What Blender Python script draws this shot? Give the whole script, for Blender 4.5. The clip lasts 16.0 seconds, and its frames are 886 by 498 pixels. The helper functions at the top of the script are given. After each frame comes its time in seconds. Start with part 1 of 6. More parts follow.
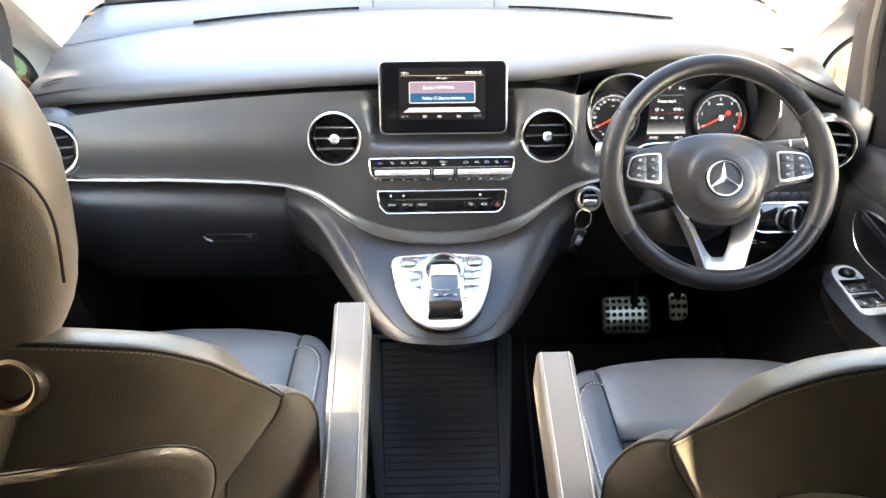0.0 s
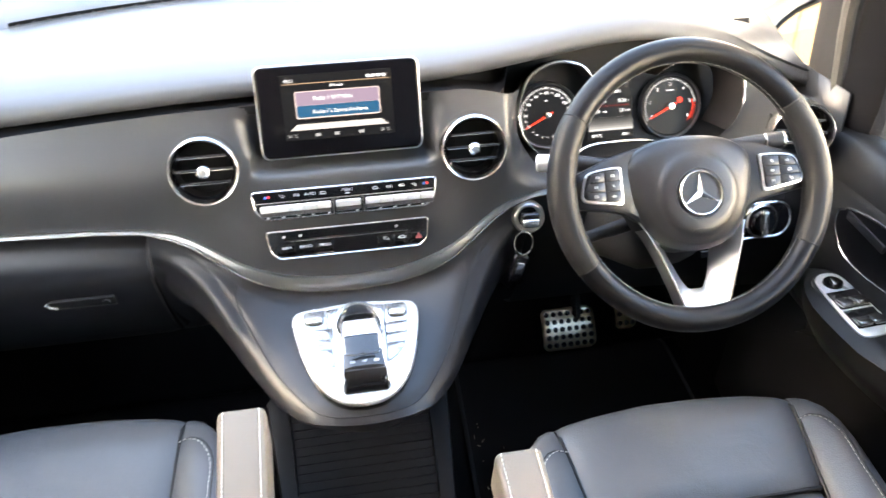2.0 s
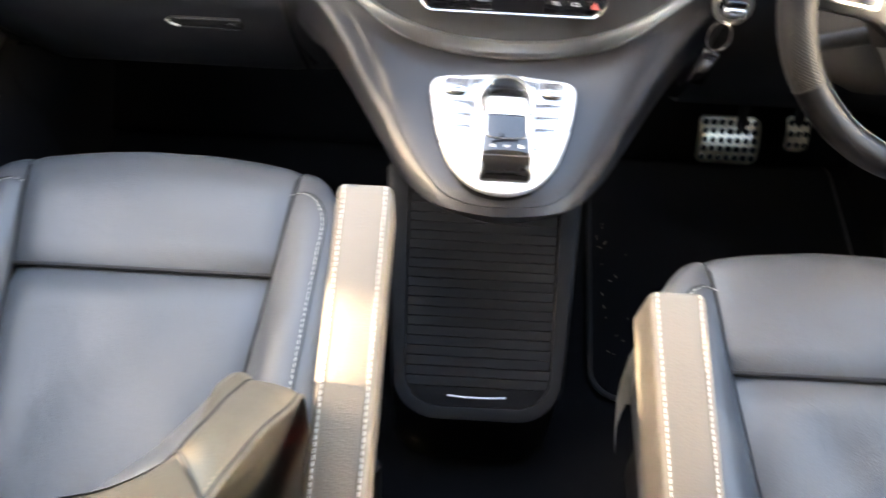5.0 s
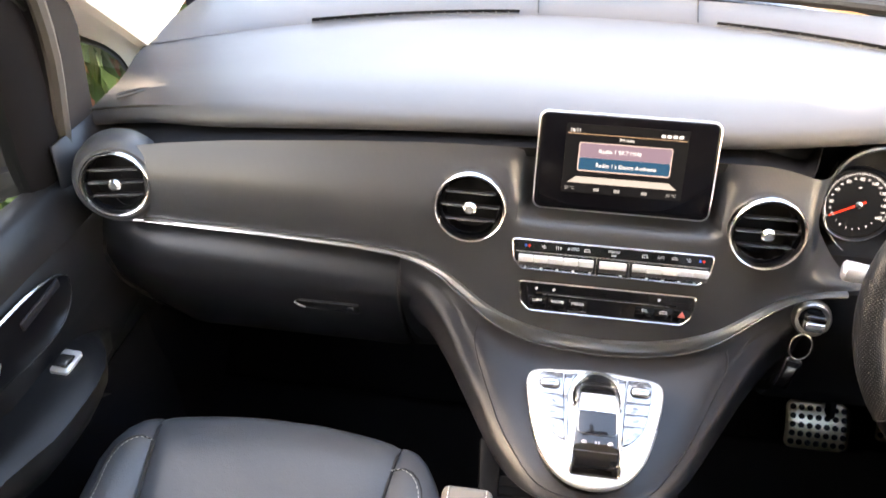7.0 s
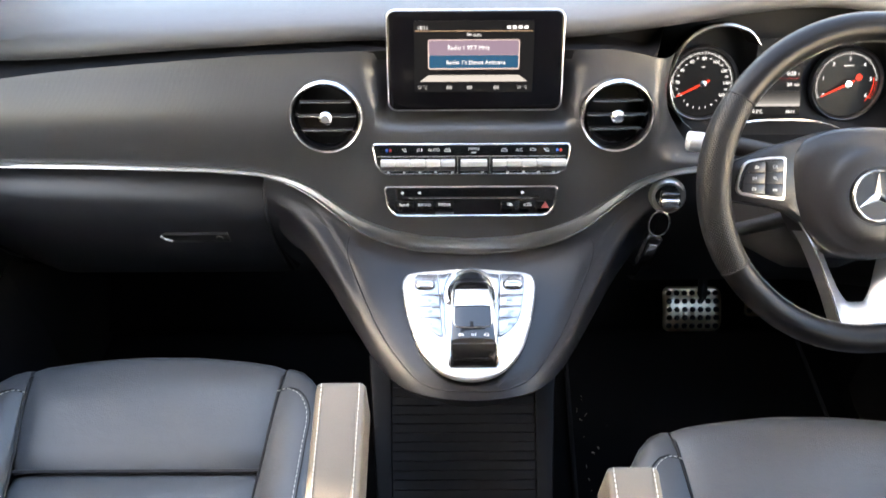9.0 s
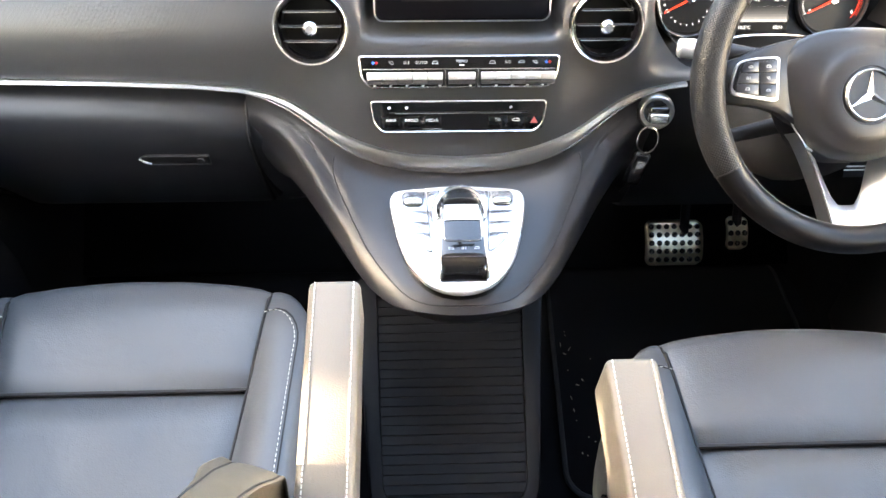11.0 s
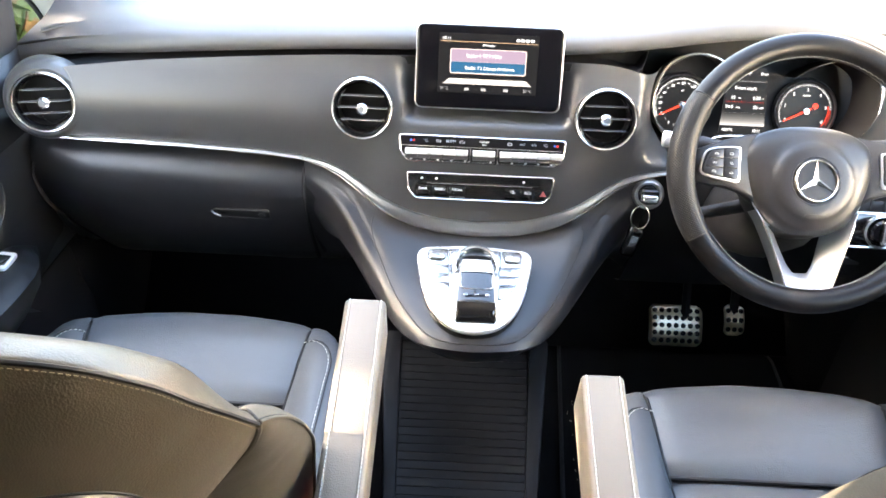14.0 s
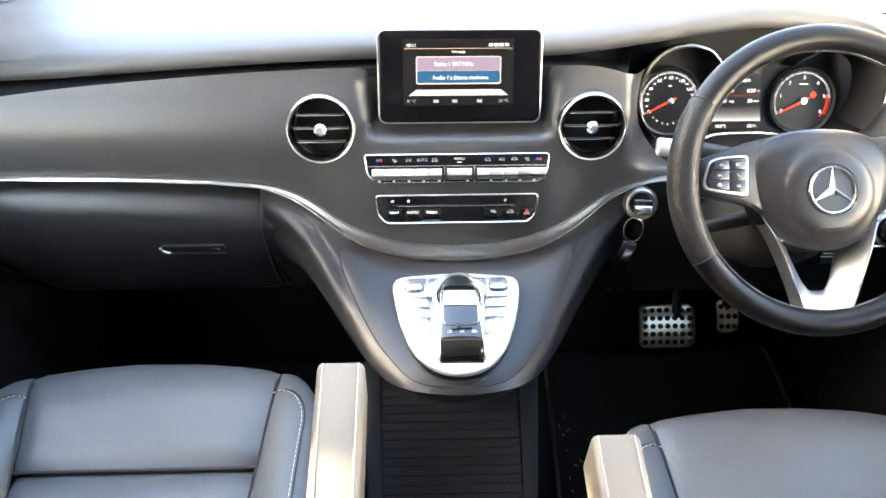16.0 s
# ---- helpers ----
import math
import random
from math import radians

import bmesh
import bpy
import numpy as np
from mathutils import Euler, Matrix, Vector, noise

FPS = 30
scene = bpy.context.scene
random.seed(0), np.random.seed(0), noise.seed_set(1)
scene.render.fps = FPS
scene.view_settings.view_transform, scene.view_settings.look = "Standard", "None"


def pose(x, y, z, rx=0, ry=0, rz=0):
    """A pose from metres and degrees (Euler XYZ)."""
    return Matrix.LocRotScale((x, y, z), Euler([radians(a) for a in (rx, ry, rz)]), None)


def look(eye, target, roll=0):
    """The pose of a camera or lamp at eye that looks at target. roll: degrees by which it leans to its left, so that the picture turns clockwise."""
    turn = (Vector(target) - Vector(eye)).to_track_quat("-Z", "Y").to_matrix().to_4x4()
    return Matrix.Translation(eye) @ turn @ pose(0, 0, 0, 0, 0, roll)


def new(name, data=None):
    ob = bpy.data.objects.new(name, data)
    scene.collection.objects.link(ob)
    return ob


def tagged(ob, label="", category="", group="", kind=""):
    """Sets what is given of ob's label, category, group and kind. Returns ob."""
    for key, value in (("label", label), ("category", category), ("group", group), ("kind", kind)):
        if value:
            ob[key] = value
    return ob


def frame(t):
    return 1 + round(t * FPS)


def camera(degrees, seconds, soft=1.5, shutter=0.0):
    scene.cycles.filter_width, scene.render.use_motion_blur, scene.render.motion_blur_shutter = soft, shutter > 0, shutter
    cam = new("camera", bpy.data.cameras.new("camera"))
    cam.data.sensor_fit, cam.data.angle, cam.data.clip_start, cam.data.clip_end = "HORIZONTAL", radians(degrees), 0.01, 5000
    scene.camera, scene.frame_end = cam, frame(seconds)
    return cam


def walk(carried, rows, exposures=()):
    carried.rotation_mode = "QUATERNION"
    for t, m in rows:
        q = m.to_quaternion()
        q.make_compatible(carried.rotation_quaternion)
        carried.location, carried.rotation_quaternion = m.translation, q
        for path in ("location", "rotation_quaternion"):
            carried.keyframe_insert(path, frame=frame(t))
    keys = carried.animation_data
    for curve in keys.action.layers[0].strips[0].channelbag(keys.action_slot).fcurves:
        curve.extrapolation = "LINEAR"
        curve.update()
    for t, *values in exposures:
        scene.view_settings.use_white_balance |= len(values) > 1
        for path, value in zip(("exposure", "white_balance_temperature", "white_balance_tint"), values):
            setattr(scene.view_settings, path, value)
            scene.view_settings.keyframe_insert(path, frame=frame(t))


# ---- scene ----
from mathutils.bvhtree import BVHTree

cam = camera(56.8, 16.0, shutter=0.35)
PATH = [
    (0, (-0.045, 0.014, 1.284), (0.019, 1.733, 0.264), 0.1),
    (0.5, (-0.039, 0.034, 1.284), (-0.006, 1.753, 0.262), 1.1),
    (1, (-0.022, 0.07, 1.266), (-0.02, 1.793, 0.251), 1.5),
    (1.5, (-0.014, 0.173, 1.24), (0.024, 1.882, 0.202), 0.2),
    (2, (-0.035, 0.31, 1.235), (0.249, 1.962, 0.143), -0.7),
    (2.5, (-0.016, 0.382, 1.245), (0.373, 1.973, 0.097), -2.4),
    (3, (0.04, 0.439, 1.23), (0.526, 1.919, -0.025), -2.4),
    (3.5, (0.074, 0.469, 1.189), (0.606, 1.789, -0.216), -1.0),
    (4, (0.063, 0.462, 1.148), (0.555, 1.68, -0.36), 2.2),
    (4.5, (0.0, 0.461, 1.142), (0.303, 1.691, -0.405), 4.0),
    (5, (-0.066, 0.439, 1.161), (-0.063, 1.732, -0.364), 3.2),
    (5.2, (-0.088, 0.424, 1.177), (-0.167, 1.739, -0.328), 3.3),
    (7.3, (-0.089, 0.427, 1.281), (-0.324, 2.089, 0.194), 1.0),
    (7.5, (-0.065, 0.432, 1.283), (-0.234, 2.11, 0.207), 0.6),
    (8, (-0.028, 0.431, 1.279), (-0.077, 2.114, 0.199), 0.2),
    (8.5, (-0.03, 0.419, 1.253), (-0.032, 2.06, 0.109), 0.4),
    (9, (-0.039, 0.398, 1.23), (-0.034, 1.981, 0.007), -0.2),
    (9.5, (-0.053, 0.378, 1.21), (-0.013, 1.933, -0.048), -0.4),
    (11.8, (-0.071, 0.35, 1.156), (0.008, 1.878, -0.132), 1.0),
    (12, (-0.077, 0.335, 1.16), (-0.005, 1.853, -0.14), 1.1),
    (12.5, (-0.066, 0.293, 1.169), (-0.001, 1.823, -0.118), 2.0),
    (13, (-0.037, 0.213, 1.173), (0.002, 1.816, -0.023), 3.0),
    (13.5, (-0.032, 0.166, 1.193), (-0.035, 1.834, 0.09), 2.7),
    (14, (-0.04, 0.167, 1.205), (-0.058, 1.867, 0.152), 2.4),
    (14.5, (-0.039, 0.175, 1.214), (-0.051, 1.892, 0.188), 1.8),
    (15, (-0.038, 0.205, 1.207), (-0.02, 1.904, 0.152), 0.9),
    (15.5, (-0.043, 0.262, 1.201), (0.002, 1.927, 0.093), 0.6),
    (16, (-0.057, 0.31, 1.209), (0.009, 1.972, 0.099), 0.4),
]
walk(cam, [(t, look(eye, target, roll)) for t, eye, target, roll in PATH], [(0.0, 5.20, 6900, 10), (2.5, 5.10, 6900, 11), (3.5, 5.03, 6800, 12), (5.2, 5.36, 7800, 13), (7.3, 4.73, 7900, 17), (9.0, 4.65, 7100, 12), (9.6, 5.22, 7000, 12), (11.8, 5.40, 7400, 11), (13.0, 5.50, 7100, 11), (14.2, 5.45, 6900, 11), (15.0, 5.23, 7000, 11), (16.0, 5.28, 6900, 9)])

# ---- world, sun, exposure ----
world = bpy.data.worlds.new("world")
scene.world = world
world.use_nodes = True
wn = world.node_tree
sky = wn.nodes.new("ShaderNodeTexSky")
sky.sky_type = "NISHITA"
sky.sun_disc = False
SUN_EL, SUN_AZ = 18.0, 263.0          # degrees; azimuth clockwise from +y
sky.sun_elevation = radians(SUN_EL)
sky.sun_rotation = radians(SUN_AZ)
sky.air_density, sky.dust_density, sky.ozone_density = 0.9, 4.0, 0.8
wn.links.new(sky.outputs[0], wn.nodes["Background"].inputs[0])
wn.nodes["Background"].inputs[1].default_value = 0.15
SCREEN = 0.068                        # screens glow faintly beside daylight
sun = new("sun", bpy.data.lights.new("sun", "SUN"))
sun.data.energy, sun.data.angle, sun.data.color = 2.0, radians(0.6), (1.0, 0.88, 0.72)
a, e = radians(SUN_AZ), radians(SUN_EL)
sun_dir = Vector((math.sin(a) * math.cos(e), math.cos(a) * math.cos(e), math.sin(e)))
sun.matrix_basis = look(sun_dir * 20, (0, 0, 0))


# ---- materials ----
def material(name, color, rough=0.5, metal=0.0, grain=0.0, grain_scale=600.0, vary=0.12, vary_scale=6.0,
             rough_vary=0.06, coat=0.0, kind="noise", spec=0.5):
    m = bpy.data.materials.new(name)
    m.use_nodes = True
    nt = m.node_tree
    b = nt.nodes["Principled BSDF"]
    b.inputs["Roughness"].default_value = rough
    b.inputs["Metallic"].default_value = metal
    b.inputs["Specular IOR Level"].default_value = spec
    if coat:
        b.inputs["Coat Weight"].default_value = coat
        b.inputs["Coat Roughness"].default_value = 0.08
    tc = nt.nodes.new("ShaderNodeTexCoord")
    big = nt.nodes.new("ShaderNodeTexNoise")
    big.inputs["Scale"].default_value = vary_scale
    big.inputs["Detail"].default_value = 5.0
    nt.links.new(tc.outputs["Object"], big.inputs["Vector"])
    mix = nt.nodes.new("ShaderNodeMix")
    mix.data_type = "RGBA"
    mix.inputs["A"].default_value = (*[c * (1 - vary) for c in color], 1)
    mix.inputs["B"].default_value = (*[min(1, c * (1 + vary)) for c in color], 1)
    nt.links.new(big.outputs["Fac"], mix.inputs["Factor"])
    nt.links.new(mix.outputs["Result"], b.inputs["Base Color"])
    mr = nt.nodes.new("ShaderNodeMapRange")
    mr.inputs["To Min"].default_value = max(0.02, rough - rough_vary)
    mr.inputs["To Max"].default_value = min(1.0, rough + rough_vary)
    nt.links.new(big.outputs["Fac"], mr.inputs["Value"])
    nt.links.new(mr.outputs["Result"], b.inputs["Roughness"])
    if grain:
        if kind == "pebble":
            g = nt.nodes.new("ShaderNodeTexVoronoi")
            g.inputs["Scale"].default_value = grain_scale
            out = g.outputs["Distance"]
        else:
            g = nt.nodes.new("ShaderNodeTexNoise")
            g.inputs["Scale"].default_value = grain_scale
            g.inputs["Detail"].default_value = 3.0
            out = g.outputs["Fac"]
        nt.links.new(tc.outputs["Object"], g.inputs["Vector"])
        bp = nt.nodes.new("ShaderNodeBump")
        bp.inputs["Strength"].default_value = grain
        bp.inputs["Distance"].default_value = 0.0006
        nt.links.new(out, bp.inputs["Height"])
        nt.links.new(bp.outputs["Normal"], b.inputs["Normal"])
    return m


def glow(name, color, strength):
    m = bpy.data.materials.new(name)
    m.use_nodes = True
    b = m.node_tree.nodes["Principled BSDF"]
    b.inputs["Base Color"].default_value = (0.005, 0.005, 0.005, 1)
    b.inputs["Roughness"].default_value = 0.3
    b.inputs["Specular IOR Level"].default_value = 0.1
    b.inputs["Emission Color"].default_value = (*color, 1)
    b.inputs["Emission Strength"].default_value = strength * SCREEN
    return m


def ribbed(name, color, rough, scale):
    """Dark trim with fine upright ribs pressed into it."""
    m = material(name, color, rough, vary=0.08)
    nt = m.node_tree
    b = nt.nodes["Principled BSDF"]
    tc = nt.nodes.new("ShaderNodeTexCoord")
    w = nt.nodes.new("ShaderNodeTexWave")
    w.inputs["Scale"].default_value = scale
    nt.links.new(tc.outputs["Object"], w.inputs["Vector"])
    bp = nt.nodes.new("ShaderNodeBump")
    bp.inputs["Strength"].default_value = 0.22
    bp.inputs["Distance"].default_value = 0.0003
    nt.links.new(w.outputs["Fac"], bp.inputs["Height"])
    nt.links.new(bp.outputs["Normal"], b.inputs["Normal"])
    return m


def glass(name, tint=(1, 1, 1)):
    m = bpy.data.materials.new(name)
    m.use_nodes = True
    nt = m.node_tree
    nt.nodes.remove(nt.nodes["Principled BSDF"])
    t, g, mx = (nt.nodes.new(n) for n in ("ShaderNodeBsdfTransparent", "ShaderNodeBsdfGlossy", "ShaderNodeMixShader"))
    lw = nt.nodes.new("ShaderNodeLayerWeight")
    lw.inputs["Blend"].default_value = 0.5
    pw = nt.nodes.new("ShaderNodeMath")
    pw.operation = "POWER"
    pw.inputs[1].default_value = 5.0
    nt.links.new(lw.outputs["Facing"], pw.inputs[0])
    fr = nt.nodes.new("ShaderNodeMath")
    fr.operation = "MULTIPLY_ADD"
    fr.inputs[1].default_value, fr.inputs[2].default_value = 0.9, 0.04
    nt.links.new(pw.outputs[0], fr.inputs[0])
    t.inputs["Color"].default_value = (*tint, 1)
    g.inputs["Roughness"].default_value = 0.02
    nt.links.new(fr.outputs[0], mx.inputs[0])
    nt.links.new(t.outputs[0], mx.inputs[1])
    nt.links.new(g.outputs[0], mx.inputs[2])
    nt.links.new(mx.outputs[0], nt.nodes["Material Output"].inputs[0])
    return m


M_PAD = material("soft_dash_plastic", (0.075, 0.075, 0.078), 0.42, grain=0.35, grain_scale=900, kind="pebble", vary=0.06)
M_TRIM = ribbed("ribbed_dark_trim", (0.043, 0.044, 0.046), 0.33, 210)
M_DARK = material("dark_plastic", (0.016, 0.0165, 0.019), 0.48, grain=0.3, grain_scale=900, kind="pebble", spec=0.35)
M_CONS = material("satin_console_plastic", (0.014, 0.014, 0.0165), 0.36, grain=0.2, grain_scale=1100, kind="pebble", vary=0.06)
M_GLOVE = material("smooth_dark_plastic", (0.0155, 0.016, 0.018), 0.36, grain=0.2, grain_scale=1100, kind="pebble", vary=0.06)
M_SLAT = material("slat_plastic", (0.008, 0.0085, 0.010), 0.45, grain=0.2, grain_scale=1100, kind="pebble", vary=0.06, spec=0.2)
M_BLACK = material("deep_black_plastic", (0.009, 0.009, 0.010), 0.6, spec=0.2)
M_GLOSS = material("piano_black", (0.006, 0.006, 0.007), 0.08, coat=0.6, vary=0.05, rough_vary=0.02)
M_BUTTON = material("dark_button", (0.014, 0.015, 0.018), 0.32, vary=0.05)
M_INSERT = material("satin_black", (0.004, 0.004, 0.005), 0.36, vary=0.05, spec=0.12)
M_SCREEN = material("black_screen_glass", (0.003, 0.003, 0.004), 0.12, vary=0.0, rough_vary=0.01, spec=0.12)
M_CHROME = material("satin_chrome", (0.78, 0.77, 0.75), 0.22, 1.0, vary=0.03)
M_SILVER = material("silver_paint", (0.80, 0.80, 0.80), 0.28, 0.6, vary=0.03)
M_SATIN = material("satin_metal", (0.62, 0.62, 0.63), 0.34, 0.9, vary=0.03)
M_STEEL = material("polished_steel", (0.90, 0.82, 0.66), 0.33, 1.0, grain=0.1, grain_scale=300, vary=0.05)
M_KEYBAR = material("pale_silver_key", (0.78, 0.78, 0.77), 0.3, 0.35, vary=0.02)
M_ALU = material("brushed_aluminium", (0.52, 0.52, 0.50), 0.34, 1.0, grain=0.15, grain_scale=300, vary=0.05)
def leather(name, color, rough, grain, scale, wrinkle):
    """Leather: fine pebbling over broad, soft creases, with worn, shinier areas."""
    m = material(name, color, rough, grain=grain, grain_scale=scale, kind="pebble", vary=0.10, vary_scale=7, rough_vary=0.10)
    nt = m.node_tree
    b = nt.nodes["Principled BSDF"]
    fine = b.inputs["Normal"].links[0].from_node
    tc = nt.nodes.new("ShaderNodeTexCoord")
    n1 = nt.nodes.new("ShaderNodeTexNoise")
    n1.inputs["Scale"].default_value = 13.0
    n1.inputs["Detail"].default_value = 4.0
    n1.inputs["Distortion"].default_value = 0.6
    bp = nt.nodes.new("ShaderNodeBump")
    bp.inputs["Strength"].default_value = wrinkle
    bp.inputs["Distance"].default_value = 0.006
    nt.links.new(tc.outputs["Object"], n1.inputs["Vector"])
    nt.links.new(n1.outputs["Fac"], bp.inputs["Height"])
    nt.links.new(bp.outputs["Normal"], fine.inputs["Normal"])
    return m


M_LEATHER = leather("black_leather", (0.066, 0.070, 0.076), 0.36, 0.3, 520, 0.35)
M_TAUPE = material("taupe_leather", (0.128, 0.108, 0.085), 0.45, grain=0.35, grain_scale=650, kind="pebble", vary=0.12)
M_BACK = leather("seat_back_leather", (0.074, 0.061, 0.043), 0.42, 0.3, 750, 0.13)
M_BROWN = material("brown_plastic", (0.035, 0.025, 0.015), 0.3)
M_KEYS = material("gloss_grey_key", (0.50, 0.50, 0.51), 0.16, 0.8, vary=0.02, rough_vary=0.02)
M_GUN = material("gunmetal_paint", (0.10, 0.10, 0.105), 0.3, 0.7, vary=0.04)
M_THREAD = material("tan_thread", (0.24, 0.20, 0.14), 0.7)
M_STITCH = material("pale_thread", (0.55, 0.53, 0.48), 0.7)
M_SEAM = material("seam_groove", (0.008, 0.008, 0.009), 0.7)
M_RIM = material("wheel_leather", (0.006, 0.006, 0.007), 0.33, grain=0.12, grain_scale=1200, kind="pebble", spec=0.2)
def perforated(name, color, rough):
    """Leather with small round holes in staggered rows, laid out along its surface map."""
    m = material(name, color, rough, vary=0.08, spec=0.25)
    nt = m.node_tree
    b = nt.nodes["Principled BSDF"]
    tc = nt.nodes.new("ShaderNodeTexCoord")
    mp = nt.nodes.new("ShaderNodeMapping")
    mp.inputs["Rotation"].default_value = (0, 0, radians(45))
    vo = nt.nodes.new("ShaderNodeTexVoronoi")
    vo.voronoi_dimensions = "2D"
    vo.inputs["Scale"].default_value = 400.0
    vo.inputs["Randomness"].default_value = 0.0
    hole = nt.nodes.new("ShaderNodeMapRange")
    hole.inputs["From Min"].default_value, hole.inputs["From Max"].default_value = 0.16, 0.34
    nt.links.new(tc.outputs["UV"], mp.inputs["Vector"])
    nt.links.new(mp.outputs["Vector"], vo.inputs["Vector"])
    nt.links.new(vo.outputs["Distance"], hole.inputs["Value"])
    bp = nt.nodes.new("ShaderNodeBump")
    bp.inputs["Strength"].default_value, bp.inputs["Distance"].default_value = 0.8, 0.0008
    nt.links.new(hole.outputs["Result"], bp.inputs["Height"])
    nt.links.new(bp.outputs["Normal"], b.inputs["Normal"])
    mix = nt.nodes.new("ShaderNodeMix")
    mix.data_type = "RGBA"
    mix.inputs["A"].default_value = (0.003, 0.003, 0.003, 1)
    nt.links.new(b.inputs["Base Color"].links[0].from_socket, mix.inputs["B"])
    nt.links.new(hole.outputs["Result"], mix.inputs["Factor"])
    nt.links.new(mix.outputs["Result"], b.inputs["Base Color"])
    return m


M_GRIP = perforated("perforated_wheel_leather", (0.010, 0.010, 0.011), 0.42)
M_HUB = material("satin_wheel_plastic", (0.014, 0.014, 0.016), 0.36, grain=0.12, grain_scale=1200, kind="pebble", vary=0.06, spec=0.4)
M_RIMTHREAD = material("grey_thread", (0.22, 0.22, 0.21), 0.7)
M_PRINT = material("pale_grey_print", (0.45, 0.45, 0.45), 0.5)
M_CARPET = material("black_carpet", (0.007, 0.007, 0.008), 0.95, grain=1.0, grain_scale=500, vary=0.3, vary_scale=40, spec=0.1)
M_RUBBER = material("black_rubber", (0.012, 0.012, 0.012), 0.7)
M_LINER = material("pale_headliner", (0.62, 0.60, 0.57), 0.9, grain=0.3, grain_scale=700)
M_PILLAR = material("pale_pillar_trim", (0.60, 0.58, 0.55), 0.6, grain=0.3, grain_scale=700)
M_WALL = material("cabin_side_trim", (0.05, 0.05, 0.052), 0.6)
M_POST = material("dark_post_trim", (0.026, 0.026, 0.028), 0.75, grain=0.3, grain_scale=700, spec=0.1)
M_FRAME = material("black_door_frame", (0.005, 0.005, 0.006), 0.6, spec=0.08)
M_SEAL = material("grey_door_seal", (0.060, 0.058, 0.055), 0.75)
M_RED = material("red_plastic", (0.6, 0.02, 0.015), 0.4)
M_BLUE = material("blue_print", (0.03, 0.15, 0.6), 0.4)
M_REDDIM = material("dull_red_print", (0.45, 0.10, 0.09), 0.5)
M_DIMLINE = material("grey_print", (0.25, 0.25, 0.25), 0.4)
M_WHITE = material("white_print", (0.75, 0.75, 0.75), 0.5)
M_GLASS = glass("clear_glass", (0.93, 0.95, 0.94))
M_PRIVACY = glass("privacy_glass", (0.09, 0.093, 0.096))
M_DOOR_PANEL = material("door_soft_trim", (0.0085, 0.009, 0.010), 0.38, grain=0.3, grain_scale=700, kind="pebble", spec=0.25)
M_WOOD = material("fence_wood", (0.42, 0.23, 0.11), 0.8, grain=0.6, grain_scale=60, vary=0.3, vary_scale=3)
M_GRASS = material("grass", (0.07, 0.12, 0.03), 0.9, vary=0.5, vary_scale=8)
M_LEAF = material("leaves", (0.075, 0.12, 0.03), 0.6, vary=0.6, vary_scale=5)
nt = M_LEAF.node_tree
geo, cut, tint = (nt.nodes.new(n) for n in ("ShaderNodeNewGeometry", "ShaderNodeMapRange", "ShaderNodeMix"))
cut.inputs["From Min"].default_value, cut.inputs["From Max"].default_value = 0.72, 0.95
tint.data_type = "RGBA"
tint.inputs["B"].default_value = (0.20, 0.06, 0.025, 1)
leaf = nt.nodes["Principled BSDF"].inputs["Base Color"]
nt.links.new(geo.outputs["Random Per Island"], cut.inputs["Value"])
nt.links.new(cut.outputs["Result"], tint.inputs["Factor"])
nt.links.new(leaf.links[0].from_socket, tint.inputs["A"])
nt.links.new(tint.outputs["Result"], leaf)
M_PAVE = material("pale_paving", (0.55, 0.54, 0.52), 0.85, vary=0.1)
M_RENDER = material("white_render", (0.74, 0.73, 0.71), 0.9, grain=0.6, grain_scale=90, vary=0.06, vary_scale=2)
M_BODY = material("car_paint", (0.05, 0.06, 0.075), 0.2, 0.3, coat=0.8)


# ---- builders ----
def root(name, label, category, group="", kind="", loc=(0, 0, 0)):
    ob = new(name)
    ob.location = loc
    return tagged(ob, label, category, group, kind)


def part(name, bm, mat, parent=None, label="", smooth=True):
    me = bpy.data.meshes.new(name)
    bmesh.ops.recalc_face_normals(bm, faces=bm.faces)
    bm.to_mesh(me)
    bm.free()
    me.materials.append(mat)
    if smooth:
        for p in me.polygons:
            p.use_smooth = True
        try:
            me.set_sharp_from_angle(angle=radians(38))
        except AttributeError:
            pass
    ob = new(name, me)
    if parent is not None:
        ob.parent = parent
        up = parent
        loc = Vector()
        while up is not None:
            loc += up.location
            up = up.parent
        me.transform(Matrix.Translation(-loc))
    if label:
        tagged(ob, label)
    return ob


def share(name, ob, parent, m):
    """Another object on ob's mesh."""
    o = new(name, ob.data)
    o.parent = parent
    o.matrix_basis = m
    return o


def spline(pts, n, closed=False):
    """n points along a Catmull-Rom curve through pts, evenly by length."""
    P = [Vector(p) for p in pts]
    k = len(P)
    out = []
    seg = k if closed else k - 1
    for i in range(seg):
        a, b, c, d = (P[(i + j - 1) % k] if closed else P[min(max(i + j - 1, 0), k - 1)] for j in range(4))
        for s in range(12):
            t = s / 12
            out.append(0.5 * ((2 * b) + (c - a) * t + (2 * a - 5 * b + 4 * c - d) * t * t + (3 * b - a - 3 * c + d) * t ** 3))
    if not closed:
        out.append(P[-1])
    else:
        out.append(out[0].copy())
    L = [0.0]
    for u, v in zip(out, out[1:]):
        L.append(L[-1] + (v - u).length)
    res = []
    j = 0
    m = n if closed else n - 1
    for i in range(n):
        want = L[-1] * i / m
        while j < len(L) - 2 and L[j + 1] < want:
            j += 1
        f = (want - L[j]) / max(1e-9, L[j + 1] - L[j])
        res.append(out[j].lerp(out[j + 1], f))
    return res


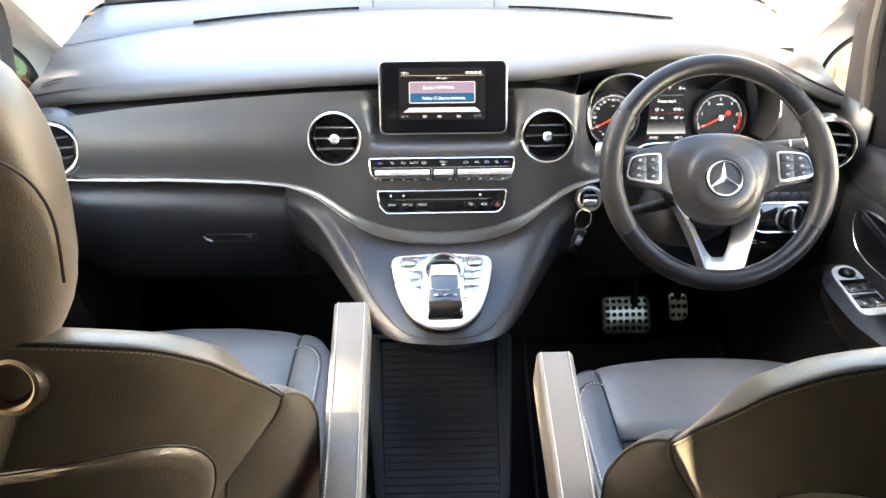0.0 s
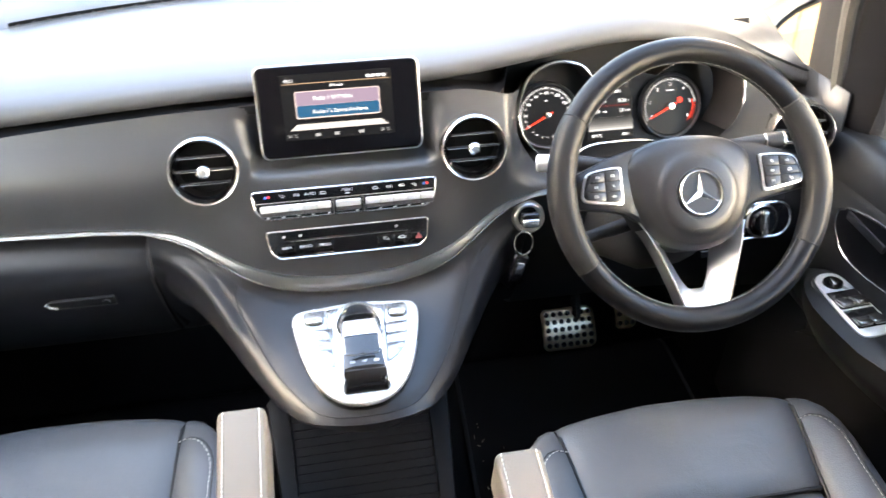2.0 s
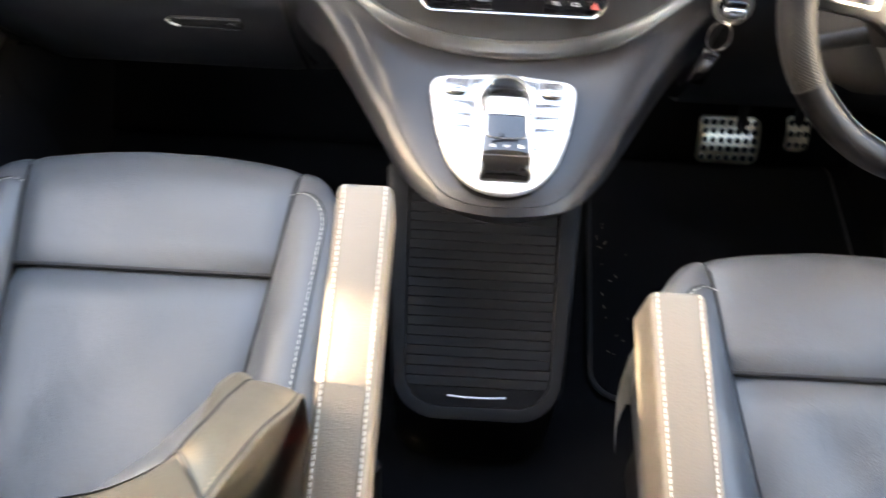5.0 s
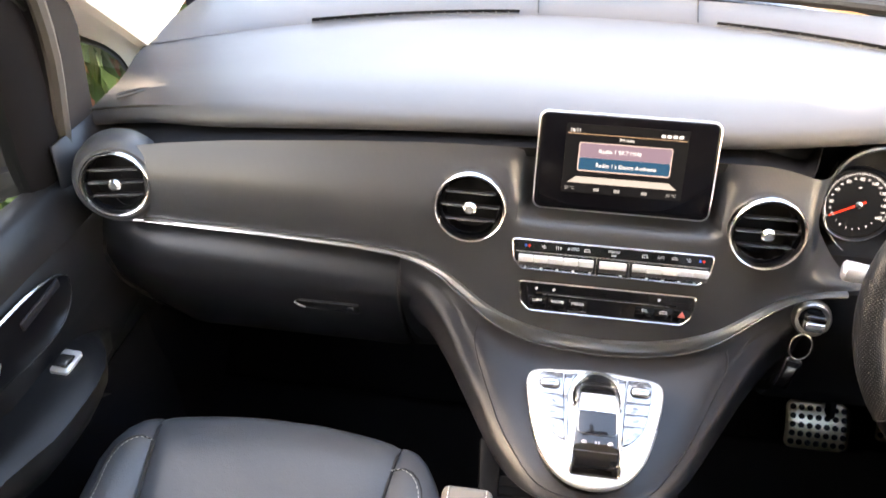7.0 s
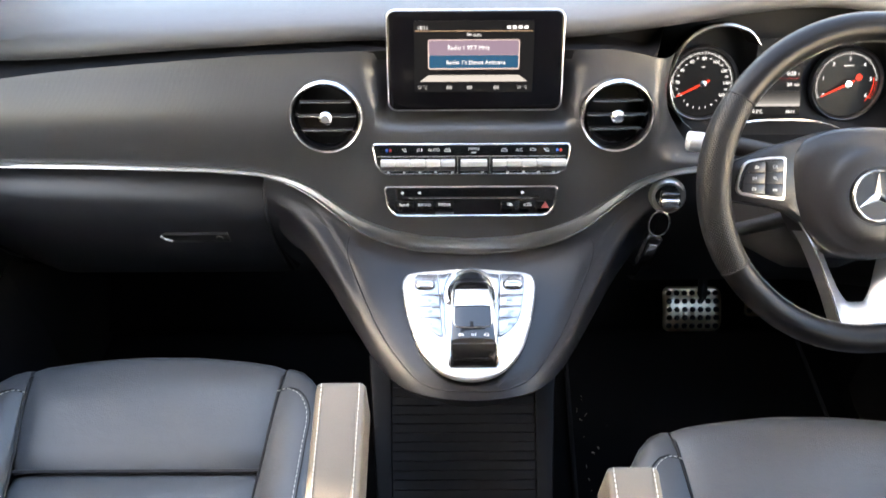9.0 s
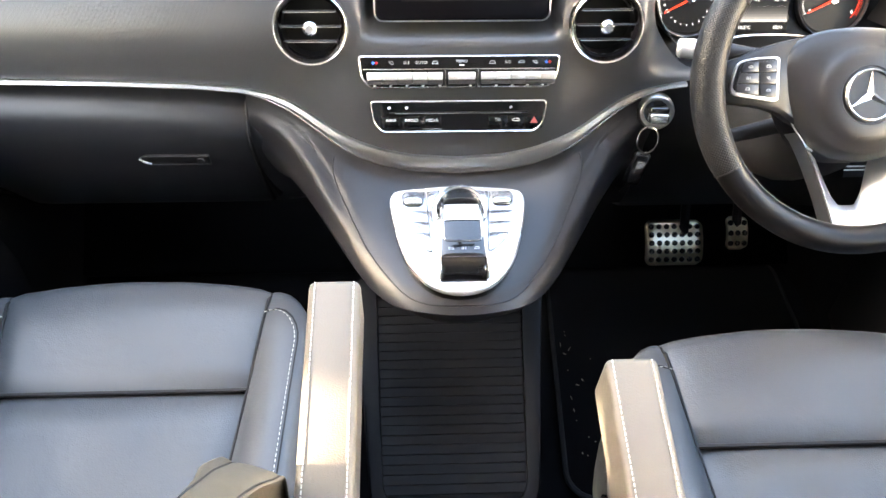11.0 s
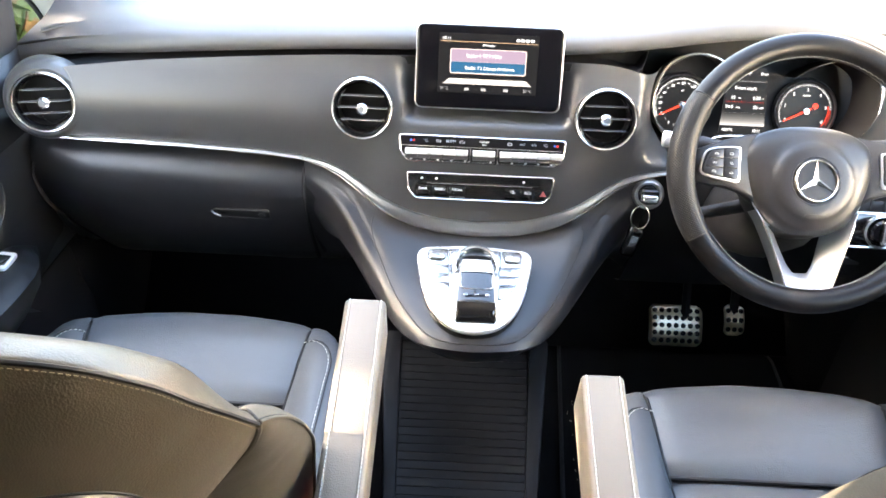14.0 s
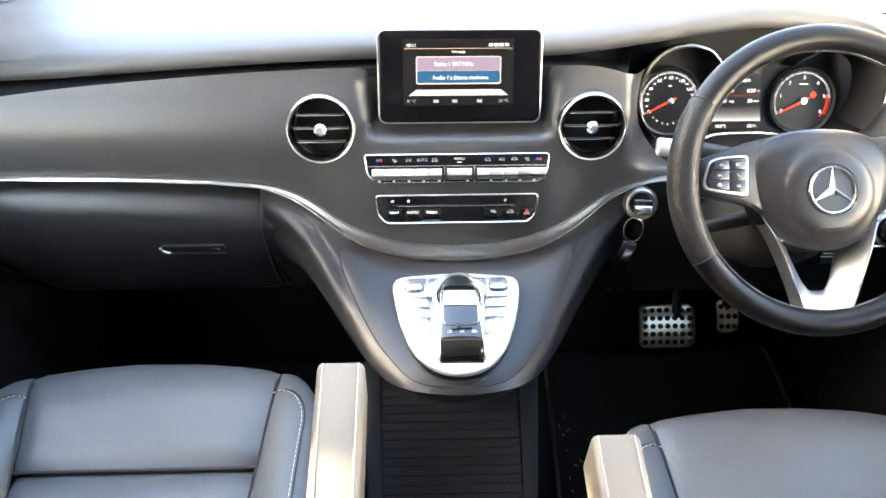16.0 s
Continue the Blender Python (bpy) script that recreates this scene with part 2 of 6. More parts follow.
def lerp_table(table, x):
    xs, ys = zip(*table)
    return float(np.interp(x, xs, ys))


def grid(rows, bm=None, close_u=False, close_v=False):
    """Faces over rows of points of one length; close_u joins each row's ends."""
    bm = bm or bmesh.new()
    V = [[bm.verts.new(p) for p in r] for r in rows]
    nr, nc = len(V), len(V[0])
    for i in range(nr if close_v else nr - 1):
        for j in range(nc if close_u else nc - 1):
            q = [V[i][j], V[i][(j + 1) % nc], V[(i + 1) % nr][(j + 1) % nc], V[(i + 1) % nr][j]]
            try:
                bm.faces.new(q)
            except ValueError:
                pass
    return bm


def tube(path, r, n=8, closed=False, bm=None, flat=1.0):
    """A round bar along a path; r may be a list, one for each point."""
    P = [Vector(p) for p in path]
    k = len(P)
    rows = []
    up = None
    for i in range(k):
        a, b = (P[i - 1], P[(i + 1) % k]) if closed else (P[max(i - 1, 0)], P[min(i + 1, k - 1)])
        t = (b - a).normalized()
        if up is None:
            up = t.orthogonal().normalized()
        up = (up - t * up.dot(t)).normalized()
        side = t.cross(up)
        rr = r[i] if isinstance(r, (list, tuple)) else r
        rows.append([P[i] + rr * (math.cos(x) * side + flat * math.sin(x) * up) for x in (2 * math.pi * j / n for j in range(n))])
    own = bm or bmesh.new()
    start = len(own.verts)
    grid(rows, own, close_u=True, close_v=closed)
    if not closed:
        own.verts.ensure_lookup_table()
        vs = list(own.verts)[start:]
        for ring in (vs[:n], vs[-n:]):
            own.faces.new(ring)
    return own


def box(size, m=None, bevel=0.0, seg=2, bm=None):
    own = bmesh.new()
    bmesh.ops.create_cube(own, size=1.0, matrix=Matrix.Diagonal((*size, 1)))
    if bevel:
        bmesh.ops.bevel(own, geom=own.edges[:], offset=bevel, segments=seg, profile=0.5, affect="EDGES")
    if m is not None:
        own.transform(m)
    if bm is None:
        return own
    tmp = bpy.data.meshes.new("tmp")
    own.to_mesh(tmp)
    own.free()
    bm.from_mesh(tmp)
    bpy.data.meshes.remove(tmp)
    return bm


def slab(outline, depth, m=None, bevel=0.0, seg=2, bm=None):
    """A 2D outline in xy, pushed from z = 0 to depth, its upper edge rounded, then moved by m."""
    own = bmesh.new()
    lo = [own.verts.new((p[0], p[1], 0)) for p in outline]
    levels = [lo]
    if bevel:
        k = len(outline)
        c = [Vector((p[0], p[1])) for p in outline]
        area = sum(c[i].x * c[(i + 1) % k].y - c[(i + 1) % k].x * c[i].y for i in range(k))
        sgn = 1 if area > 0 else -1
        nrm = []
        for i in range(k):
            d1, d2 = (c[i] - c[i - 1]).normalized(), (c[(i + 1) % k] - c[i]).normalized()
            t = (d1 + d2).normalized() if (d1 + d2).length > 1e-6 else d1
            nrm.append(Vector((-t.y, t.x)) * sgn)
        for s in range(seg + 1):
            ang = math.pi / 2 * s / seg
            ins, h = bevel * (1 - math.cos(ang)), depth - bevel * (1 - math.sin(ang))
            levels.append([own.verts.new((c[i].x + nrm[i].x * ins, c[i].y + nrm[i].y * ins, h)) for i in range(k)])
    else:
        levels.append([own.verts.new((p[0], p[1], depth)) for p in outline])
    for a, b in zip(levels, levels[1:]):
        for i in range(len(a)):
            j = (i + 1) % len(a)
            own.faces.new((a[i], a[j], b[j], b[i]))
    own.faces.new(levels[-1])
    own.faces.new(list(reversed(lo)))
    if m is not None:
        own.transform(m)
    if bm is None:
        return own
    tmp = bpy.data.meshes.new("tmp")
    own.to_mesh(tmp)
    own.free()
    bm.from_mesh(tmp)
    bpy.data.meshes.remove(tmp)
    return bm


def rrect(w, h, r, n=5, cx=0.0, cy=0.0):
    out = []
    for sx, sy, a0 in ((1, 1, 0), (-1, 1, 90), (-1, -1, 180), (1, -1, 270)):
        for i in range(n + 1):
            an = radians(a0 + 90 * i / n)
            out.append((cx + sx * (w / 2 - r) + r * math.cos(an), cy + sy * (h / 2 - r) + r * math.sin(an)))
    return out


def circle(rx, ry=None, n=32, cx=0.0, cy=0.0):
    ry = ry or rx
    return [(cx + rx * math.cos(2 * math.pi * i / n), cy + ry * math.sin(2 * math.pi * i / n)) for i in range(n)]


def lathe(profile, m=None, n=40, bm=None):
    """Profile of (radius, height) turned about z."""
    own = bm or bmesh.new()
    rows = [[(r * math.cos(2 * math.pi * j / n), r * math.sin(2 * math.pi * j / n), h) for j in range(n)] for r, h in profile]
    if m is not None:
        rows = [[m @ Vector(p) for p in r] for r in rows]
    grid(rows, own, close_u=True)
    return own


def facing(origin, normal, up=(0, 0, 1)):
    """A pose whose z is the normal and whose y is near up."""
    z = Vector(normal).normalized()
    x = Vector(up).cross(z).normalized()
    y = z.cross(x)
    return Matrix(((x.x, y.x, z.x, origin[0]), (x.y, y.y, z.y, origin[1]), (x.z, y.z, z.z, origin[2]), (0, 0, 0, 1)))


def writing(name, words, size, m, mat, parent, depth=0.0003, align="CENTER"):
    cu = bpy.data.curves.new(name, "FONT")
    cu.body, cu.size, cu.extrude, cu.align_x, cu.align_y = words, size, depth, align, "CENTER"
    tmp = new(name, cu)
    me = bpy.data.meshes.new_from_object(tmp.evaluated_get(bpy.context.evaluated_depsgraph_get()))
    bpy.data.objects.remove(tmp)
    me.transform(m)
    me.materials.clear()
    me.materials.append(mat)
    ob = new(name, me)
    ob.parent = parent
    return ob


def stitches(path, mat, parent, n, length=0.0045, r=0.0007, lift=(0, 0, 0.0006), name="stitching"):
    """A row of short threads along a path, in one mesh."""
    P = spline(path, n * 2)
    bm = bmesh.new()
    for i in range(0, 2 * n - 1, 2):
        a, b = P[i], P[i + 1]
        d = (b - a).normalized() * length / 2
        c = (a + b) / 2 + Vector(lift)
        tube([c - d, c + d], r, 5, bm=bm)
    return part(name, bm, mat, parent)


def pictogram(parent, m, w, h, seed, mat, name="symbol"):
    """A small printed sign: a few fine strokes that cannot be read."""
    rnd = random.Random(seed)
    bm = bmesh.new()
    kind = seed % 4
    strokes = []
    if kind == 0:
        strokes = [((-0.5, -0.3), (0.5, -0.3)), ((-0.3, 0.3), (0.3, 0.3)), ((-0.5, -0.3), (-0.3, 0.3)), ((0.5, -0.3), (0.3, 0.3))]
    elif kind == 1:
        strokes = [((-0.4, 0.4), (-0.1, -0.1)), ((-0.1, -0.1), (0.1, -0.4)), ((0.1, -0.4), (0.45, -0.2)), ((0.0, 0.4), (0.3, 0.1))]
    elif kind == 2:
        strokes = [((-0.5, 0.0), (-0.2, 0.35)), ((-0.2, 0.35), (0.25, 0.35)), ((0.25, 0.35), (0.5, 0.0)), ((-0.5, -0.15), (0.5, -0.15))]
    else:
        strokes = [((-0.4, 0.4), (-0.4, -0.4)), ((-0.1, 0.4), (-0.1, -0.4)), ((0.2, 0.3), (0.45, 0.3)), ((0.2, -0.1), (0.45, -0.1)), ((0.3, 0.3), (0.3, -0.4))]
    for (xa, ya), (xb, yb) in strokes:
        ax, ay, bx, by = xa * w, ya * h, xb * w, yb * h
        d = math.hypot(bx - ax, by - ay)
        box((d, 0.0007, 0.0003), m @ pose((ax + bx) / 2, (ay + by) / 2, 0, 0, 0, math.degrees(math.atan2(by - ay, bx - ax))), bm=bm)
    return part(name, bm, mat, parent, smooth=False)


def smoothstep(a, b, x):
    t = min(1.0, max(0.0, (x - a) / (b - a)))
    return t * t * (3 - 2 * t)


# ---- setting: floor, ceiling, sides, windows, outside ----
bm = box((1.64, 3.9, 0.04), Matrix.Translation((0, 0.1, -0.02)))
tagged(part("floor", bm, M_CARPET), "black carpeted van floor", "floor", kind="structure")
# firewall and toe board
bm = grid([[(x, y, z) for x in (-0.78, -0.3, 0.3, 0.78)] for y, z in ((1.70, 0.0), (1.86, 0.16), (1.90, 0.5), (1.88, 0.80))])
fw = part("firewall", bm, M_CARPET)
fw.modifiers.new("thick", "SOLIDIFY").thickness = 0.03
tagged(fw, "black carpeted bulkhead behind the pedals", "bulkhead", kind="structure")

for s, nm in ((-1, "kick_panel_1"), (1, "kick_panel_2")):
    kp = part(nm, box((0.03, 0.66, 0.68), pose(s * 0.765, 1.62, 0.32), 0.006), M_CARPET)
    tagged(kp, "black carpeted side of the footwell", "footwell side", kind="structure")

ROOF = 1.42
bm = grid([[(x, y, ROOF - 0.05 * (x / 0.75) ** 4) for x in np.linspace(-0.76, 0.76, 13)] for y in (-1.85, -1.0, 0.0, 0.95)])
ce = part("ceiling", bm, M_LINER)
ce.modifiers.new("thick", "SOLIDIFY").thickness = 0.04
tagged(ce, "pale fabric headlining of the van", "ceiling", kind="structure")


def side_wall(s, name):
    """Body side behind the front door: sill, waist, window posts and head rail."""
    rt = root(name, "dark trimmed van side with large windows", "wall", kind="structure")
    part("panel", box((0.05, 2.5, 0.72), pose(s * 0.80, -0.60, 0.36), 0.01), M_WALL, rt)
    part("rail", box((0.06, 2.9, 0.12), pose(s * 0.76, -0.45, 1.33), 0.01), M_POST, rt)
    # unseen posts and panes, spaced to shape the sun that reaches the seats
    for y, w in ((-1.75, 0.14), (-0.455, 0.47), (0.325, 0.12)):
        part("post", box((0.06, w, 0.60), pose(s * 0.785, y, 1.0), 0.015), M_POST, rt)
    for y0, y1 in ((-1.68, -0.69), (-0.22, 0.265)):
        g = part("pane", box((0.006, y1 - y0, 0.56), pose(s * 0.79, (y0 + y1) / 2, 1.0)), M_PRIVACY, rt)


side_wall(-1, "wall_west")
side_wall(1, "wall_east")
rt = root("wall_back", "dark tailgate with a wide window", "wall", kind="structure")
part("panel", box((1.6, 0.05, 0.74), pose(0, -1.85, 0.37), 0.01), M_WALL, rt)
part("rail", box((1.6, 0.05, 0.12), pose(0, -1.83, 1.36), 0.01), M_POST, rt)
g = part("pane", box((1.5, 0.006, 0.58), pose(0, -1.85, 1.02)), M_PRIVACY, rt)

# windscreen
def base_y(x):
    return 1.858 - 0.29 * x * x


def slot_y(x):
    return 1.797 - 0.58 * x * x


rows = []
for v in np.linspace(0, 1, 9):
    rows.append([(x * (1 - 0.10 * v), base_y(x) + 0.02 - 0.90 * v, 0.865 + 0.53 * v + 0.04 * math.sin(math.pi * v)) for x in np.linspace(-0.72, 0.72, 15)])
ws = part("windscreen", grid(rows), M_GLASS)
ws.visible_shadow = False
tagged(ws, "large raked clear windscreen above the dashboard", "window", kind="structure")
bm = tube([(x, base_y(x) + 0.012, 0.862) for x in np.linspace(-0.70, 0.70, 25)], 0.010, 8)
tagged(part("windscreen_seal", bm, M_RUBBER), "black rubber seal at the foot of the windscreen", "seal", kind="structure")
# scuttle, bonnet and wipers beyond the glass
rows = [[(x, base_y(x) + dy, z - 0.05 * (x / 0.7) ** 2) for x in np.linspace(-0.74, 0.74, 15)] for dy, z in ((0.02, 0.850), (0.12, 0.835), (0.3, 0.76), (0.6, 0.66), (0.9, 0.52), (1.0, 0.35), (1.02, -0.2))]
bn = part("bonnet", grid(rows), M_BODY)
bn.modifiers.new("thick", "SOLIDIFY").thickness = 0.01
tagged(bn, "short dark painted bonnet below the windscreen", "bonnet", kind="structure")
for x0, x1 in ((-0.62, -0.02), (0.0, 0.60)):
    wp = root("wiper", "black wiper resting at the foot of the windscreen", "wiper", "windscreen wipers")
    P = [(x, base_y(x) + 0.05, 0.866 - 0.12 * x * x) for x in np.linspace(x0, x1, 9)]
    part("blade", tube(P, 0.006, 6), M_RUBBER, wp)
    part("arm", tube([(p[0], p[1] + 0.02, p[2] + 0.012) for p in P[2:]], 0.008, 6), M_DARK, wp)

# ground, fence, hedge
bm = grid([[(x, y, -0.55) for x in np.linspace(-300, 300, 9)] for y in np.linspace(-300, 300, 9)])
tagged(part("ground", bm, M_GRASS), "rough sunlit green grass", "ground", kind="structure")
bm = box((6.0, 8.9, 0.05), pose(1.35, -1.65, -0.545), 0.01)
tagged(part("pavement", bm, M_PAVE), "pale paved driveway under the van", "pavement", kind="structure")


def fence(p0, p1, name="fence"):
    """Close-boarded picket fence between two points."""
    rt = root(name, "orange-brown wooden picket fence in sunlight", "fence", "garden fence")
    a, b = Vector(p0), Vector(p1)
    n = int((b - a).length / 0.155)
    ang = math.atan2(b.y - a.y, b.x - a.x)
    first = None
    for i in range(n + 1):
        p = a.lerp(b, i / n)
        m = Matrix.Translation(p) @ Euler((0, 0, ang)).to_matrix().to_4x4()
        if first is None:
            first = part("board", box((0.146, 0.02, 1.75), pose(0, 0, 0.875), 0.004, 1), M_WOOD, rt)
            first.matrix_basis = m
        else:
            share("board", first, rt, m)
    d = (b - a).normalized()
    nrm = Vector((-d.y, d.x, 0))
    for z in (0.35, 1.4):
        part("rail", tube([a + nrm * 0.04 + Vector((0, 0, z)), b + nrm * 0.04 + Vector((0, 0, z))], 0.035, 4), M_WOOD, rt)
    return rt


fence((-4.5, 6.4, -0.55), (4.75, 3.6, -0.55))
gw = root("garden_wall", "tall white rendered wall in full sun beside the drive", "wall", kind="structure")
part("render_coat", box((0.2, 12.0, 3.1), pose(4.9, -1.2, 1.0), 0.01), M_RENDER, gw)
part("coping", box((0.28, 12.0, 0.06), pose(4.9, -1.2, 2.58), 0.01), M_PAVE, gw)
fence((-4.5, -1.0, -0.55), (-4.5, 6.3, -0.55))


def hedge(x0, x1, y0, y1, height, n, label):
    """Leafy hedge: stems and many small leaves in an uneven mass, with gaps cut to let the sun through."""
    rt = root("hedge", label, "hedge")
    rnd = random.Random(5)
    bm = bmesh.new()
    for i in range(14):
        x, y = (x0 + x1) / 2 + rnd.uniform(-0.15, 0.15), y0 + (y1 - y0) * (i + 0.5) / 14
        tube([(x, y, -0.55), (x + rnd.uniform(-0.1, 0.1), y + 0.05, -0.55 + height * 0.5), (x + rnd.uniform(-0.2, 0.2), y, -0.55 + height * 0.85)], [0.04, 0.03, 0.01], 5, bm=bm)
    part("stems", bm, M_WOOD, rt)
    verts, faces = [], []
    for i in range(n):
        x, y = rnd.uniform(x0, x1), rnd.uniform(y0, y1)
        top = height * (0.90 + 0.06 * math.sin(2.1 * y + 1.3 * x) + 0.07 * math.sin(5.3 * y) + 0.05 * math.sin(13.0 * y + 2.0))
        # dip added so that sun reaches the dash top and the right pillar
        top -= 0.85 * smoothstep(0.96, 1.12, y) * smoothstep(1.85, 1.55, y)
        z = -0.55 + top * rnd.random() ** 1.05
        bulge = 0.12 * math.sin(3.1 * y + 2 * z)
        # holes added along the sun's direction, to light seat shoulders and an armrest
        ys, zs = y - 0.123 * (x + bulge + 2.75), z + 0.327 * (x + bulge + 2.75)
        thin = max(0.0, 1 - ((ys - 0.25) / 0.20) ** 2 - ((zs - 1.71) / 0.24) ** 2) + max(0.0, 1 - ((ys - 0.485) / 0.14) ** 2 - ((zs - 1.480) / 0.088) ** 2)
        if rnd.random() < 4.0 * thin:
            continue
        c = Vector((x + bulge, y, z))
        q = Euler((rnd.uniform(0, 6), rnd.uniform(0, 6), rnd.uniform(0, 6))).to_matrix()
        s = rnd.uniform(0.08, 0.15)
        k = len(verts)
        verts += [c + q @ Vector(p) * s for p in ((-1, 0, 0), (0, -0.5, 0.1), (1, 0, 0), (0, 0.5, 0.1))]
        faces.append((k, k + 1, k + 2, k + 3))
    me = bpy.data.meshes.new("leaves")
    me.from_pydata(verts, [], faces)
    me.materials.append(M_LEAF)
    lv = new("leaves", me)
    lv.parent = rt
    tagged(lv, kind="stuff")
    return rt


# the unseen run beside the cabin is added to hold back low sun
hedge(-3.2, -2.3, -0.62, 5.0, 3.1, 33000, "dense green hedge with some red leaves beside the drive")


# ---- pillars and doors ----
def pillar(s, name):
    rt = root(name, "pale trimmed windscreen pillar with a dark door post and quarter glass", "pillar", kind="structure")
    # windscreen pillar: sections from the dashboard to the roof
    rows, low = [], []
    for v in np.linspace(0, 1, 15):
        v = float(v)
        yo, zo = -0.86 * v, 0.53 * v + 0.03 * math.sin(math.pi * v)
        sx = s * (1 - 0.09 * v)
        sec = [(0.676, 1.775, 0.830), (0.672, 1.765, 0.852), (0.676, 1.72, 0.864), (0.684, 1.65, 0.862), (0.681, 1.58, 0.846), (0.681, 1.550, 0.830), (0.689, 1.542, 0.815), (0.704, 1.548, 0.806), (0.75, 1.62, 0.82), (0.74, 1.77, 0.835)]
        sec = [(x, 1.66 + (y - 1.66) * (1 - 0.35 * v), z) for x, y, z in sec]
        ring = [(sx * x, y + yo, z + zo) for x, y, z in sec]
        rows.append(ring)
        low.append(Vector(ring[7]))
    part("pillar_trim", grid(rows, close_u=True), M_PILLAR, rt)
    # corner trim between the pillar and the small window
    W = spline([(s * 0.812, 1.662, 0.732), (s * 0.806, 1.630, 0.770), (s * 0.792, 1.565, 0.815), (s * 0.770, 1.480, 0.858), (s * 0.735, 1.36, 0.925), (s * 0.70, 1.25, 1.00)], 24)
    L = spline([low[0] + Vector((0, 0.03, -0.03)), low[0], low[2], low[4], low[6]], 24)
    part("corner_trim", grid([[p.lerp(q, t) + Vector((s * 0.010 * math.sin(math.pi * t), 0, -0.004 * math.sin(math.pi * t))) for p, q in zip(L, W)] for t in (0, 0.2, 0.45, 0.7, 0.9, 1.0)]), M_PILLAR, rt)
    part("seal", tube([p + Vector((s * 0.002, 0, -0.003)) for p in W], 0.0055, 6), M_RUBBER, rt)
    # door post behind the quarter glass
    P = ((0.750, 1.440, 1.362, 0.715), (0.742, 1.434, 1.360, 0.775), (0.705, 1.388, 1.326, 0.909), (0.668, 1.305, 1.255, 1.05), (0.61, 1.15, 1.105, 1.28), (0.59, 1.07, 1.03, 1.38))
    rows = []
    for x, ya, yb, z in P:
        rows.append([(s * (x + 0.05), ya + 0.01, z), (s * (x + 0.006), ya, z), (s * x, ya - 0.010, z), (s * (x - 0.002), (ya + yb) / 2, z), (s * x, yb + 0.006, z), (s * (x + 0.008), yb, z), (s * (x + 0.05), yb, z)])
    part("post", grid(rows), M_POST, rt)
    part("door_seal", tube(spline([(s * (x + 0.004), yb - 0.008, z) for x, ya, yb, z in P], 18), 0.010, 8), M_SEAL, rt, "grey rubber door seal")
    g = part("pane", grid([[(s * 0.79, 1.40, 0.70), (s * 0.815, 1.66, 0.725)], [(s * 0.765, 1.38, 0.90), (s * 0.785, 1.52, 0.86)]]), M_GLASS, rt)
    g.visible_shadow = False


pillar(-1, "pillar_west")
pillar(1, "pillar_east")


def door(s, name, label):
    """Front door: window sill roll, trim panel, dark insert with bright line, armrest with switches, pocket."""
    rt = root(name, label, "door", kind="structure")
    Y0, Y1 = 0.50, 1.42
    prof = [(0.775, 0.720), (0.752, 0.724), (0.735, 0.715), (0.722, 0.69), (0.716, 0.672), (0.7145, 0.664), (0.722, 0.661), (0.712, 0.650), (0.708, 0.60), (0.709, 0.585), (0.7095, 0.576), (0.710, 0.566), (0.711, 0.556), (0.712, 0.545), (0.712, 0.52), (0.72, 0.47), (0.735, 0.40)]
    ys = np.linspace(Y0, Y1, 70)
    rows = []
    for y in ys:
        dz = -0.012 * smoothstep(1.15, 1.40, y)
        dx = 0.012 * smoothstep(1.2, 1.42, y)
        cup = smoothstep(1.065, 1.00, y) * smoothstep(0.66, 0.74, y)
        rows.append([(s * (x + dx + 0.050 * cup * smoothstep(0.582, 0.560, z) * smoothstep(0.46, 0.50, z)), y, z + dz * (1 if z > 0.6 else 0.3)) for x, z in prof])
    part("panel", grid(rows), M_DOOR_PANEL, rt)
    # lower part with pocket
    rows = []
    for y in ys:
        rows.append([(s * x, y, z) for x, z in ((0.735, 0.402), (0.728, 0.34), (0.712, 0.29), (0.700, 0.12), (0.73, 0.06), (0.80, 0.05))])
    part("pocket", grid(rows), M_FRAME, rt)
    part("outer_skin", box((0.02, Y1 - Y0 + 0.1, 0.80), pose(s * 0.82, (Y0 + Y1) / 2, 0.265), 0.004), M_BODY, rt)
    # insert
    out = [(1.217, 0.632), (1.19, 0.645), (1.126, 0.655), (1.021, 0.654), (0.952, 0.646), (0.900, 0.637), (0.889, 0.627), (0.897, 0.616), (0.930, 0.606), (0.967, 0.598), (1.05, 0.583), (1.131, 0.573), (1.180, 0.575), (1.204, 0.589), (1.217, 0.609)]
    C = spline([(0, y, z) for y, z in out], 56, closed=True)
    m2 = Matrix(((0, 0, -s, s * 0.7095), (1, 0, 0, 0), (0, 1, 0, 0), (0, 0, 0, 1)))
    ins = part("insert", slab([(p.y, p.z) for p in C], 0.006, m2, 0.002), M_INSERT, rt, "satin black door insert")
    top = spline([(s * 0.7025, y, z) for y, z in ((1.218, 0.630), (1.19, 0.646), (1.126, 0.6565), (1.021, 0.6555), (0.952, 0.6475), (0.900, 0.638), (0.886, 0.622))], 30)
    part("bright_line", tube(top, [0.0012 + 0.0016 * min(1, i / 8) for i in range(30)], 6), M_CHROME, rt)
    low = spline([(s * 0.703, y, z) for y, z in ((1.218, 0.628), (1.218, 0.608), (1.205, 0.588), (1.180, 0.574), (1.131, 0.572), (1.05, 0.582), (0.967, 0.597), (0.925, 0.607))], 40)
    part("bright_line", tube(low, [0.0012 if i < 16 else 0.0006 for i in range(40)], 6), M_CHROME, rt)
    part("grille", box((0.004, 0.086, 0.013), pose(s * 0.7015, 1.153, 0.632, 5, 0, 0), 0.0018), M_CONS, rt)
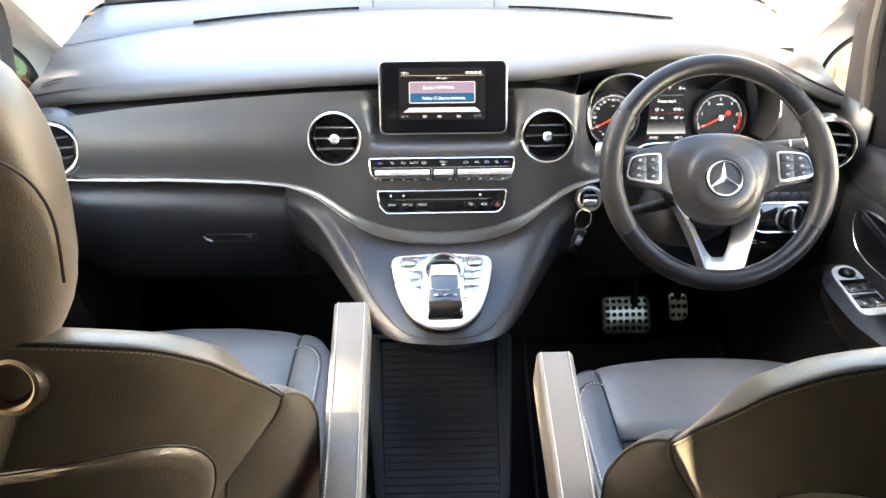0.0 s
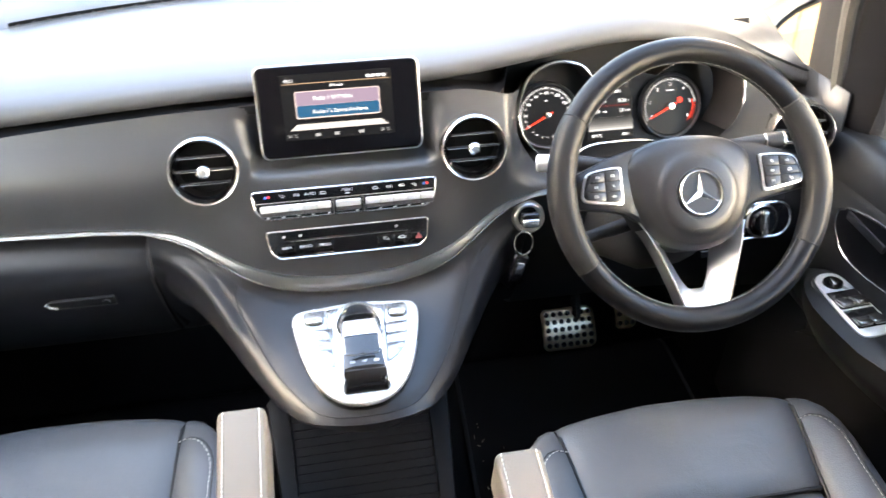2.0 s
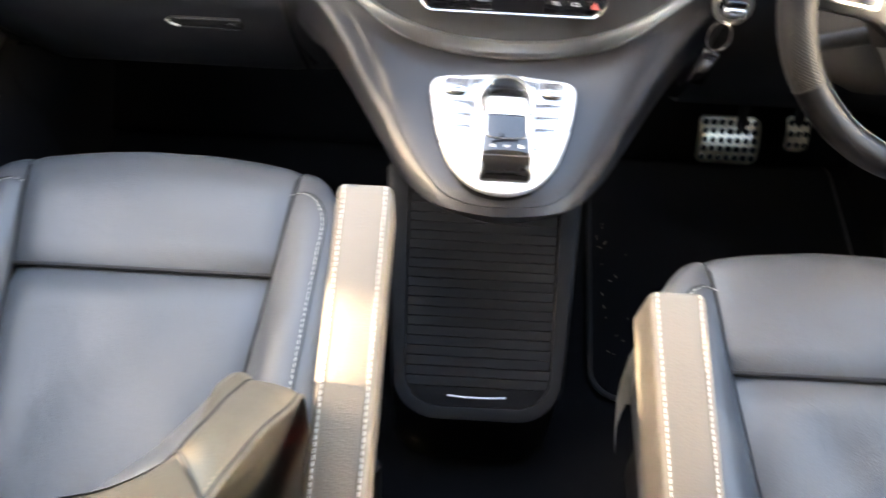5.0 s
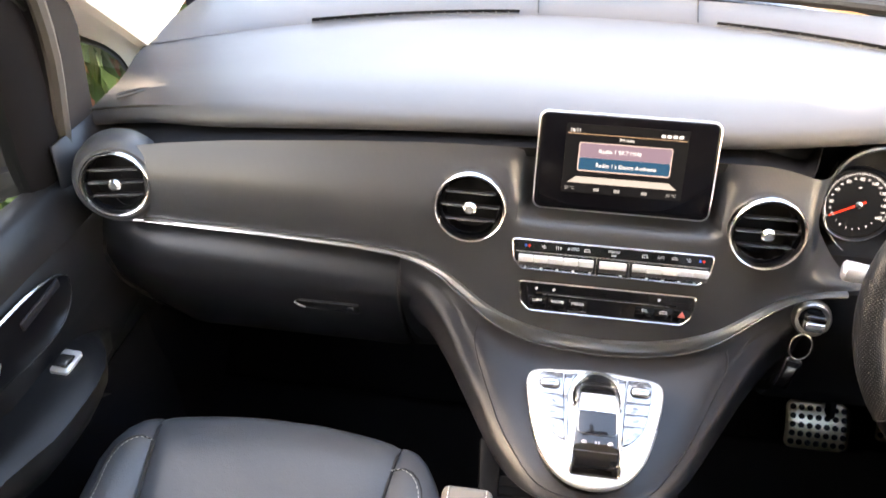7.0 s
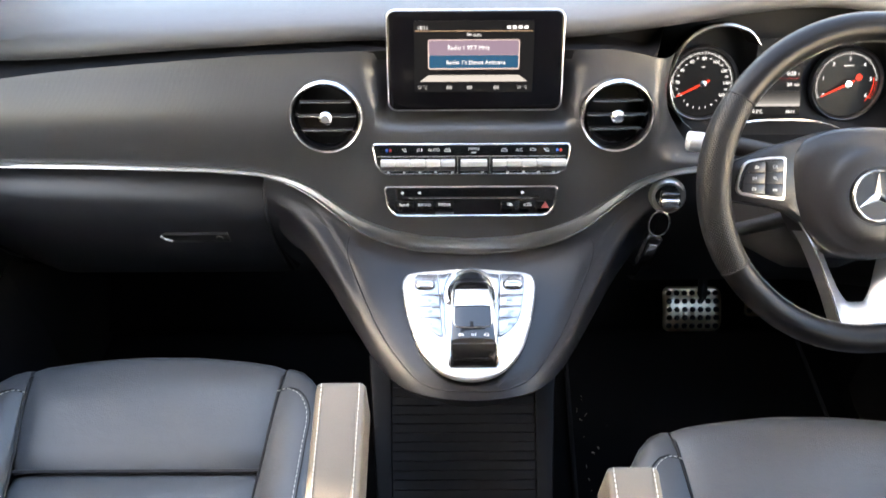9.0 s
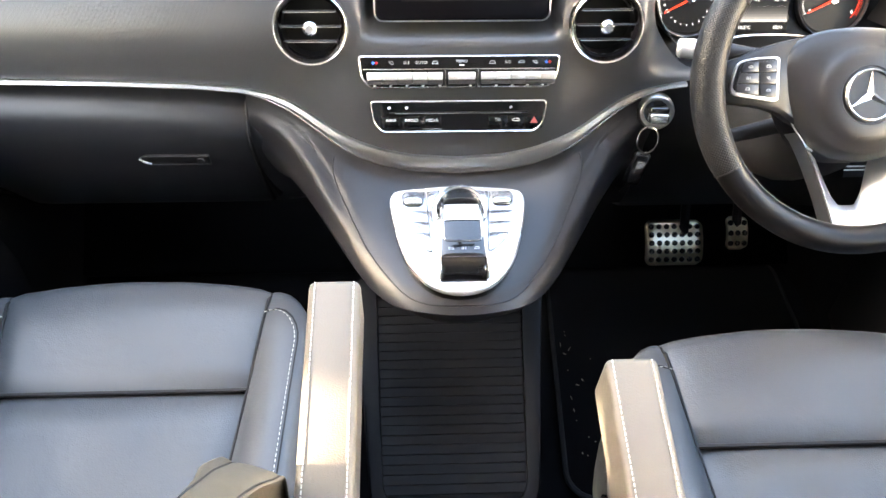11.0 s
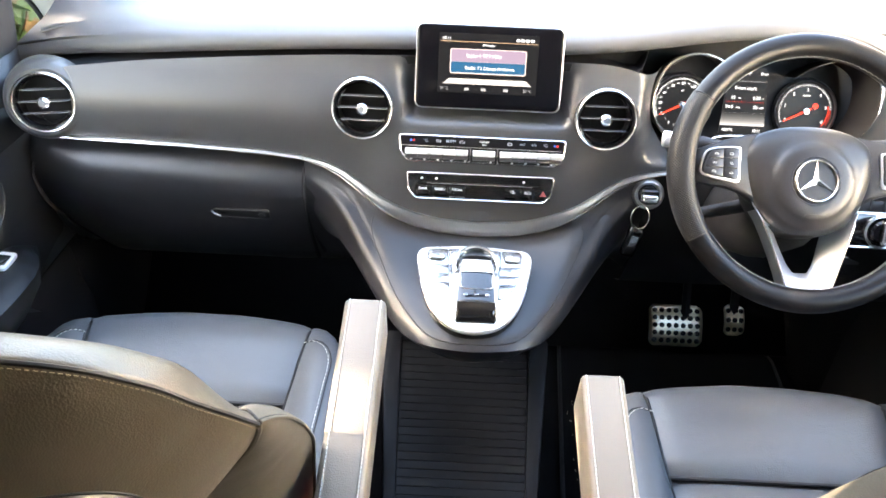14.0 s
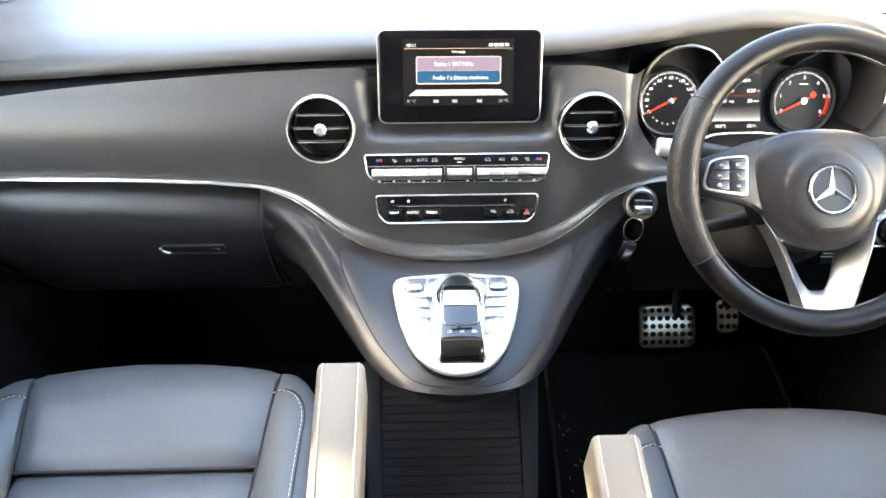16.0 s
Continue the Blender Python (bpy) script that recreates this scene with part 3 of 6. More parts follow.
    cupc = [(1.010 + 0.048 * math.cos(a), 0.617 + 0.0125 * math.sin(a) - 0.14 * 0.048 * math.cos(a)) for a in (2 * math.pi * k / 32 for k in range(32))]
    part("handle_cup", slab(cupc, 0.003, m2 @ pose(0, 0, 0.0055), 0.001), M_BLACK, rt, "dark recess behind the release handle")
    rim = spline([(s * 0.7005, y, z) for y, z in ((1.058, 0.616), (1.050, 0.606), (1.030, 0.603), (1.000, 0.607), (0.985, 0.614), (0.975, 0.628))], 24)
    part("handle_edge", tube(rim, 0.0011, 6), M_SATIN, rt)
    lip = spline([(s * 0.6985, y, z) for y, z in ((1.012, 0.602), (0.985, 0.606), (0.960, 0.614), (0.944, 0.624), (0.938, 0.633))], 20)
    part("release_handle", tube(lip, [0.003 + 0.004 * math.sin(math.pi * k / 19) for k in range(20)], 8, flat=0.6), M_CONS, rt, "dark grey release handle")
    # armrest with switch pod
    A = [(0.722, 1.30, 0.46), (0.700, 1.245, 0.495), (0.668, 1.205, 0.517), (0.642, 1.15, 0.524), (0.640, 1.08, 0.524), (0.648, 1.02, 0.522), (0.668, 0.97, 0.52), (0.672, 0.80, 0.53), (0.672, 0.5, 0.53)]
    A = spline([(s * x, y, z) for x, y, z in A], 26)
    rows = []
    for p in A:
        w = 0.725 - abs(p.x)
        deep = 0.045 * smoothstep(1.055, 1.01, p.y) * smoothstep(0.66, 0.74, p.y)
        rows.append([(s * (0.725 + deep), p.y, p.z + 0.012 - 0.3 * deep), (s * (0.725 - 0.5 * w), p.y, p.z + 0.012), (s * (0.725 - 0.85 * w), p.y, p.z + 0.009), (p.x, p.y, p.z), (s * (abs(p.x) + 0.004), p.y, p.z - 0.03), (s * (abs(p.x) + 0.03), p.y, p.z - 0.075), (s * 0.73, p.y, p.z - 0.12)])
    part("armrest", grid(rows), M_DOOR_PANEL, rt, "soft dark armrest")
    if s > 0:
        pod = [(0.0, 0.072), (0.016, 0.066), (0.022, 0.048), (0.024, 0.0), (0.026, -0.045), (0.021, -0.064), (0.0, -0.070), (-0.022, -0.068), (-0.0275, -0.05), (-0.026, 0.0), (-0.022, 0.050), (-0.014, 0.066)]
        C = spline([(x, y, 0) for x, y in pod], 48, closed=True)
        m = pose(0.6845, 1.118, 0.534, 1, -4, 0)
        part("switch_bed", slab([(p.x * 1.14, p.y * 1.06) for p in C], 0.006, m @ pose(0, 0, -0.004), 0.002), M_DARK, rt)
        sw = part("switch_plate", slab([(p.x, p.y) for p in C], 0.005, m, 0.0015), M_SILVER, rt, "silver window switch plate")
        part("switch_ring", lathe([(0.0, 0.0015), (0.0125, 0.0015), (0.0135, 0.003), (0.0145, 0.0)], m @ pose(0, 0.046, 0.005), 28), M_GLOSS, sw)
        part("switch", box((0.006, 0.014, 0.004), m @ pose(0, 0.046, 0.008), 0.0015), M_CHROME, sw)
        for yy in (0.006, -0.036):
            part("switch_gap", box((0.044, 0.038, 0.0014), m @ pose(0, yy + 0.002, 0.0050), 0.0005), M_GLOSS, sw)
            for xx in (-0.0110, 0.0110):
                part("switch", box((0.0195, 0.022, 0.0070), m @ pose(xx, yy - 0.006, 0.0078, -16), 0.0022, 3), M_CHROME, sw)
    else:
        m = pose(-0.690, 1.15, 0.536, 3, 4, 0)
        sw = part("switch_plate", slab(rrect(0.026, 0.042, 0.005), 0.006, m, 0.002), M_SILVER, rt, "single silver window switch")
        part("switch", box((0.02, 0.024, 0.008), m @ pose(0, -0.003, 0.008, -14), 0.002), M_CHROME, sw)
    g = part("pane", grid([[(s * 0.768, 0.385, 0.70), (s * 0.768, 1.36, 0.70)], [(s * 0.70, 0.385, 1.32), (s * 0.70, 1.06, 1.32)]]), M_GLASS, rt)
    g.visible_shadow = False
    F = ((0.752, 1.352, 1.278, 0.705), (0.748, 1.346, 1.264, 0.76), (0.715, 1.305, 1.228, 0.93), (0.685, 1.20, 1.10, 1.12), (0.66, 1.09, 0.99, 1.30))
    rows = [[(s * (x + 0.03), ya, z), (s * (x + 0.004), ya, z), (s * x, ya - 0.012, z), (s * (x + 0.002), yb + 0.012, z), (s * (x + 0.010), yb, z), (s * (x + 0.03), yb, z)] for x, ya, yb, z in F]
    part("frame_post", grid(rows), M_FRAME, rt)
    part("window_frame", tube([(s * 0.70, 0.5, 1.33), (s * 0.70, 1.08, 1.33)], 0.03, 6), M_DARK, rt)
    part("window_seal", tube([(s * 0.768, 0.5, 0.728), (s * 0.768, 1.0, 0.728), (s * 0.778, 1.40, 0.70)], 0.006, 6), M_RUBBER, rt)


door(-1, "door_1", "closed front passenger door with dark trim")
door(1, "door_2", "closed driver's door with dark trim and window switches")


# wing mirror outside the driver's window
def wing_mirror(s):
    rt = root("wing_mirror", "black door mirror outside the window", "mirror", "door mirrors")
    bm = slab(rrect(0.34, 0.185, 0.05), 0.11, facing((s * 1.030, 1.348, 0.722), (s * 0.12, 1, 0.0)), 0.04, 4)
    part("housing", bm, M_BLACK, rt)
    part("housing_rim", tube([facing((s * 1.066, 1.329, 0.722), (-s * 0.20, -1, 0.03)) @ Vector((x, y, 0)) for x, y in rrect(0.232, 0.168, 0.035)], 0.006, 8, closed=True), M_DARK, rt)
    part("mirror_glass", slab(rrect(0.225, 0.160, 0.033), 0.006, facing((s * 1.068, 1.325, 0.722), (-s * 0.20, -1, 0.03)), 0.001), material("mirror", (0.85, 0.86, 0.87), 0.02, 1.0, vary=0.0), rt)
    part("foot", box((0.13, 0.07, 0.05), pose(s * 0.865, 1.385, 0.672, 0, s * 18), 0.02), M_BLACK, rt)


wing_mirror(1)
wing_mirror(-1)


# ---- dashboard ----
dash = root("dashboard", "dark grey van dashboard with silver trim and round vents", "dashboard")
LIP = [(-0.81, 0.750), (-0.75, 0.766), (-0.685, 0.777), (-0.635, 0.788), (-0.51, 0.802), (-0.34, 0.8145), (-0.21, 0.8225), (-0.1, 0.8265), (0.12, 0.827), (0.2, 0.835), (0.25, 0.843), (0.31, 0.852), (0.37, 0.862), (0.44, 0.866), (0.50, 0.860), (0.55, 0.846), (0.60, 0.823), (0.65, 0.796), (0.70, 0.772), (0.74, 0.754), (0.80, 0.735)]
STRIP = [(0, 0.552), (0.06, 0.556), (0.10, 0.565), (0.125, 0.575), (0.155, 0.590), (0.19, 0.612), (0.215, 0.627), (0.24, 0.637), (0.275, 0.646), (0.34, 0.654), (0.475, 0.662), (0.70, 0.669)]
STRIP_W = [(0, 0.021), (0.12, 0.021), (0.2, 0.014), (0.27, 0.006), (0.7, 0.004)]
CENTRE = [(0.54, 1.268), (0.60, 1.274), (0.65, 1.282), (0.70, 1.298), (0.735, 1.303), (0.765, 1.318), (0.81, 1.337)]
SIDE = [(0.54, 1.325), (0.64, 1.322), (0.67, 1.311), (0.695, 1.305), (0.72, 1.305), (0.745, 1.311), (0.765, 1.320), (0.80, 1.340)]


def smooth_table(table, x):
    """A table read with a soft average over its bends."""
    return sum(lerp_table(table, x + d) for d in (-0.02, -0.012, -0.004, 0.004, 0.012, 0.02)) / 6


def face_y(x, z):
    w = 1 - smoothstep(0.12, 0.29, abs(x))
    return w * smooth_table(CENTRE, z) + (1 - w) * smooth_table(SIDE, z)


def lip_z(x):
    """Height of the dash top's near edge, its bends smoothed."""
    return sum(lerp_table(LIP, x + d) for d in (-0.04, -0.03, -0.02, -0.01, 0, 0.01, 0.02, 0.03, 0.04)) / 9


def strip_z(x):
    return lerp_table(STRIP, abs(x))


# top pad
xs = [float(v) for v in np.linspace(-1, 1, 61)]
rows = []
PAD_HALF = ((0.0, 0.750), (0.03, 0.742), (0.10, 0.728), (0.25, 0.710), (0.45, 0.700), (1.0, 0.690))
for f, dy, dz in ((None, 0.040, -0.030), (None, 0.012, -0.021), (None, 0.004, -0.0185), (None, 0.0005, -0.014), (None, 0.0, -0.007), (None, 0.002, 0.0), (None, 0.006, 0.0045), (0.035, 0, 0.0085), (0.07, 0, 0.0125), (0.13, 0, 0.0175), (0.22, 0, None), (0.35, 0, None), (0.5, 0, None), (0.7, 0, None), (0.95, 0, None), (0.985, 0, None)):
    row = []
    for u in xs:
        x = u * lerp_table(PAD_HALF, f or 0.0)
        zl = lip_z(x)
        y0, y1 = 1.380 - 0.008 * math.cos(x * 2.2), slot_y(x)
        y0 += 0.035 * smoothstep(0.5, 0.735, abs(x))
        if f is None:
            row.append((x, y0 + dy, zl + dz))
            continue
        z_far = 0.838 - 0.01 * (1 - abs(x) / 0.7)
        t = smoothstep(0, 1, f)
        z = (zl + (0.022 if dz is None else dz)) * (1 - t) + (z_far + 0.002) * t
        row.append((x, y0 + (y1 - y0) * f, z))
    rows.append(row)
part("top_pad", grid(rows), M_PAD, dash, "soft grey moulded dash top")
rows = []
for f, dz in ((0.0, 0.002), (0.1, 0.009), (0.6, 0.018), (1.0, 0.022)):
    rows.append([(u * (0.69 - 0.02 * f), slot_y(u * 0.69) + (base_y(u * 0.67) - slot_y(u * 0.69)) * f - 0.012, 0.838 - 0.01 * (1 - abs(u)) + dz) for u in xs])
part("front_pad", grid(rows), M_PAD, dash, "grey panel along the windscreen foot")
# demister slots
for s in (-1, 1):
    P = [(s * x, slot_y(x) - 0.006, 0.838 - 0.01 * (1 - x / 0.69) + 0.0052) for x in np.linspace(0.16, 0.48, 17)]
    sl = part("demister_slot", tube(P, 0.0075, 8, flat=0.3), M_BLACK, dash)
    for x in np.linspace(0.175, 0.465, 15):
        part("fin", box((0.0022, 0.013, 0.003), pose(s * x, slot_y(x) - 0.006, 0.838 - 0.01 * (1 - x / 0.69) + 0.0062, 0, 0, s * 25)), M_PAD, sl)
    part("seam", tube([(s * 0.128, slot_y(0.13) - 0.02, 0.8405), (s * 0.132, base_y(0.13) - 0.02, 0.8545)], 0.0014, 5), M_SEAM, dash)
cs = part("corner_slot", slab(rrect(0.048, 0.011, 0.002), 0.002, pose(-0.676, 1.4285, 0.8010, 12, -12, 22), 0.0006), M_PAD, dash)
part("slot_gap", box((0.040, 0.0035, 0.002), pose(-0.676, 1.4285, 0.8022, 12, -12, 22)), M_DARK, cs)

# face panel with its ribbed finish and round openings for the vents
VENTS = [(-0.180, 0.740), (0.1795, 0.740), (-0.655, 0.727), (0.665, 0.722)]


def cut_round(bm, r):
    gone = [f for f in bm.faces if any(math.hypot(f.calc_center_median().x - x, f.calc_center_median().z - z) < r for x, z in VENTS)]
    bmesh.ops.delete(bm, geom=gone, context="FACES")
    return bm


def panel_top(x):
    return min(lip_z(x) - 0.014, 0.812 - 0.030 * smoothstep(0.16, 0.32, x))


def panel_end(z):
    """Where the panel meets the ring of the speed dial."""
    return 0.320 - 0.057 * math.sqrt(max(0.0, 1 - ((z - 0.738) / 0.078) ** 2))


rows = []
for v in np.linspace(0, 1, 44):
    row = []
    z0, z1 = panel_top(0.27), strip_z(0.27) + 0.006
    xm = panel_end(z0 + (z1 - z0) * float(v))
    for x in [float(q) for q in np.linspace(-0.715, 0.225, 156)] + [0.225 + (xm - 0.225) * k / 14 for k in range(1, 15)]:
        z0 = panel_top(x)
        z1 = strip_z(x) + lerp_table(STRIP_W, abs(x)) * 0.9
        z = z0 + (z1 - z0) * v
        tray = lerp_table(((0.716, 0.0), (0.722, 0.004), (0.732, 0.036), (0.740, 0.042), (0.765, 0.030), (0.785, 0.020), (0.805, 0.005), (0.812, 0.0)), z) * (1 - smoothstep(0.106, 0.127 + 0.02 * smoothstep(0.74, 0.80, z), abs(x - 0.004)))
        y = face_y(x, z) + tray + 0.05 * smoothstep(0.64, 0.73, abs(x)) + 0.085 * (max(0.0, x - 0.225) / (xm - 0.225)) ** 2 * smoothstep(0.648, 0.70, z)
        row.append((x, y, z))
    rows.append(row)
part("face_panel", cut_round(grid(rows), 0.038), M_TRIM, dash, "dark trim panel with a fine ribbed finish")
rows = []
for k in range(4):
    row = []
    for x in np.linspace(-0.72, 0.735, 140):
        x = float(x)
        zl = lip_z(x)
        y0 = 1.380 - 0.008 * math.cos(x * 2.2) + 0.035 * smoothstep(0.5, 0.735, abs(x))
        zp = panel_top(x) + (zl - 0.014 - panel_top(x)) * smoothstep(0.222, 0.262, x)
        yf = face_y(x, zp) + 0.05 * smoothstep(0.64, 0.73, abs(x)) + 0.085 * smoothstep(0.222, 0.262, x)
        row.append(((x, yf, zp - 0.0005), (x, yf + 0.004, zp - 0.014), (x, max(yf, y0) + 0.03, zp - 0.012), (x, y0 + 0.036, zl - 0.026))[k])
    rows.append(row)
part("lip_groove", grid(rows), M_BLACK, dash, "dark groove below the dash top")

# silver strip
xs = [float(v) for v in np.linspace(-0.65, 0.30, 90)]
rows = []
for a, d in ((1.0, 0.002), (0.95, -0.005), (0.5, -0.008), (0.06, -0.006), (0.0, 0.0), (-0.1, 0.012)):
    row = []
    for x in xs:
        w = lerp_table(STRIP_W, abs(x)) * smoothstep(-0.655, -0.60, x)
        z = strip_z(x) + w * a
        row.append((x, face_y(x, z) + d, z))
    rows.append(row)
part("trim_strip", grid(rows), M_ALU, dash, "brushed metal trim strip")
rows = [[(x, face_y(x, strip_z(x)) - 0.0062 + dy, strip_z(x) + dz) for x in xs] for dy, dz in ((0.004, 0.0022), (0.0, 0.0016), (-0.0008, 0.0), (0.004, -0.0012))]
part("bright_edge", grid(rows), M_CHROME, dash)


# round air vents
def vent(parent, c, normal, r=0.0468):
    m = facing(c, normal)
    v = part("air_vent", lathe([(r * 0.84, -0.03), (r * 0.858, -0.002), (r * 0.872, 0.003), (r * 0.90, 0.0060), (r * 0.935, 0.0068), (r * 0.97, 0.0052), (r, 0.0005), (r * 1.015, -0.012), (r * 1.0, -0.045)], m, 48), M_CHROME, parent, "round air vent with a satin silver ring")
    part("throat", lathe([(r * 0.82, -0.001), (r * 0.80, -0.012), (r * 0.76, -0.03), (0.001, -0.032)], m, 40), M_BLACK, v)
    part("liner", lathe([(r * 0.86, 0.000), (r * 0.82, 0.002), (r * 0.77, -0.006), (r * 0.80, -0.01)], m, 40), M_GLOSS, v)
    for k in (-1, 0, 1):
        yy = k * r * 0.38
        w = 2 * math.sqrt((r * 0.77) ** 2 - yy * yy)
        part("slat", box((w, 0.0022, 0.018), m @ pose(0, yy, -0.010, -12), 0.0008), M_DARK, v)
        part("slat_edge", box((w * 0.98, 0.0010, 0.0012), m @ pose(0, yy + 0.0005, -0.0006)), M_CHROME, v)
    part("knob", lathe([(0.0, 0.010), (0.005, 0.010), (0.0085, 0.006), (0.0085, 0.0), (0.006, -0.006), (0.004, -0.012)], m, 20), M_CHROME, v)
    return v


vent(dash, (-0.180, 1.298, 0.741), (0.0, -1, 0.22))
vent(dash, (0.1795, 1.298, 0.741), (0.0, -1, 0.22))
lv = vent(dash, (-0.655, 1.300, 0.727), (0.25, -1, 0.16))
part("vent_collar", lathe([(0.0465, -0.001), (0.050, -0.0005), (0.0545, -0.004), (0.0590, -0.012), (0.0620, -0.025), (0.0630, -0.045)], facing((-0.655, 1.300, 0.727), (0.25, -1, 0.16)), 48), M_TRIM, lv)

# display
dm = facing((0.004, 1.328, 0.8005), (0, -1, 0.26)) @ Matrix.Scale(0.992, 4)
disp = part("display_screen", slab(rrect(0.214, 0.120, 0.010), 0.016, dm @ pose(0, 0, -0.012), 0.003), M_SCREEN, dash, "freestanding gloss black display with a lit radio page")
part("display_frame", tube([dm @ Vector((x, y, -0.0005)) for x, y in rrect(0.215, 0.121, 0.010)], [0.0014 + 0.0006 * smoothstep(0.045, 0.058, y) for x, y in rrect(0.215, 0.121, 0.010)], 6, closed=True), M_SATIN, disp)
part("display_back", slab(rrect(0.19, 0.10, 0.02), 0.03, dm @ pose(0, 0, -0.042), 0.0), M_DARK, disp)
LCD = dm @ pose(-0.002, 0.006, 0.0042)
part("lcd", slab(rrect(0.146, 0.086, 0.001), 0.0006, LCD), glow("lcd_dark", (0.012, 0.012, 0.014), 0.4), disp, smooth=False)
part("lcd_glow", slab([(-0.066, -0.030), (0.066, -0.030), (0.056, -0.022), (-0.056, -0.022)], 0.0006, LCD @ pose(0, 0, 0.0004)), glow("lcd_grey", (0.5, 0.47, 0.44), 1.0), disp, smooth=False)
part("lcd_card", slab(rrect(0.112, 0.036, 0.003, cy=0.003), 0.0006, LCD @ pose(0, 0, 0.0008)), glow("lcd_rim", (0.75, 0.6, 0.55), 0.8), disp, smooth=False)
part("lcd_card", slab(rrect(0.109, 0.0175, 0.002, cy=0.0112), 0.0006, LCD @ pose(0, 0, 0.0012)), glow("lcd_mauve", (0.40, 0.30, 0.40), 0.6), disp, smooth=False)
part("lcd_card", slab(rrect(0.109, 0.0155, 0.002, cy=-0.0055), 0.0006, LCD @ pose(0, 0, 0.0012)), glow("lcd_blue", (0.02, 0.11, 0.22), 0.7), disp, smooth=False)
part("lcd_line", slab(rrect(0.142, 0.0008, 0.0002, cy=0.031), 0.0006, LCD @ pose(0, 0, 0.0004)), glow("lcd_amber", (0.6, 0.4, 0.25), 0.8), disp, smooth=False)
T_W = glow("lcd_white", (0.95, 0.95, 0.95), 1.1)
T_RED = glow("lcd_red", (0.7, 0.05, 0.04), 0.6)
T_DIM = glow("lcd_dim", (0.5, 0.5, 0.5), 0.6)
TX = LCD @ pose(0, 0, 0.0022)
writing("clock", "18:11", 0.0062, TX @ pose(-0.062, 0.035, 0), T_W, disp)
writing("heading", "FM radio", 0.005, TX @ pose(0, 0.0265, 0), T_W, disp)
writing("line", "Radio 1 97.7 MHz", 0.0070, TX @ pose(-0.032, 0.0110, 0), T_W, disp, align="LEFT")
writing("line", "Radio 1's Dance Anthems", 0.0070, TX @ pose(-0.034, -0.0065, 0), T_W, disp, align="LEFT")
writing("temperature", "20 \u00b0C", 0.0055, TX @ pose(-0.063, -0.037, 0), T_DIM, disp)
writing("temperature", "20 \u00b0C", 0.0055, TX @ pose(0.060, -0.037, 0), T_DIM, disp)
for x in (0.042, 0.049, 0.056, 0.063):
    part("status_mark", box((0.005, 0.0035, 0.0004), TX @ pose(x, 0.0355, 0)), T_W, disp)
for x in (-0.03, -0.005, 0.028):
    part("status_mark", box((0.007, 0.004, 0.0004), TX @ pose(x, -0.037, 0)), T_DIM, disp)


# climate and audio controls
def control_panel(name, c, w, h, tilt, label):
    m = facing(c, (0, -1, math.tan(radians(tilt))))
    sh = [(-w / 2, h / 2), (w / 2, h / 2), (w / 2 - 0.003, -h / 2 + 0.012), (w / 2 - 0.014, -h / 2), (-w / 2 + 0.014, -h / 2), (-w / 2 + 0.003, -h / 2 + 0.012)]
    edge = [Vector((x, y, 0.003)) for x, y in sh]
    loop = []
    for i, v in enumerate(edge):
        a, b = edge[i - 1], edge[(i + 1) % len(edge)]
        pa, pb = v + (a - v).normalized() * 0.005, v + (b - v).normalized() * 0.005
        loop += [pa.lerp(v, t).lerp(v.lerp(pb, t), t) for t in (0.0, 0.33, 0.67, 1.0)]
    p = part(name, slab([(q.x, q.y) for q in loop], 0.006, m @ pose(0, 0, -0.003), 0.0), M_GLOSS, dash, label)
    part("bezel", tube([m @ q for q in loop], 0.0013, 6, closed=True), M_CHROME, p)
    return p, m


hv, m = control_panel("climate_panel", (0.0, 1.2868, 0.6875), 0.248, 0.0380, 20, "gloss black climate control panel with silver keys")
part("divider_line", box((0.238, 0.0016, 0.0020), m @ pose(0, 0.0035, 0.003), 0.0005), M_CHROME, hv)
for x, w, k in ((-0.0675, 0.094, 5), (0.003, 0.034, 1), (0.0725, 0.094, 5)):
    for q in range(k):
        xx = x + w * ((q + 0.5) / k - 0.5)
        part("key_bar", box((w / k - 0.0004, 0.0085, 0.007), m @ pose(xx, -0.0045, 0.005, 10), 0.0014), M_KEYBAR, hv)
        part("key_shade", box((w / k - 0.0006, 0.0050, 0.004), m @ pose(xx, -0.0125, 0.0028, -20), 0.0008), M_GUN, hv)
for x in (-0.0172, 0.0232):
    part("divider_post", box((0.0022, 0.020, 0.0045), m @ pose(x, -0.0075, 0.004), 0.0006), M_CHROME, hv)
    for d in (-0.0023, 0.0023):
        part("key_gap", box((0.0020, 0.018, 0.0085), m @ pose(x + d, -0.0075, 0.0045)), M_BLACK, hv)
for x in (-0.105, -0.085, -0.065, -0.045, -0.024, -0.018, 0.014, 0.024, 0.046, 0.066, 0.085, 0.104):
    part("lamp_dot", box((0.0032, 0.0012, 0.001), m @ pose(x, -0.0165, 0.0034)), M_WHITE, hv)
for k, x in enumerate((-0.084, -0.065, -0.030, 0.041, 0.077, 0.094)):
    pictogram(hv, m @ pose(x, 0.0115, 0.0032), 0.0075, 0.005, (1, 3, 0, 0, 2, 1)[k], M_WHITE)
for x in (-0.104, 0.110):
    part("warm_mark", box((0.0030, 0.0030, 0.0004), m @ pose(x + 0.002, 0.0115, 0.0032, 0, 0, 45)), M_RED, hv)
    part("cold_mark", box((0.0030, 0.0030, 0.0004), m @ pose(x - 0.0022, 0.0115, 0.0032, 0, 0, 45)), M_BLUE, hv)
writing("lettering", "AUTO", 0.0052, m @ pose(-0.047, 0.0115, 0.0032), M_WHITE, hv)
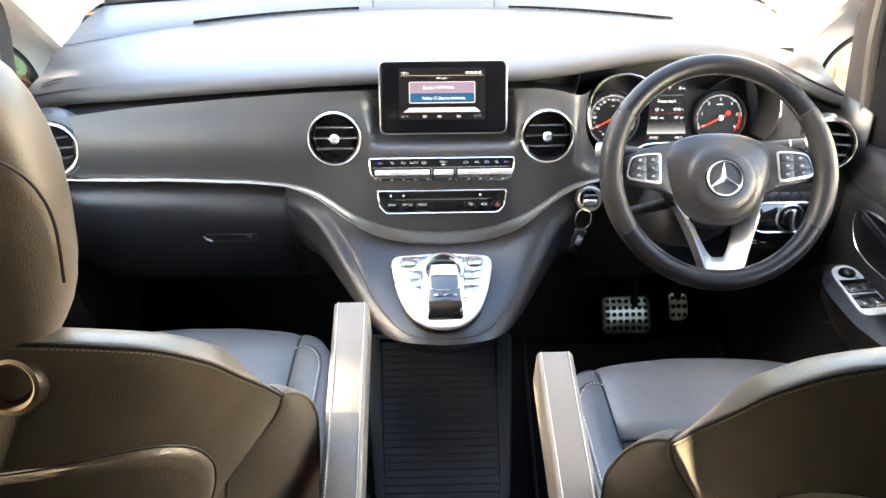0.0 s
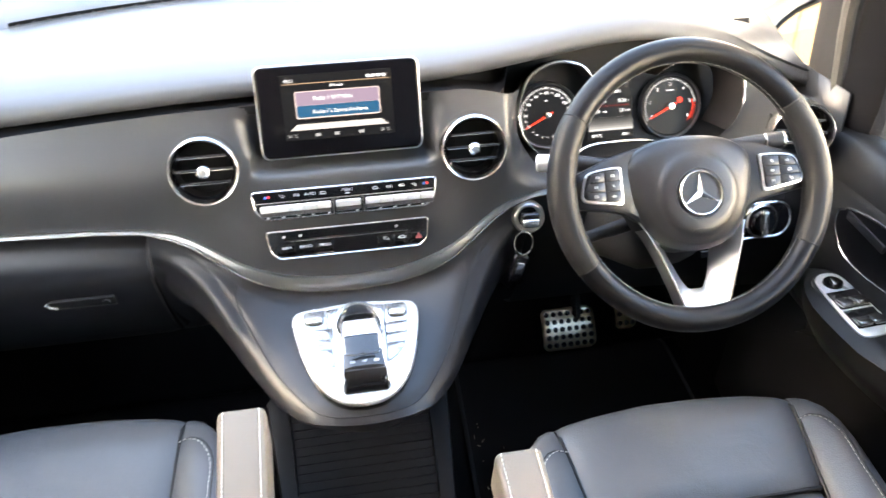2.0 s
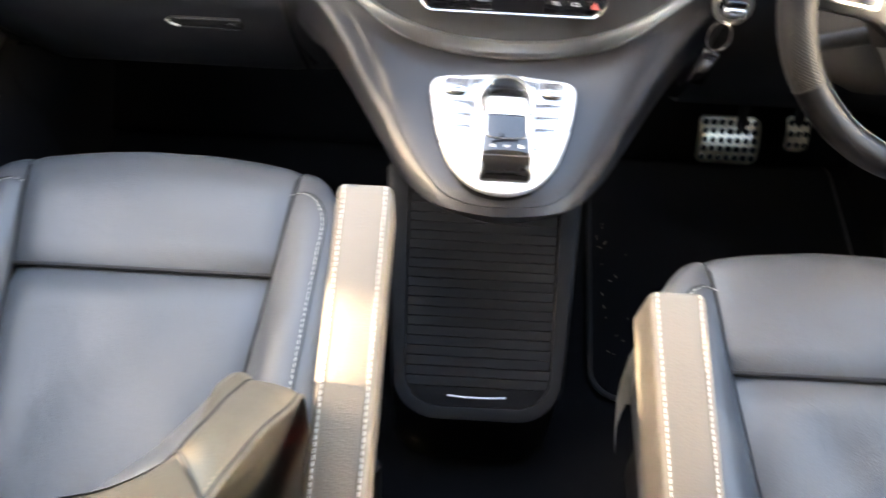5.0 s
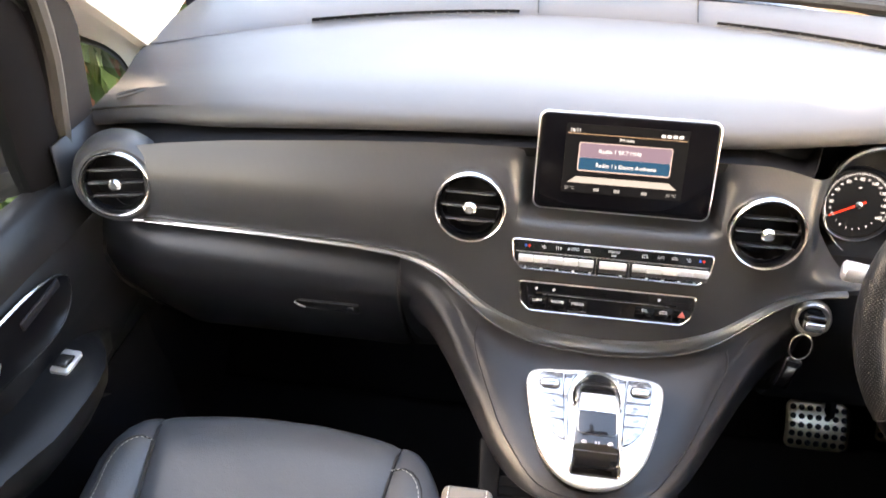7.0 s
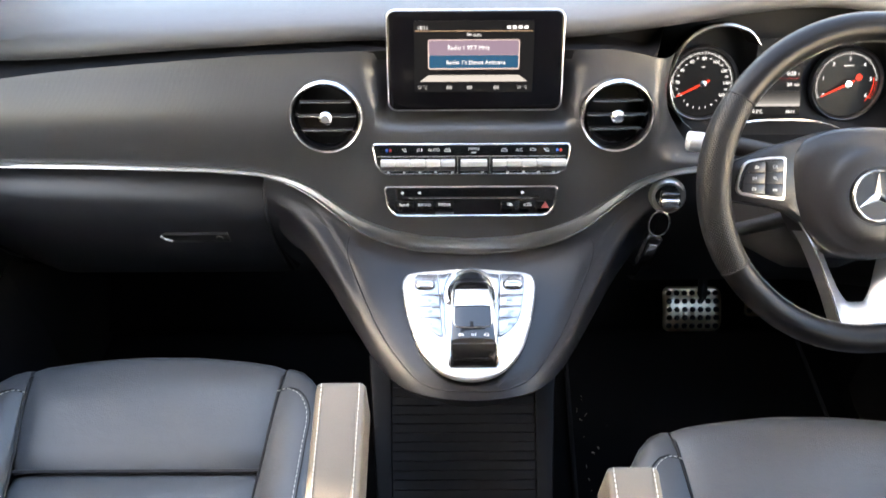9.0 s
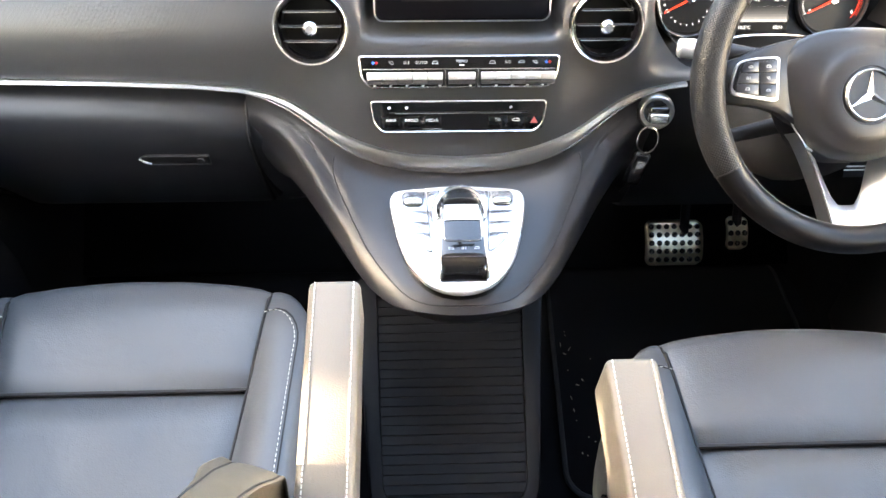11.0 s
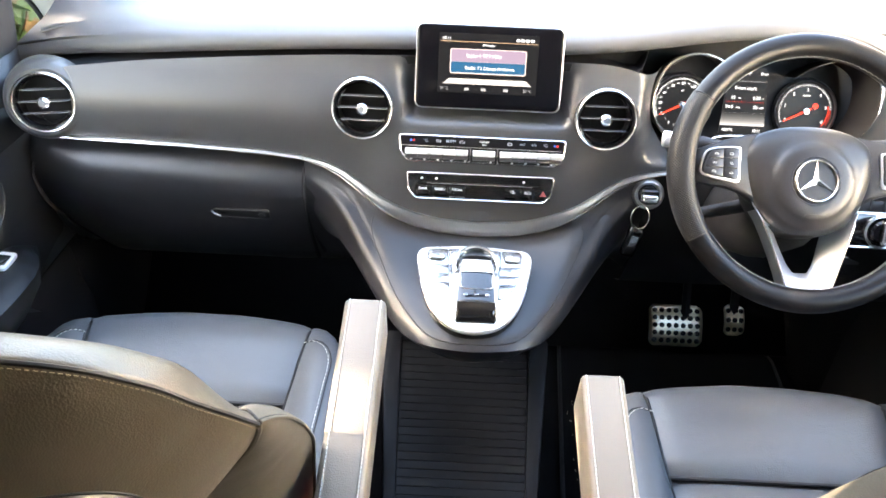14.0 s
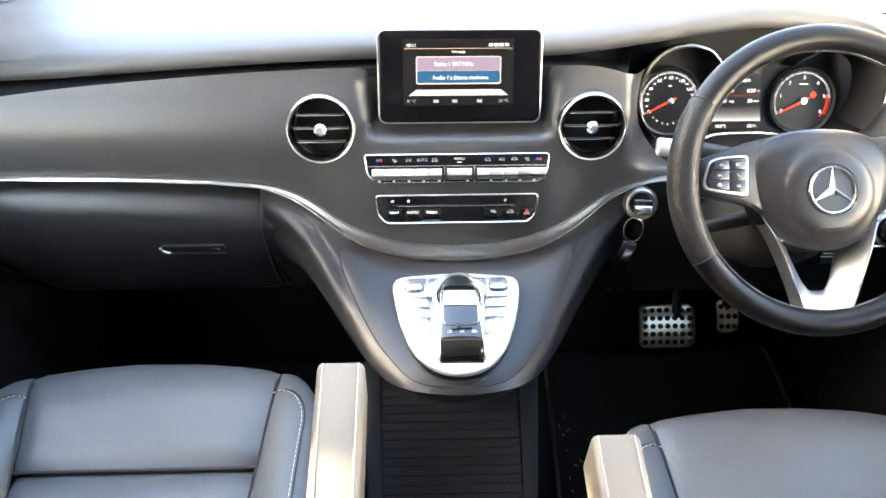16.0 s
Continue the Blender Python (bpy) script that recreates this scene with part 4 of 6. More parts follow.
writing("lettering", "MENU", 0.0050, m @ pose(0.003, 0.0128, 0.0032), M_WHITE, hv)
part("symbol", box((0.006, 0.0014, 0.0003), m @ pose(0.003, 0.0082, 0.0032)), M_WHITE, hv)
writing("lettering", "A/C", 0.0050, m @ pose(0.060, 0.0115, 0.0032), M_WHITE, hv)
au, m = control_panel("audio_panel", (0.0, 1.2752, 0.6315), 0.222, 0.0395, 15, "gloss black audio panel with a disc slot")
part("disc_slot", box((0.176, 0.0018, 0.0008), m @ pose(0.0, 0.0055, 0.0032)), M_BLACK, au)
part("slot_edge", box((0.160, 0.0006, 0.0006), m @ pose(0.0, 0.0043, 0.0033)), M_DIMLINE, au)
for x, wd in ((-0.086, "NAVI"), (-0.060, "RADIO"), (-0.034, "MEDIA"), (0.050, "TEL")):
    part("key", box((0.0245, 0.0170, 0.0016), m @ pose(x, -0.0075, 0.0030), 0.0006), M_GLOSS, au)
    writing("lettering", wd, 0.0054, m @ pose(x, -0.0045, 0.0041), M_WHITE, au)
for k, x in enumerate((0.075, 0.098)):
    part("key", box((0.0215, 0.0170, 0.0016), m @ pose(x - 0.002, -0.0075, 0.0030), 0.0006), M_GLOSS, au)
pictogram(au, m @ pose(0.073, -0.0050, 0.0041), 0.010, 0.006, 2, M_WHITE)
bm = bmesh.new()
bm.faces.new([bm.verts.new(m @ Vector((x, y, 0.0042))) for x, y in ((0.091, -0.0090), (0.101, -0.0090), (0.096, -0.0005))])
wk = part("warning_key", bm, M_REDDIM, au, "red warning triangle", smooth=False)
wk.modifiers.new("thick", "SOLIDIFY").thickness = 0.0005
part("key_line", box((0.024, 0.0006, 0.0006), m @ pose(-0.034, -0.0155, 0.0036)), M_DIMLINE, au)
for x in (-0.088, -0.066, 0.066):
    part("symbol", box((0.0035, 0.0028, 0.0004), m @ pose(x, 0.0115, 0.0032, 0, 0, 30)), M_WHITE, au)

# glove box: a rolled upper edge below the strip, then the undercut lid
LID = spline([(0, 1.352, 0.6400), (0, 1.341, 0.6400), (0, 1.333, 0.6370), (0, 1.320, 0.6270), (0, 1.3105, 0.6140), (0, 1.3065, 0.6000), (0, 1.308, 0.582), (0, 1.318, 0.556), (0, 1.333, 0.525), (0, 1.363, 0.475), (0, 1.395, 0.43), (0, 1.425, 0.395), (0, 1.46, 0.39)], 40)


def lid_side(z):
    """The lid's outer end, drawn in towards the foot."""
    return -lerp_table(((0.39, 0.650), (0.46, 0.692), (0.53, 0.712), (0.60, 0.714), (0.64, 0.700)), z)


rows = []
for p in LID:
    drop = smoothstep(0.56, 0.62, p.z)
    x0 = lid_side(p.z)
    xs2 = [x0 + (-0.2795 - x0) * float(f) for f in np.linspace(0, 1, 26)]
    rows.append([(x, p.y + 0.02 * smoothstep(-0.62, -0.71, x) + 0.004 * (k in (0, 25)), p.z + (strip_z(x) - 0.654) * drop - 0.002) for k, x in enumerate(xs2)])
gb = part("glovebox_lid", grid(rows), M_GLOVE, dash, "smooth dark glovebox lid")
part("lid_gap", tube([(lid_side(p.z) - 0.003, p.y + 0.022, p.z - 0.004) for p in LID[2:-3]], 0.0034, 6), M_SEAM, dash)
rows = [[(x, p.y + 0.021 + 0.03 * smoothstep(-0.70, -0.77, x), p.z + 0.004) for x in np.linspace(-0.60, -0.775, 8)] for p in LID]
part("dash_end", grid(rows), M_GLOVE, dash, "smooth dark end of the dash beside the door")
rows = [[(x, p.y + 0.007 + 0.01 * smoothstep(-0.26, -0.20, x), p.z + (strip_z(x) - 0.654) * smoothstep(0.56, 0.62, p.z) - 0.004) for x in np.linspace(-0.31, -0.19, 8)] for p in LID]
part("lid_jamb", grid(rows), M_GLOVE, dash)
for s in (-1, 1):
    rows = [[(s * 0.744, y, z) for y in (1.31, 1.40, 1.55, 1.72)] for z in (0.40, 0.55, 0.70, 0.768)]
    ck = part("dash_cheek", grid(rows), M_GLOVE, dash)
    ck.modifiers.new("thick", "SOLIDIFY").thickness = 0.004
rows = [[(x, y, strip_z(x) + dz) for x in np.linspace(-0.70, -0.279, 20)] for y, dz in ((1.324, 0.0005), (1.345, -0.004), (1.350, -0.016))]
part("lid_recess", grid(rows), M_BLACK, dash)
hm = facing((-0.383, 1.3210, 0.541), (0, -1, -0.42))
hd = part("lid_handle", slab([(-0.047, 0.004), (-0.040, 0.009), (0.046, 0.009), (0.046, -0.009), (-0.030, -0.008), (-0.042, -0.003)], 0.006, hm @ pose(0, 0, -0.004), 0.002), M_BLACK, gb)
part("handle_edge", tube([hm @ Vector((x, y, 0.002)) for x, y in ((-0.047, 0.005), (-0.043, -0.002), (-0.034, -0.007))], 0.0022, 6), M_SILVER, hd)
part("handle_rim", tube([hm @ Vector((x, y, 0.0022)) for x, y in ((-0.034, -0.009), (0.047, -0.010), (0.048, 0.010), (-0.040, 0.010))], 0.0008, 6), M_GLOVE, hd)
part("lock", lathe([(0.0, 0.002), (0.005, 0.002), (0.006, -0.002)], hm @ pose(0.034, 0, 0.002), 16), M_DARK, hd)
part("lid_gap", tube([(-0.2768, p.y + 0.0045, p.z + (strip_z(-0.277) - 0.654) * smoothstep(0.56, 0.62, p.z) - 0.002) for p in LID[3:-6]], 0.0034, 6), M_SEAM, dash)
# lower dash and knee panels
bm = grid([[(x, y, z) for x in np.linspace(-0.72, -0.15, 8)] for y, z in ((1.44, 0.40), (1.52, 0.37), (1.7, 0.36))])
part("under_panel", bm, M_BLACK, dash)
rows = []
for y, z in ((1.36, 0.66), (1.325, 0.645), (1.312, 0.60), (1.325, 0.54), (1.35, 0.46), (1.39, 0.40), (1.425, 0.380)):
    rows.append([(x, y - 0.03 * smoothstep(0.5, 0.7, x), z) for x in np.linspace(0.262, 0.72, 12)])
part("knee_panel", grid(rows), M_BLACK, dash, "dark knee panel below the steering column")

# ---- centre console with the control plate ----
cons = root("centre_console", "satin dark console tongue with a silver control plate", "console")
HALF_A = [(x, face_y(x, strip_z(x)) - 0.002, strip_z(x) - 0.001) for x in (0, 0.03, 0.06, 0.09, 0.12, 0.15, 0.18, 0.205, 0.23, 0.255, 0.2735)]
HALF_S = [(0, 1.086, 0.4880), (0.035, 1.089, 0.4875), (0.064, 1.100, 0.4870), (0.086, 1.118, 0.4885), (0.104, 1.143, 0.493), (0.122, 1.175, 0.503), (0.140, 1.21, 0.522), (0.157, 1.24, 0.543), (0.182, 1.272, 0.575), (0.218, 1.298, 0.603), (0.2735, 1.3145, 0.622)]
HALF_B = [(0, 1.0725, 0.4690), (0.038, 1.0765, 0.4680), (0.071, 1.089, 0.4660), (0.095, 1.108, 0.466), (0.114, 1.130, 0.471), (0.134, 1.165, 0.484), (0.156, 1.205, 0.507), (0.182, 1.241, 0.538), (0.210, 1.275, 0.569), (0.240, 1.300, 0.590), (0.2735, 1.3155, 0.598)]


def whole(half):
    return [Vector((-x, y, z)) for x, y, z in reversed(half[1:])] + [Vector(p) for p in half]


NC = 81
A, S, B = (spline(whole(h), NC) for h in (HALF_A, HALF_S, HALF_B))
cols = []
for i in range(NC):
    c = abs(i / (NC - 1) * 2 - 1)
    p, q, r = A[i], S[i], B[i]
    dip = Vector((0, 0, -0.011 * (1 - c) ** 0.5))
    w = c ** 1.6
    sx = -1 if i < NC // 2 else 1
    under = [Vector((r.x * 0.97, r.y + 0.012, r.z - 0.016)).lerp(Vector((sx * 0.2735, 1.333, 0.54)), w),
             Vector((r.x * 0.88, r.y + 0.060, r.z - 0.045)).lerp(Vector((sx * 0.272, 1.363, 0.48)), w),
             Vector((r.x * 0.74, 1.42, r.z - 0.085)).lerp(Vector((sx * 0.264, 1.40, 0.42)), w)]
    pts = [p, p.lerp(q, 0.07) + dip, p.lerp(q, 0.25) + dip, p.lerp(q, 0.55) + dip * 0.5, p.lerp(q, 0.82) + dip * 0.1, q, q.lerp(r, 0.5) + Vector((0, -0.002, 0.0035)), r] + under
    cols.append(spline(pts, 34))
bm = grid(cols)
bmesh.ops.recalc_face_normals(bm, faces=bm.faces)
skin = BVHTree.FromBMesh(bm)
part("tongue", bm, M_CONS, cons)
SEAM = ((0, 1.0805), (0.027, 1.082), (0.0515, 1.0885), (0.073, 1.102), (0.097, 1.134), (0.120, 1.1714), (0.139, 1.2076), (0.1505, 1.2295), (0.160, 1.2474), (0.164, 1.260), (0.161, 1.271))
line = spline([Vector((-x, y, 0)) for x, y in reversed(SEAM[1:])] + [Vector((x, y, 0)) for x, y in SEAM], 70)
path = [hit for hit in (skin.ray_cast(Vector((p.x, p.y, 0.70)), Vector((0, 0, -1)))[0] for p in line) if hit]
part("seam", tube([p + Vector((0, 0, 0.0002)) for p in path], 0.0009, 5), M_SEAM, cons)

# control plate: silver surround, keys, touch controller
pm = Matrix.Translation((-0.003, 1.150, 0.5285)) @ Euler((radians(18.0), 0, 0)).to_matrix().to_4x4()
pl = [(0, -0.0745), (0.026, -0.0695), (0.046, -0.056), (0.0635, -0.032), (0.075, 0.000), (0.0825, 0.032), (0.0862, 0.058), (0.0845, 0.071), (0.076, 0.0785), (0.045, 0.0825), (0, 0.0855)]
PL = [(x, y) for x, y in pl] + [(-x, y) for x, y in reversed(pl[1:-1])]
C = spline([(x, y, 0) for x, y in PL], 88, closed=True)
part("plate_skirt", slab([(p.x * 0.985, p.y * 0.985) for p in C], 0.022, pm @ pose(0, 0, -0.026), 0.001), M_GLOSS, cons, "dark gloss side of the control plate")
plate = part("control_plate", slab([(p.x, p.y) for p in C], 0.007, pm @ pose(0, 0, -0.007), 0.0042, 5), M_SILVER, cons, "silver painted control plate")


def key_in(y):
    return lerp_table(((-0.016, 0.0345), (0.074, 0.0415)), y)


def key_out(y):
    return lerp_table(((-0.0156, 0.0375), (-0.0125, 0.0430), (-0.0076, 0.0490), (0.0031, 0.0580), (0.0181, 0.0640), (0.0458, 0.0690), (0.0690, 0.0708), (0.0725, 0.0695), (0.0745, 0.066)), y)


for s in (-1, 1):
    field = [(key_in(float(y)) - 0.0006, float(y)) for y in np.linspace(-0.0165, 0.0752, 8)] + [(key_out(float(y)) + 0.0007, float(y)) for y in np.linspace(0.0752, -0.0165, 22)]
    part("key_bed", slab([(s * x, y) for x, y in field[::s]], 0.0006, pm @ pose(0, 0, 0.0)), M_BLACK, plate)
    for k, (y1, y0) in enumerate(((0.0745, 0.0439), (0.0432, 0.0273), (0.0266, 0.0108), (0.0101, -0.0155))):
        ys = [float(y) for y in np.linspace(y0, y1, 9)]
        pts = [(key_in(y), y) for y in (y1, y0)] + [(key_out(y), y) for y in ys]
        part("key", slab([(s * x, y) for x, y in (pts if s > 0 else pts[::-1])], 0.0014, pm @ pose(0, 0, 0.0002), 0.0004), M_KEYS, plate)
        if k:
            pictogram(plate, pm @ pose(s * 0.051, (y0 + y1) / 2 + (0.003 if k == 3 else 0), 0.0018), 0.0075, 0.0048, k + (s > 0), M_GUN)
    part("rocker_gap", slab(rrect(0.0262, 0.0160, 0.0075), 0.0008, pm @ pose(s * 0.0565, 0.0585, 0.0012)), M_BLACK, plate)
    part("rocker", slab(rrect(0.0236, 0.0128, 0.0060), 0.0062, pm @ pose(s * 0.0565, 0.0582, 0.0005), 0.0028, 4), M_CHROME, plate)
    part("rocker_slot", box((0.014, 0.0016, 0.0006), pm @ pose(s * 0.0565, 0.0582, 0.0067)), M_DARK, plate)
    pictogram(plate, pm @ pose(s * 0.0565, 0.0705, 0.0018), 0.009, 0.0030, 2, M_GUN)
    upper = [(0.0388, 0.0742), (0.0225, 0.0765), (0.0295, 0.0655), (0.0335, 0.0444), (0.0380, 0.0444)]
    lower = [(0.0378, 0.0437), (0.0335, 0.0437), (0.0315, 0.0250), (0.0312, -0.0160), (0.0332, -0.0160)]
    for pts in (upper, lower):
        bed = [(x + (0.0006 if x > 0.036 else -0.0004), y) for x, y in pts]
        part("key_bed", slab([(s * x, y) for x, y in bed[::-s]], 0.0006, pm @ pose(0, 0, 0.0001)), M_BLACK, plate)
        part("key", slab([(s * x, y) for x, y in pts[::-s]], 0.0013, pm @ pose(0, 0, 0.0002), 0.0003), M_KEYS, plate)
    part("symbol", box((0.0060, 0.0026, 0.0003), pm @ pose(s * 0.0325, 0.0700, 0.0016)), M_GUN, plate)
CM = pm @ pose(0.0025, 0, 0)
arch = [(0.0312 * math.cos(radians(a)), 0.0445 + 0.0325 * math.sin(radians(a)), 0.0025 + 0.0040 * max(0.0, math.sin(radians(a)))) for a in range(-24, 205, 6)]
part("arch", tube([CM @ Vector(p) for p in arch], 0.0031, 8), M_CHROME, plate, "chrome arch over the controller")
part("dial_well", lathe([(0.0, 0.0075), (0.022, 0.0070), (0.0275, 0.0045), (0.0300, 0.0008)], CM @ pose(0, 0.0475, 0), 40), M_GLOSS, plate)
SEC = ((0.0600, 0.0150, 0.0060), (0.0585, 0.0175, 0.0110), (0.0540, 0.0192, 0.0150), (0.0460, 0.0208, 0.0190), (0.0380, 0.0220, 0.0215), (0.0250, 0.0234, 0.0238), (0.0130, 0.0245, 0.0248), (0.0, 0.0256, 0.0252), (-0.0165, 0.0268, 0.0246), (-0.0300, 0.0277, 0.0228), (-0.0370, 0.0281, 0.0212), (-0.0460, 0.0283, 0.0178), (-0.0530, 0.0283, 0.0130), (-0.0575, 0.0281, 0.0070), (-0.0590, 0.0278, 0.0005))


def ctl_row(y, w, h):
    return [CM @ Vector((sx * w, y, z)) for sx, z in ((-1.0, 0.0005), (-1.0, h * 0.5), (-0.985, h - 0.004), (-0.93, h - 0.0012), (-0.8, h), (-0.4, h + 0.0006), (0, h + 0.0008), (0.4, h + 0.0006), (0.8, h), (0.93, h - 0.0012), (0.985, h - 0.004), (1.0, h * 0.5), (1.0, 0.0005))]


def ctl_top(x, y, lift):
    h = float(np.interp(y, [r[0] for r in reversed(SEC)], [r[2] for r in reversed(SEC)]))
    return CM @ Vector((x, y, h + 0.0008 + lift))


ctl = part("touch_controller", grid([ctl_row(*r) for r in SEC]), M_GLOSS, cons, "gloss black touch pad controller with a silver frame")
for s in (-1, 1):
    part("controller_frame", tube([CM @ Vector((s * (w + 0.0004), y, h * 0.90 - 0.0012)) for y, w, h in SEC[1:-1]], [0.0012 + 0.0010 * min(1, i / 4) for i in range(len(SEC) - 2)], 8), M_CHROME, ctl)
part("controller_bridge", grid([[ctl_top(u * lerp_table(((0.013, 0.0232), (0.038, 0.0208)), y), y, 0.0012 - 0.0012 * abs(u) ** 4) for u in (-1, -0.92, -0.6, 0, 0.6, 0.92, 1)] for y in (0.0385, 0.0375, 0.030, 0.022, 0.0140, 0.0130)]), M_SILVER, ctl)
rim = [(-0.0228, 0.0120), (-0.0232, -0.008), (-0.0222, -0.0135), (-0.0190, -0.0162), (-0.010, -0.0172), (0.0, -0.0175), (0.010, -0.0172), (0.0190, -0.0162), (0.0222, -0.0135), (0.0232, -0.008), (0.0228, 0.0120)]
part("pad_rim", tube([ctl_top(p.x, p.y, 0.0002) for p in spline([(x, y, 0) for x, y in rim], 40)], 0.0007, 6), M_CHROME, ctl)
part("pad_line", tube([ctl_top(x, -0.0370, -0.0004) for x in (-0.0262, -0.013, 0, 0.013, 0.0262)], 0.0005, 5), M_GUN, ctl)
for k, x in enumerate((-0.0150, 0.0005, 0.0160)):
    tip = ctl_top(x, -0.0265, 0.0004)
    pictogram(ctl, Matrix.Translation(tip) @ Euler((radians(18.0 + 9.0), 0, 0)).to_matrix().to_4x4(), 0.0062, 0.0040, (0, 3, 0)[k], M_WHITE)

# ---- storage box between the seats ----
stow = root("storage_box", "black low storage box with a ribbed roller cover", "storage box")
lm = Matrix.Translation((-0.006, 1.000, 0.140)) @ Euler((radians(27.0), 0, 0)).to_matrix().to_4x4()


def lid_outline(w0, w1, l0, l1, r):
    pts = []
    for i in range(9):
        an = radians(270 - 90 * i / 8)
        pts.append((-(w0 - r) + r * math.cos(an), l0 + r + r * math.sin(an)))
    pts += [(-w1, l1), (w1, l1)]
    for i in range(9):
        an = radians(0 - 90 * i / 8)
        pts.append(((w0 - r) + r * math.cos(an), l0 + r + r * math.sin(an)))
    return pts


outer = lid_outline(0.1225, 0.148, -0.006, 0.36, 0.066)
inner = lid_outline(0.103, 0.113, 0.014, 0.36, 0.050)
bm = bmesh.new()
lev = []
for pts, z in ((outer, -0.02), (outer, -0.004), ([(x * 0.985, y + 0.002) for x, y in outer], 0.001), ([(x * 0.93, y + 0.009) for x, y in outer], 0.003), ([(x * 1.01, y - 0.001) for x, y in inner], 0.002), (inner, -0.003), (inner, -0.014)):
    lev.append([lm @ Vector((x, y, z)) for x, y in pts])
lev.insert(0, [Vector((p.x * 0.97, p.y + 0.015 * (1.3 - p.y), 0.0)) for p in lev[0]])
part("body", grid(lev, bm, close_u=True), M_SLAT, stow)
part("bed", slab([(x, y) for x, y in inner], 0.004, lm @ pose(0, 0, -0.016)), M_BLACK, stow)
tab = part("front_tab", slab(lid_outline(0.1025, 0.104, 0.0145, 0.0412, 0.024), 0.010, lm @ pose(0, 0, -0.0138), 0.0006), M_SLAT, stow)
part("tab_handle", tube([lm @ Vector((x, 0.027 + 0.002 * (x / 0.04) ** 2, -0.0030)) for x in np.linspace(-0.041, 0.041, 9)], 0.0017, 6), M_ALU, stow)
n_sl = 22
for i in range(n_sl):
    y = 0.0487 + 0.0141 * i
    w = 0.1035 + (0.1125 - 0.1035) * i / n_sl
    part("slat", box((2 * w, 0.01385, 0.006), lm @ pose(0, y, -0.007), 0.0007, 1), M_SLAT, stow)

# ---- pedals ----
def pedal(name, c, w, h, label, cols, nrows, arm_x):
    rt = root(name, label, "pedal", "foot pedals")
    m = facing(c, (0, -1, 0.75))
    def bow(v):
        return -0.009 * v * v - 0.004 * max(0.0, abs(v) - 0.85) / 0.15

    rows = []
    for v in np.linspace(-1, 1, 15):
        k = 1 - 0.16 * max(0.0, abs(v) - 0.72) ** 2 / 0.0784 * (0.012 / (0.16 * w / 2)) * 0.9
        rows.append([m @ Vector((u * w / 2 * k, v * h / 2, bow(v) - 0.004 * max(0.0, abs(u) - 0.9) / 0.1)) for u in np.linspace(-1, 1, 13)])
    pad = part("pad", grid(rows), M_STEEL, rt, "brushed steel pad with rubber studs")
    pad.modifiers.new("thick", "SOLIDIFY").thickness = 0.005
    for i in range(cols):
        for j in range(nrows):
            x = (i + 0.5) / cols * w * 0.92 - w * 0.46
            y = (j + 0.5) / nrows * h * 0.9 - h * 0.45
            part("stud", lathe([(0.0, 0.007), (0.0034, 0.0068), (0.0052, 0.005), (0.0056, 0.003)], m @ pose(x, y, bow(2 * y / h) - 0.003), 10), M_RUBBER, rt)
    part("arm", tube(spline([(c[0] + arm_x, c[1] + 0.015, c[2]), (c[0] + arm_x, c[1] + 0.06, c[2] + 0.10), (c[0] + arm_x, c[1] + 0.16, c[2] + 0.20), (c[0] + arm_x, 1.892, c[2] + 0.25)], 12), 0.010, 6), M_DARK, rt)
    if cols > 3:
        part("pin", tube([m @ Vector((arm_x, h / 2 + 0.004, 0.0)), m @ Vector((arm_x, h / 2 + 0.030, 0.004))], 0.005, 8), M_CHROME, rt)


pedal("brake_pedal", (0.446, 1.575, 0.170), 0.114, 0.088, "wide brushed steel brake pedal with black rubber studs", 7, 5, 0.02)
pedal("accelerator_pedal", (0.572, 1.59, 0.180), 0.044, 0.066, "narrow brushed steel accelerator pedal with rubber studs", 3, 3, 0.0)

# driver's floor mat
MAT = pose(0.452, 1.415, 0.0, 0, 0, -4)
mt = part("floor_mat", slab(rrect(0.49, 0.62, 0.05), 0.012, MAT, 0.004), material("mat_pile", (0.007, 0.007, 0.008), 0.95, grain=1.0, grain_scale=700, spec=0.1), None)
part("binding", tube([MAT @ Vector((x, y, 0.009)) for x, y in rrect(0.492, 0.622, 0.05)], 0.005, 8, closed=True), M_DARK, mt, "dark woven edge binding")
tagged(mt, "black carpet mat in the driver's footwell", "floor mat")
# dry grass and grit trodden into the mat's edge
rnd = random.Random(11)
bm = bmesh.new()
for i in range(18):
    x, y = 0.222 + 0.055 * rnd.random() ** 1.5, rnd.uniform(1.18, 1.50)
    ln = rnd.choice((0.002, 0.003, 0.003, 0.006, 0.010))
    box((ln, rnd.uniform(0.0008, 0.0016), 0.0010), pose(x, y, 0.0128, 0, 0, rnd.uniform(0, 180)), bm=bm)
tagged(part("crumbs", bm, material("dry_straw", (0.36, 0.33, 0.27), 0.8), None), "pale bits of straw and grit on the mat", "crumbs", kind="stuff")

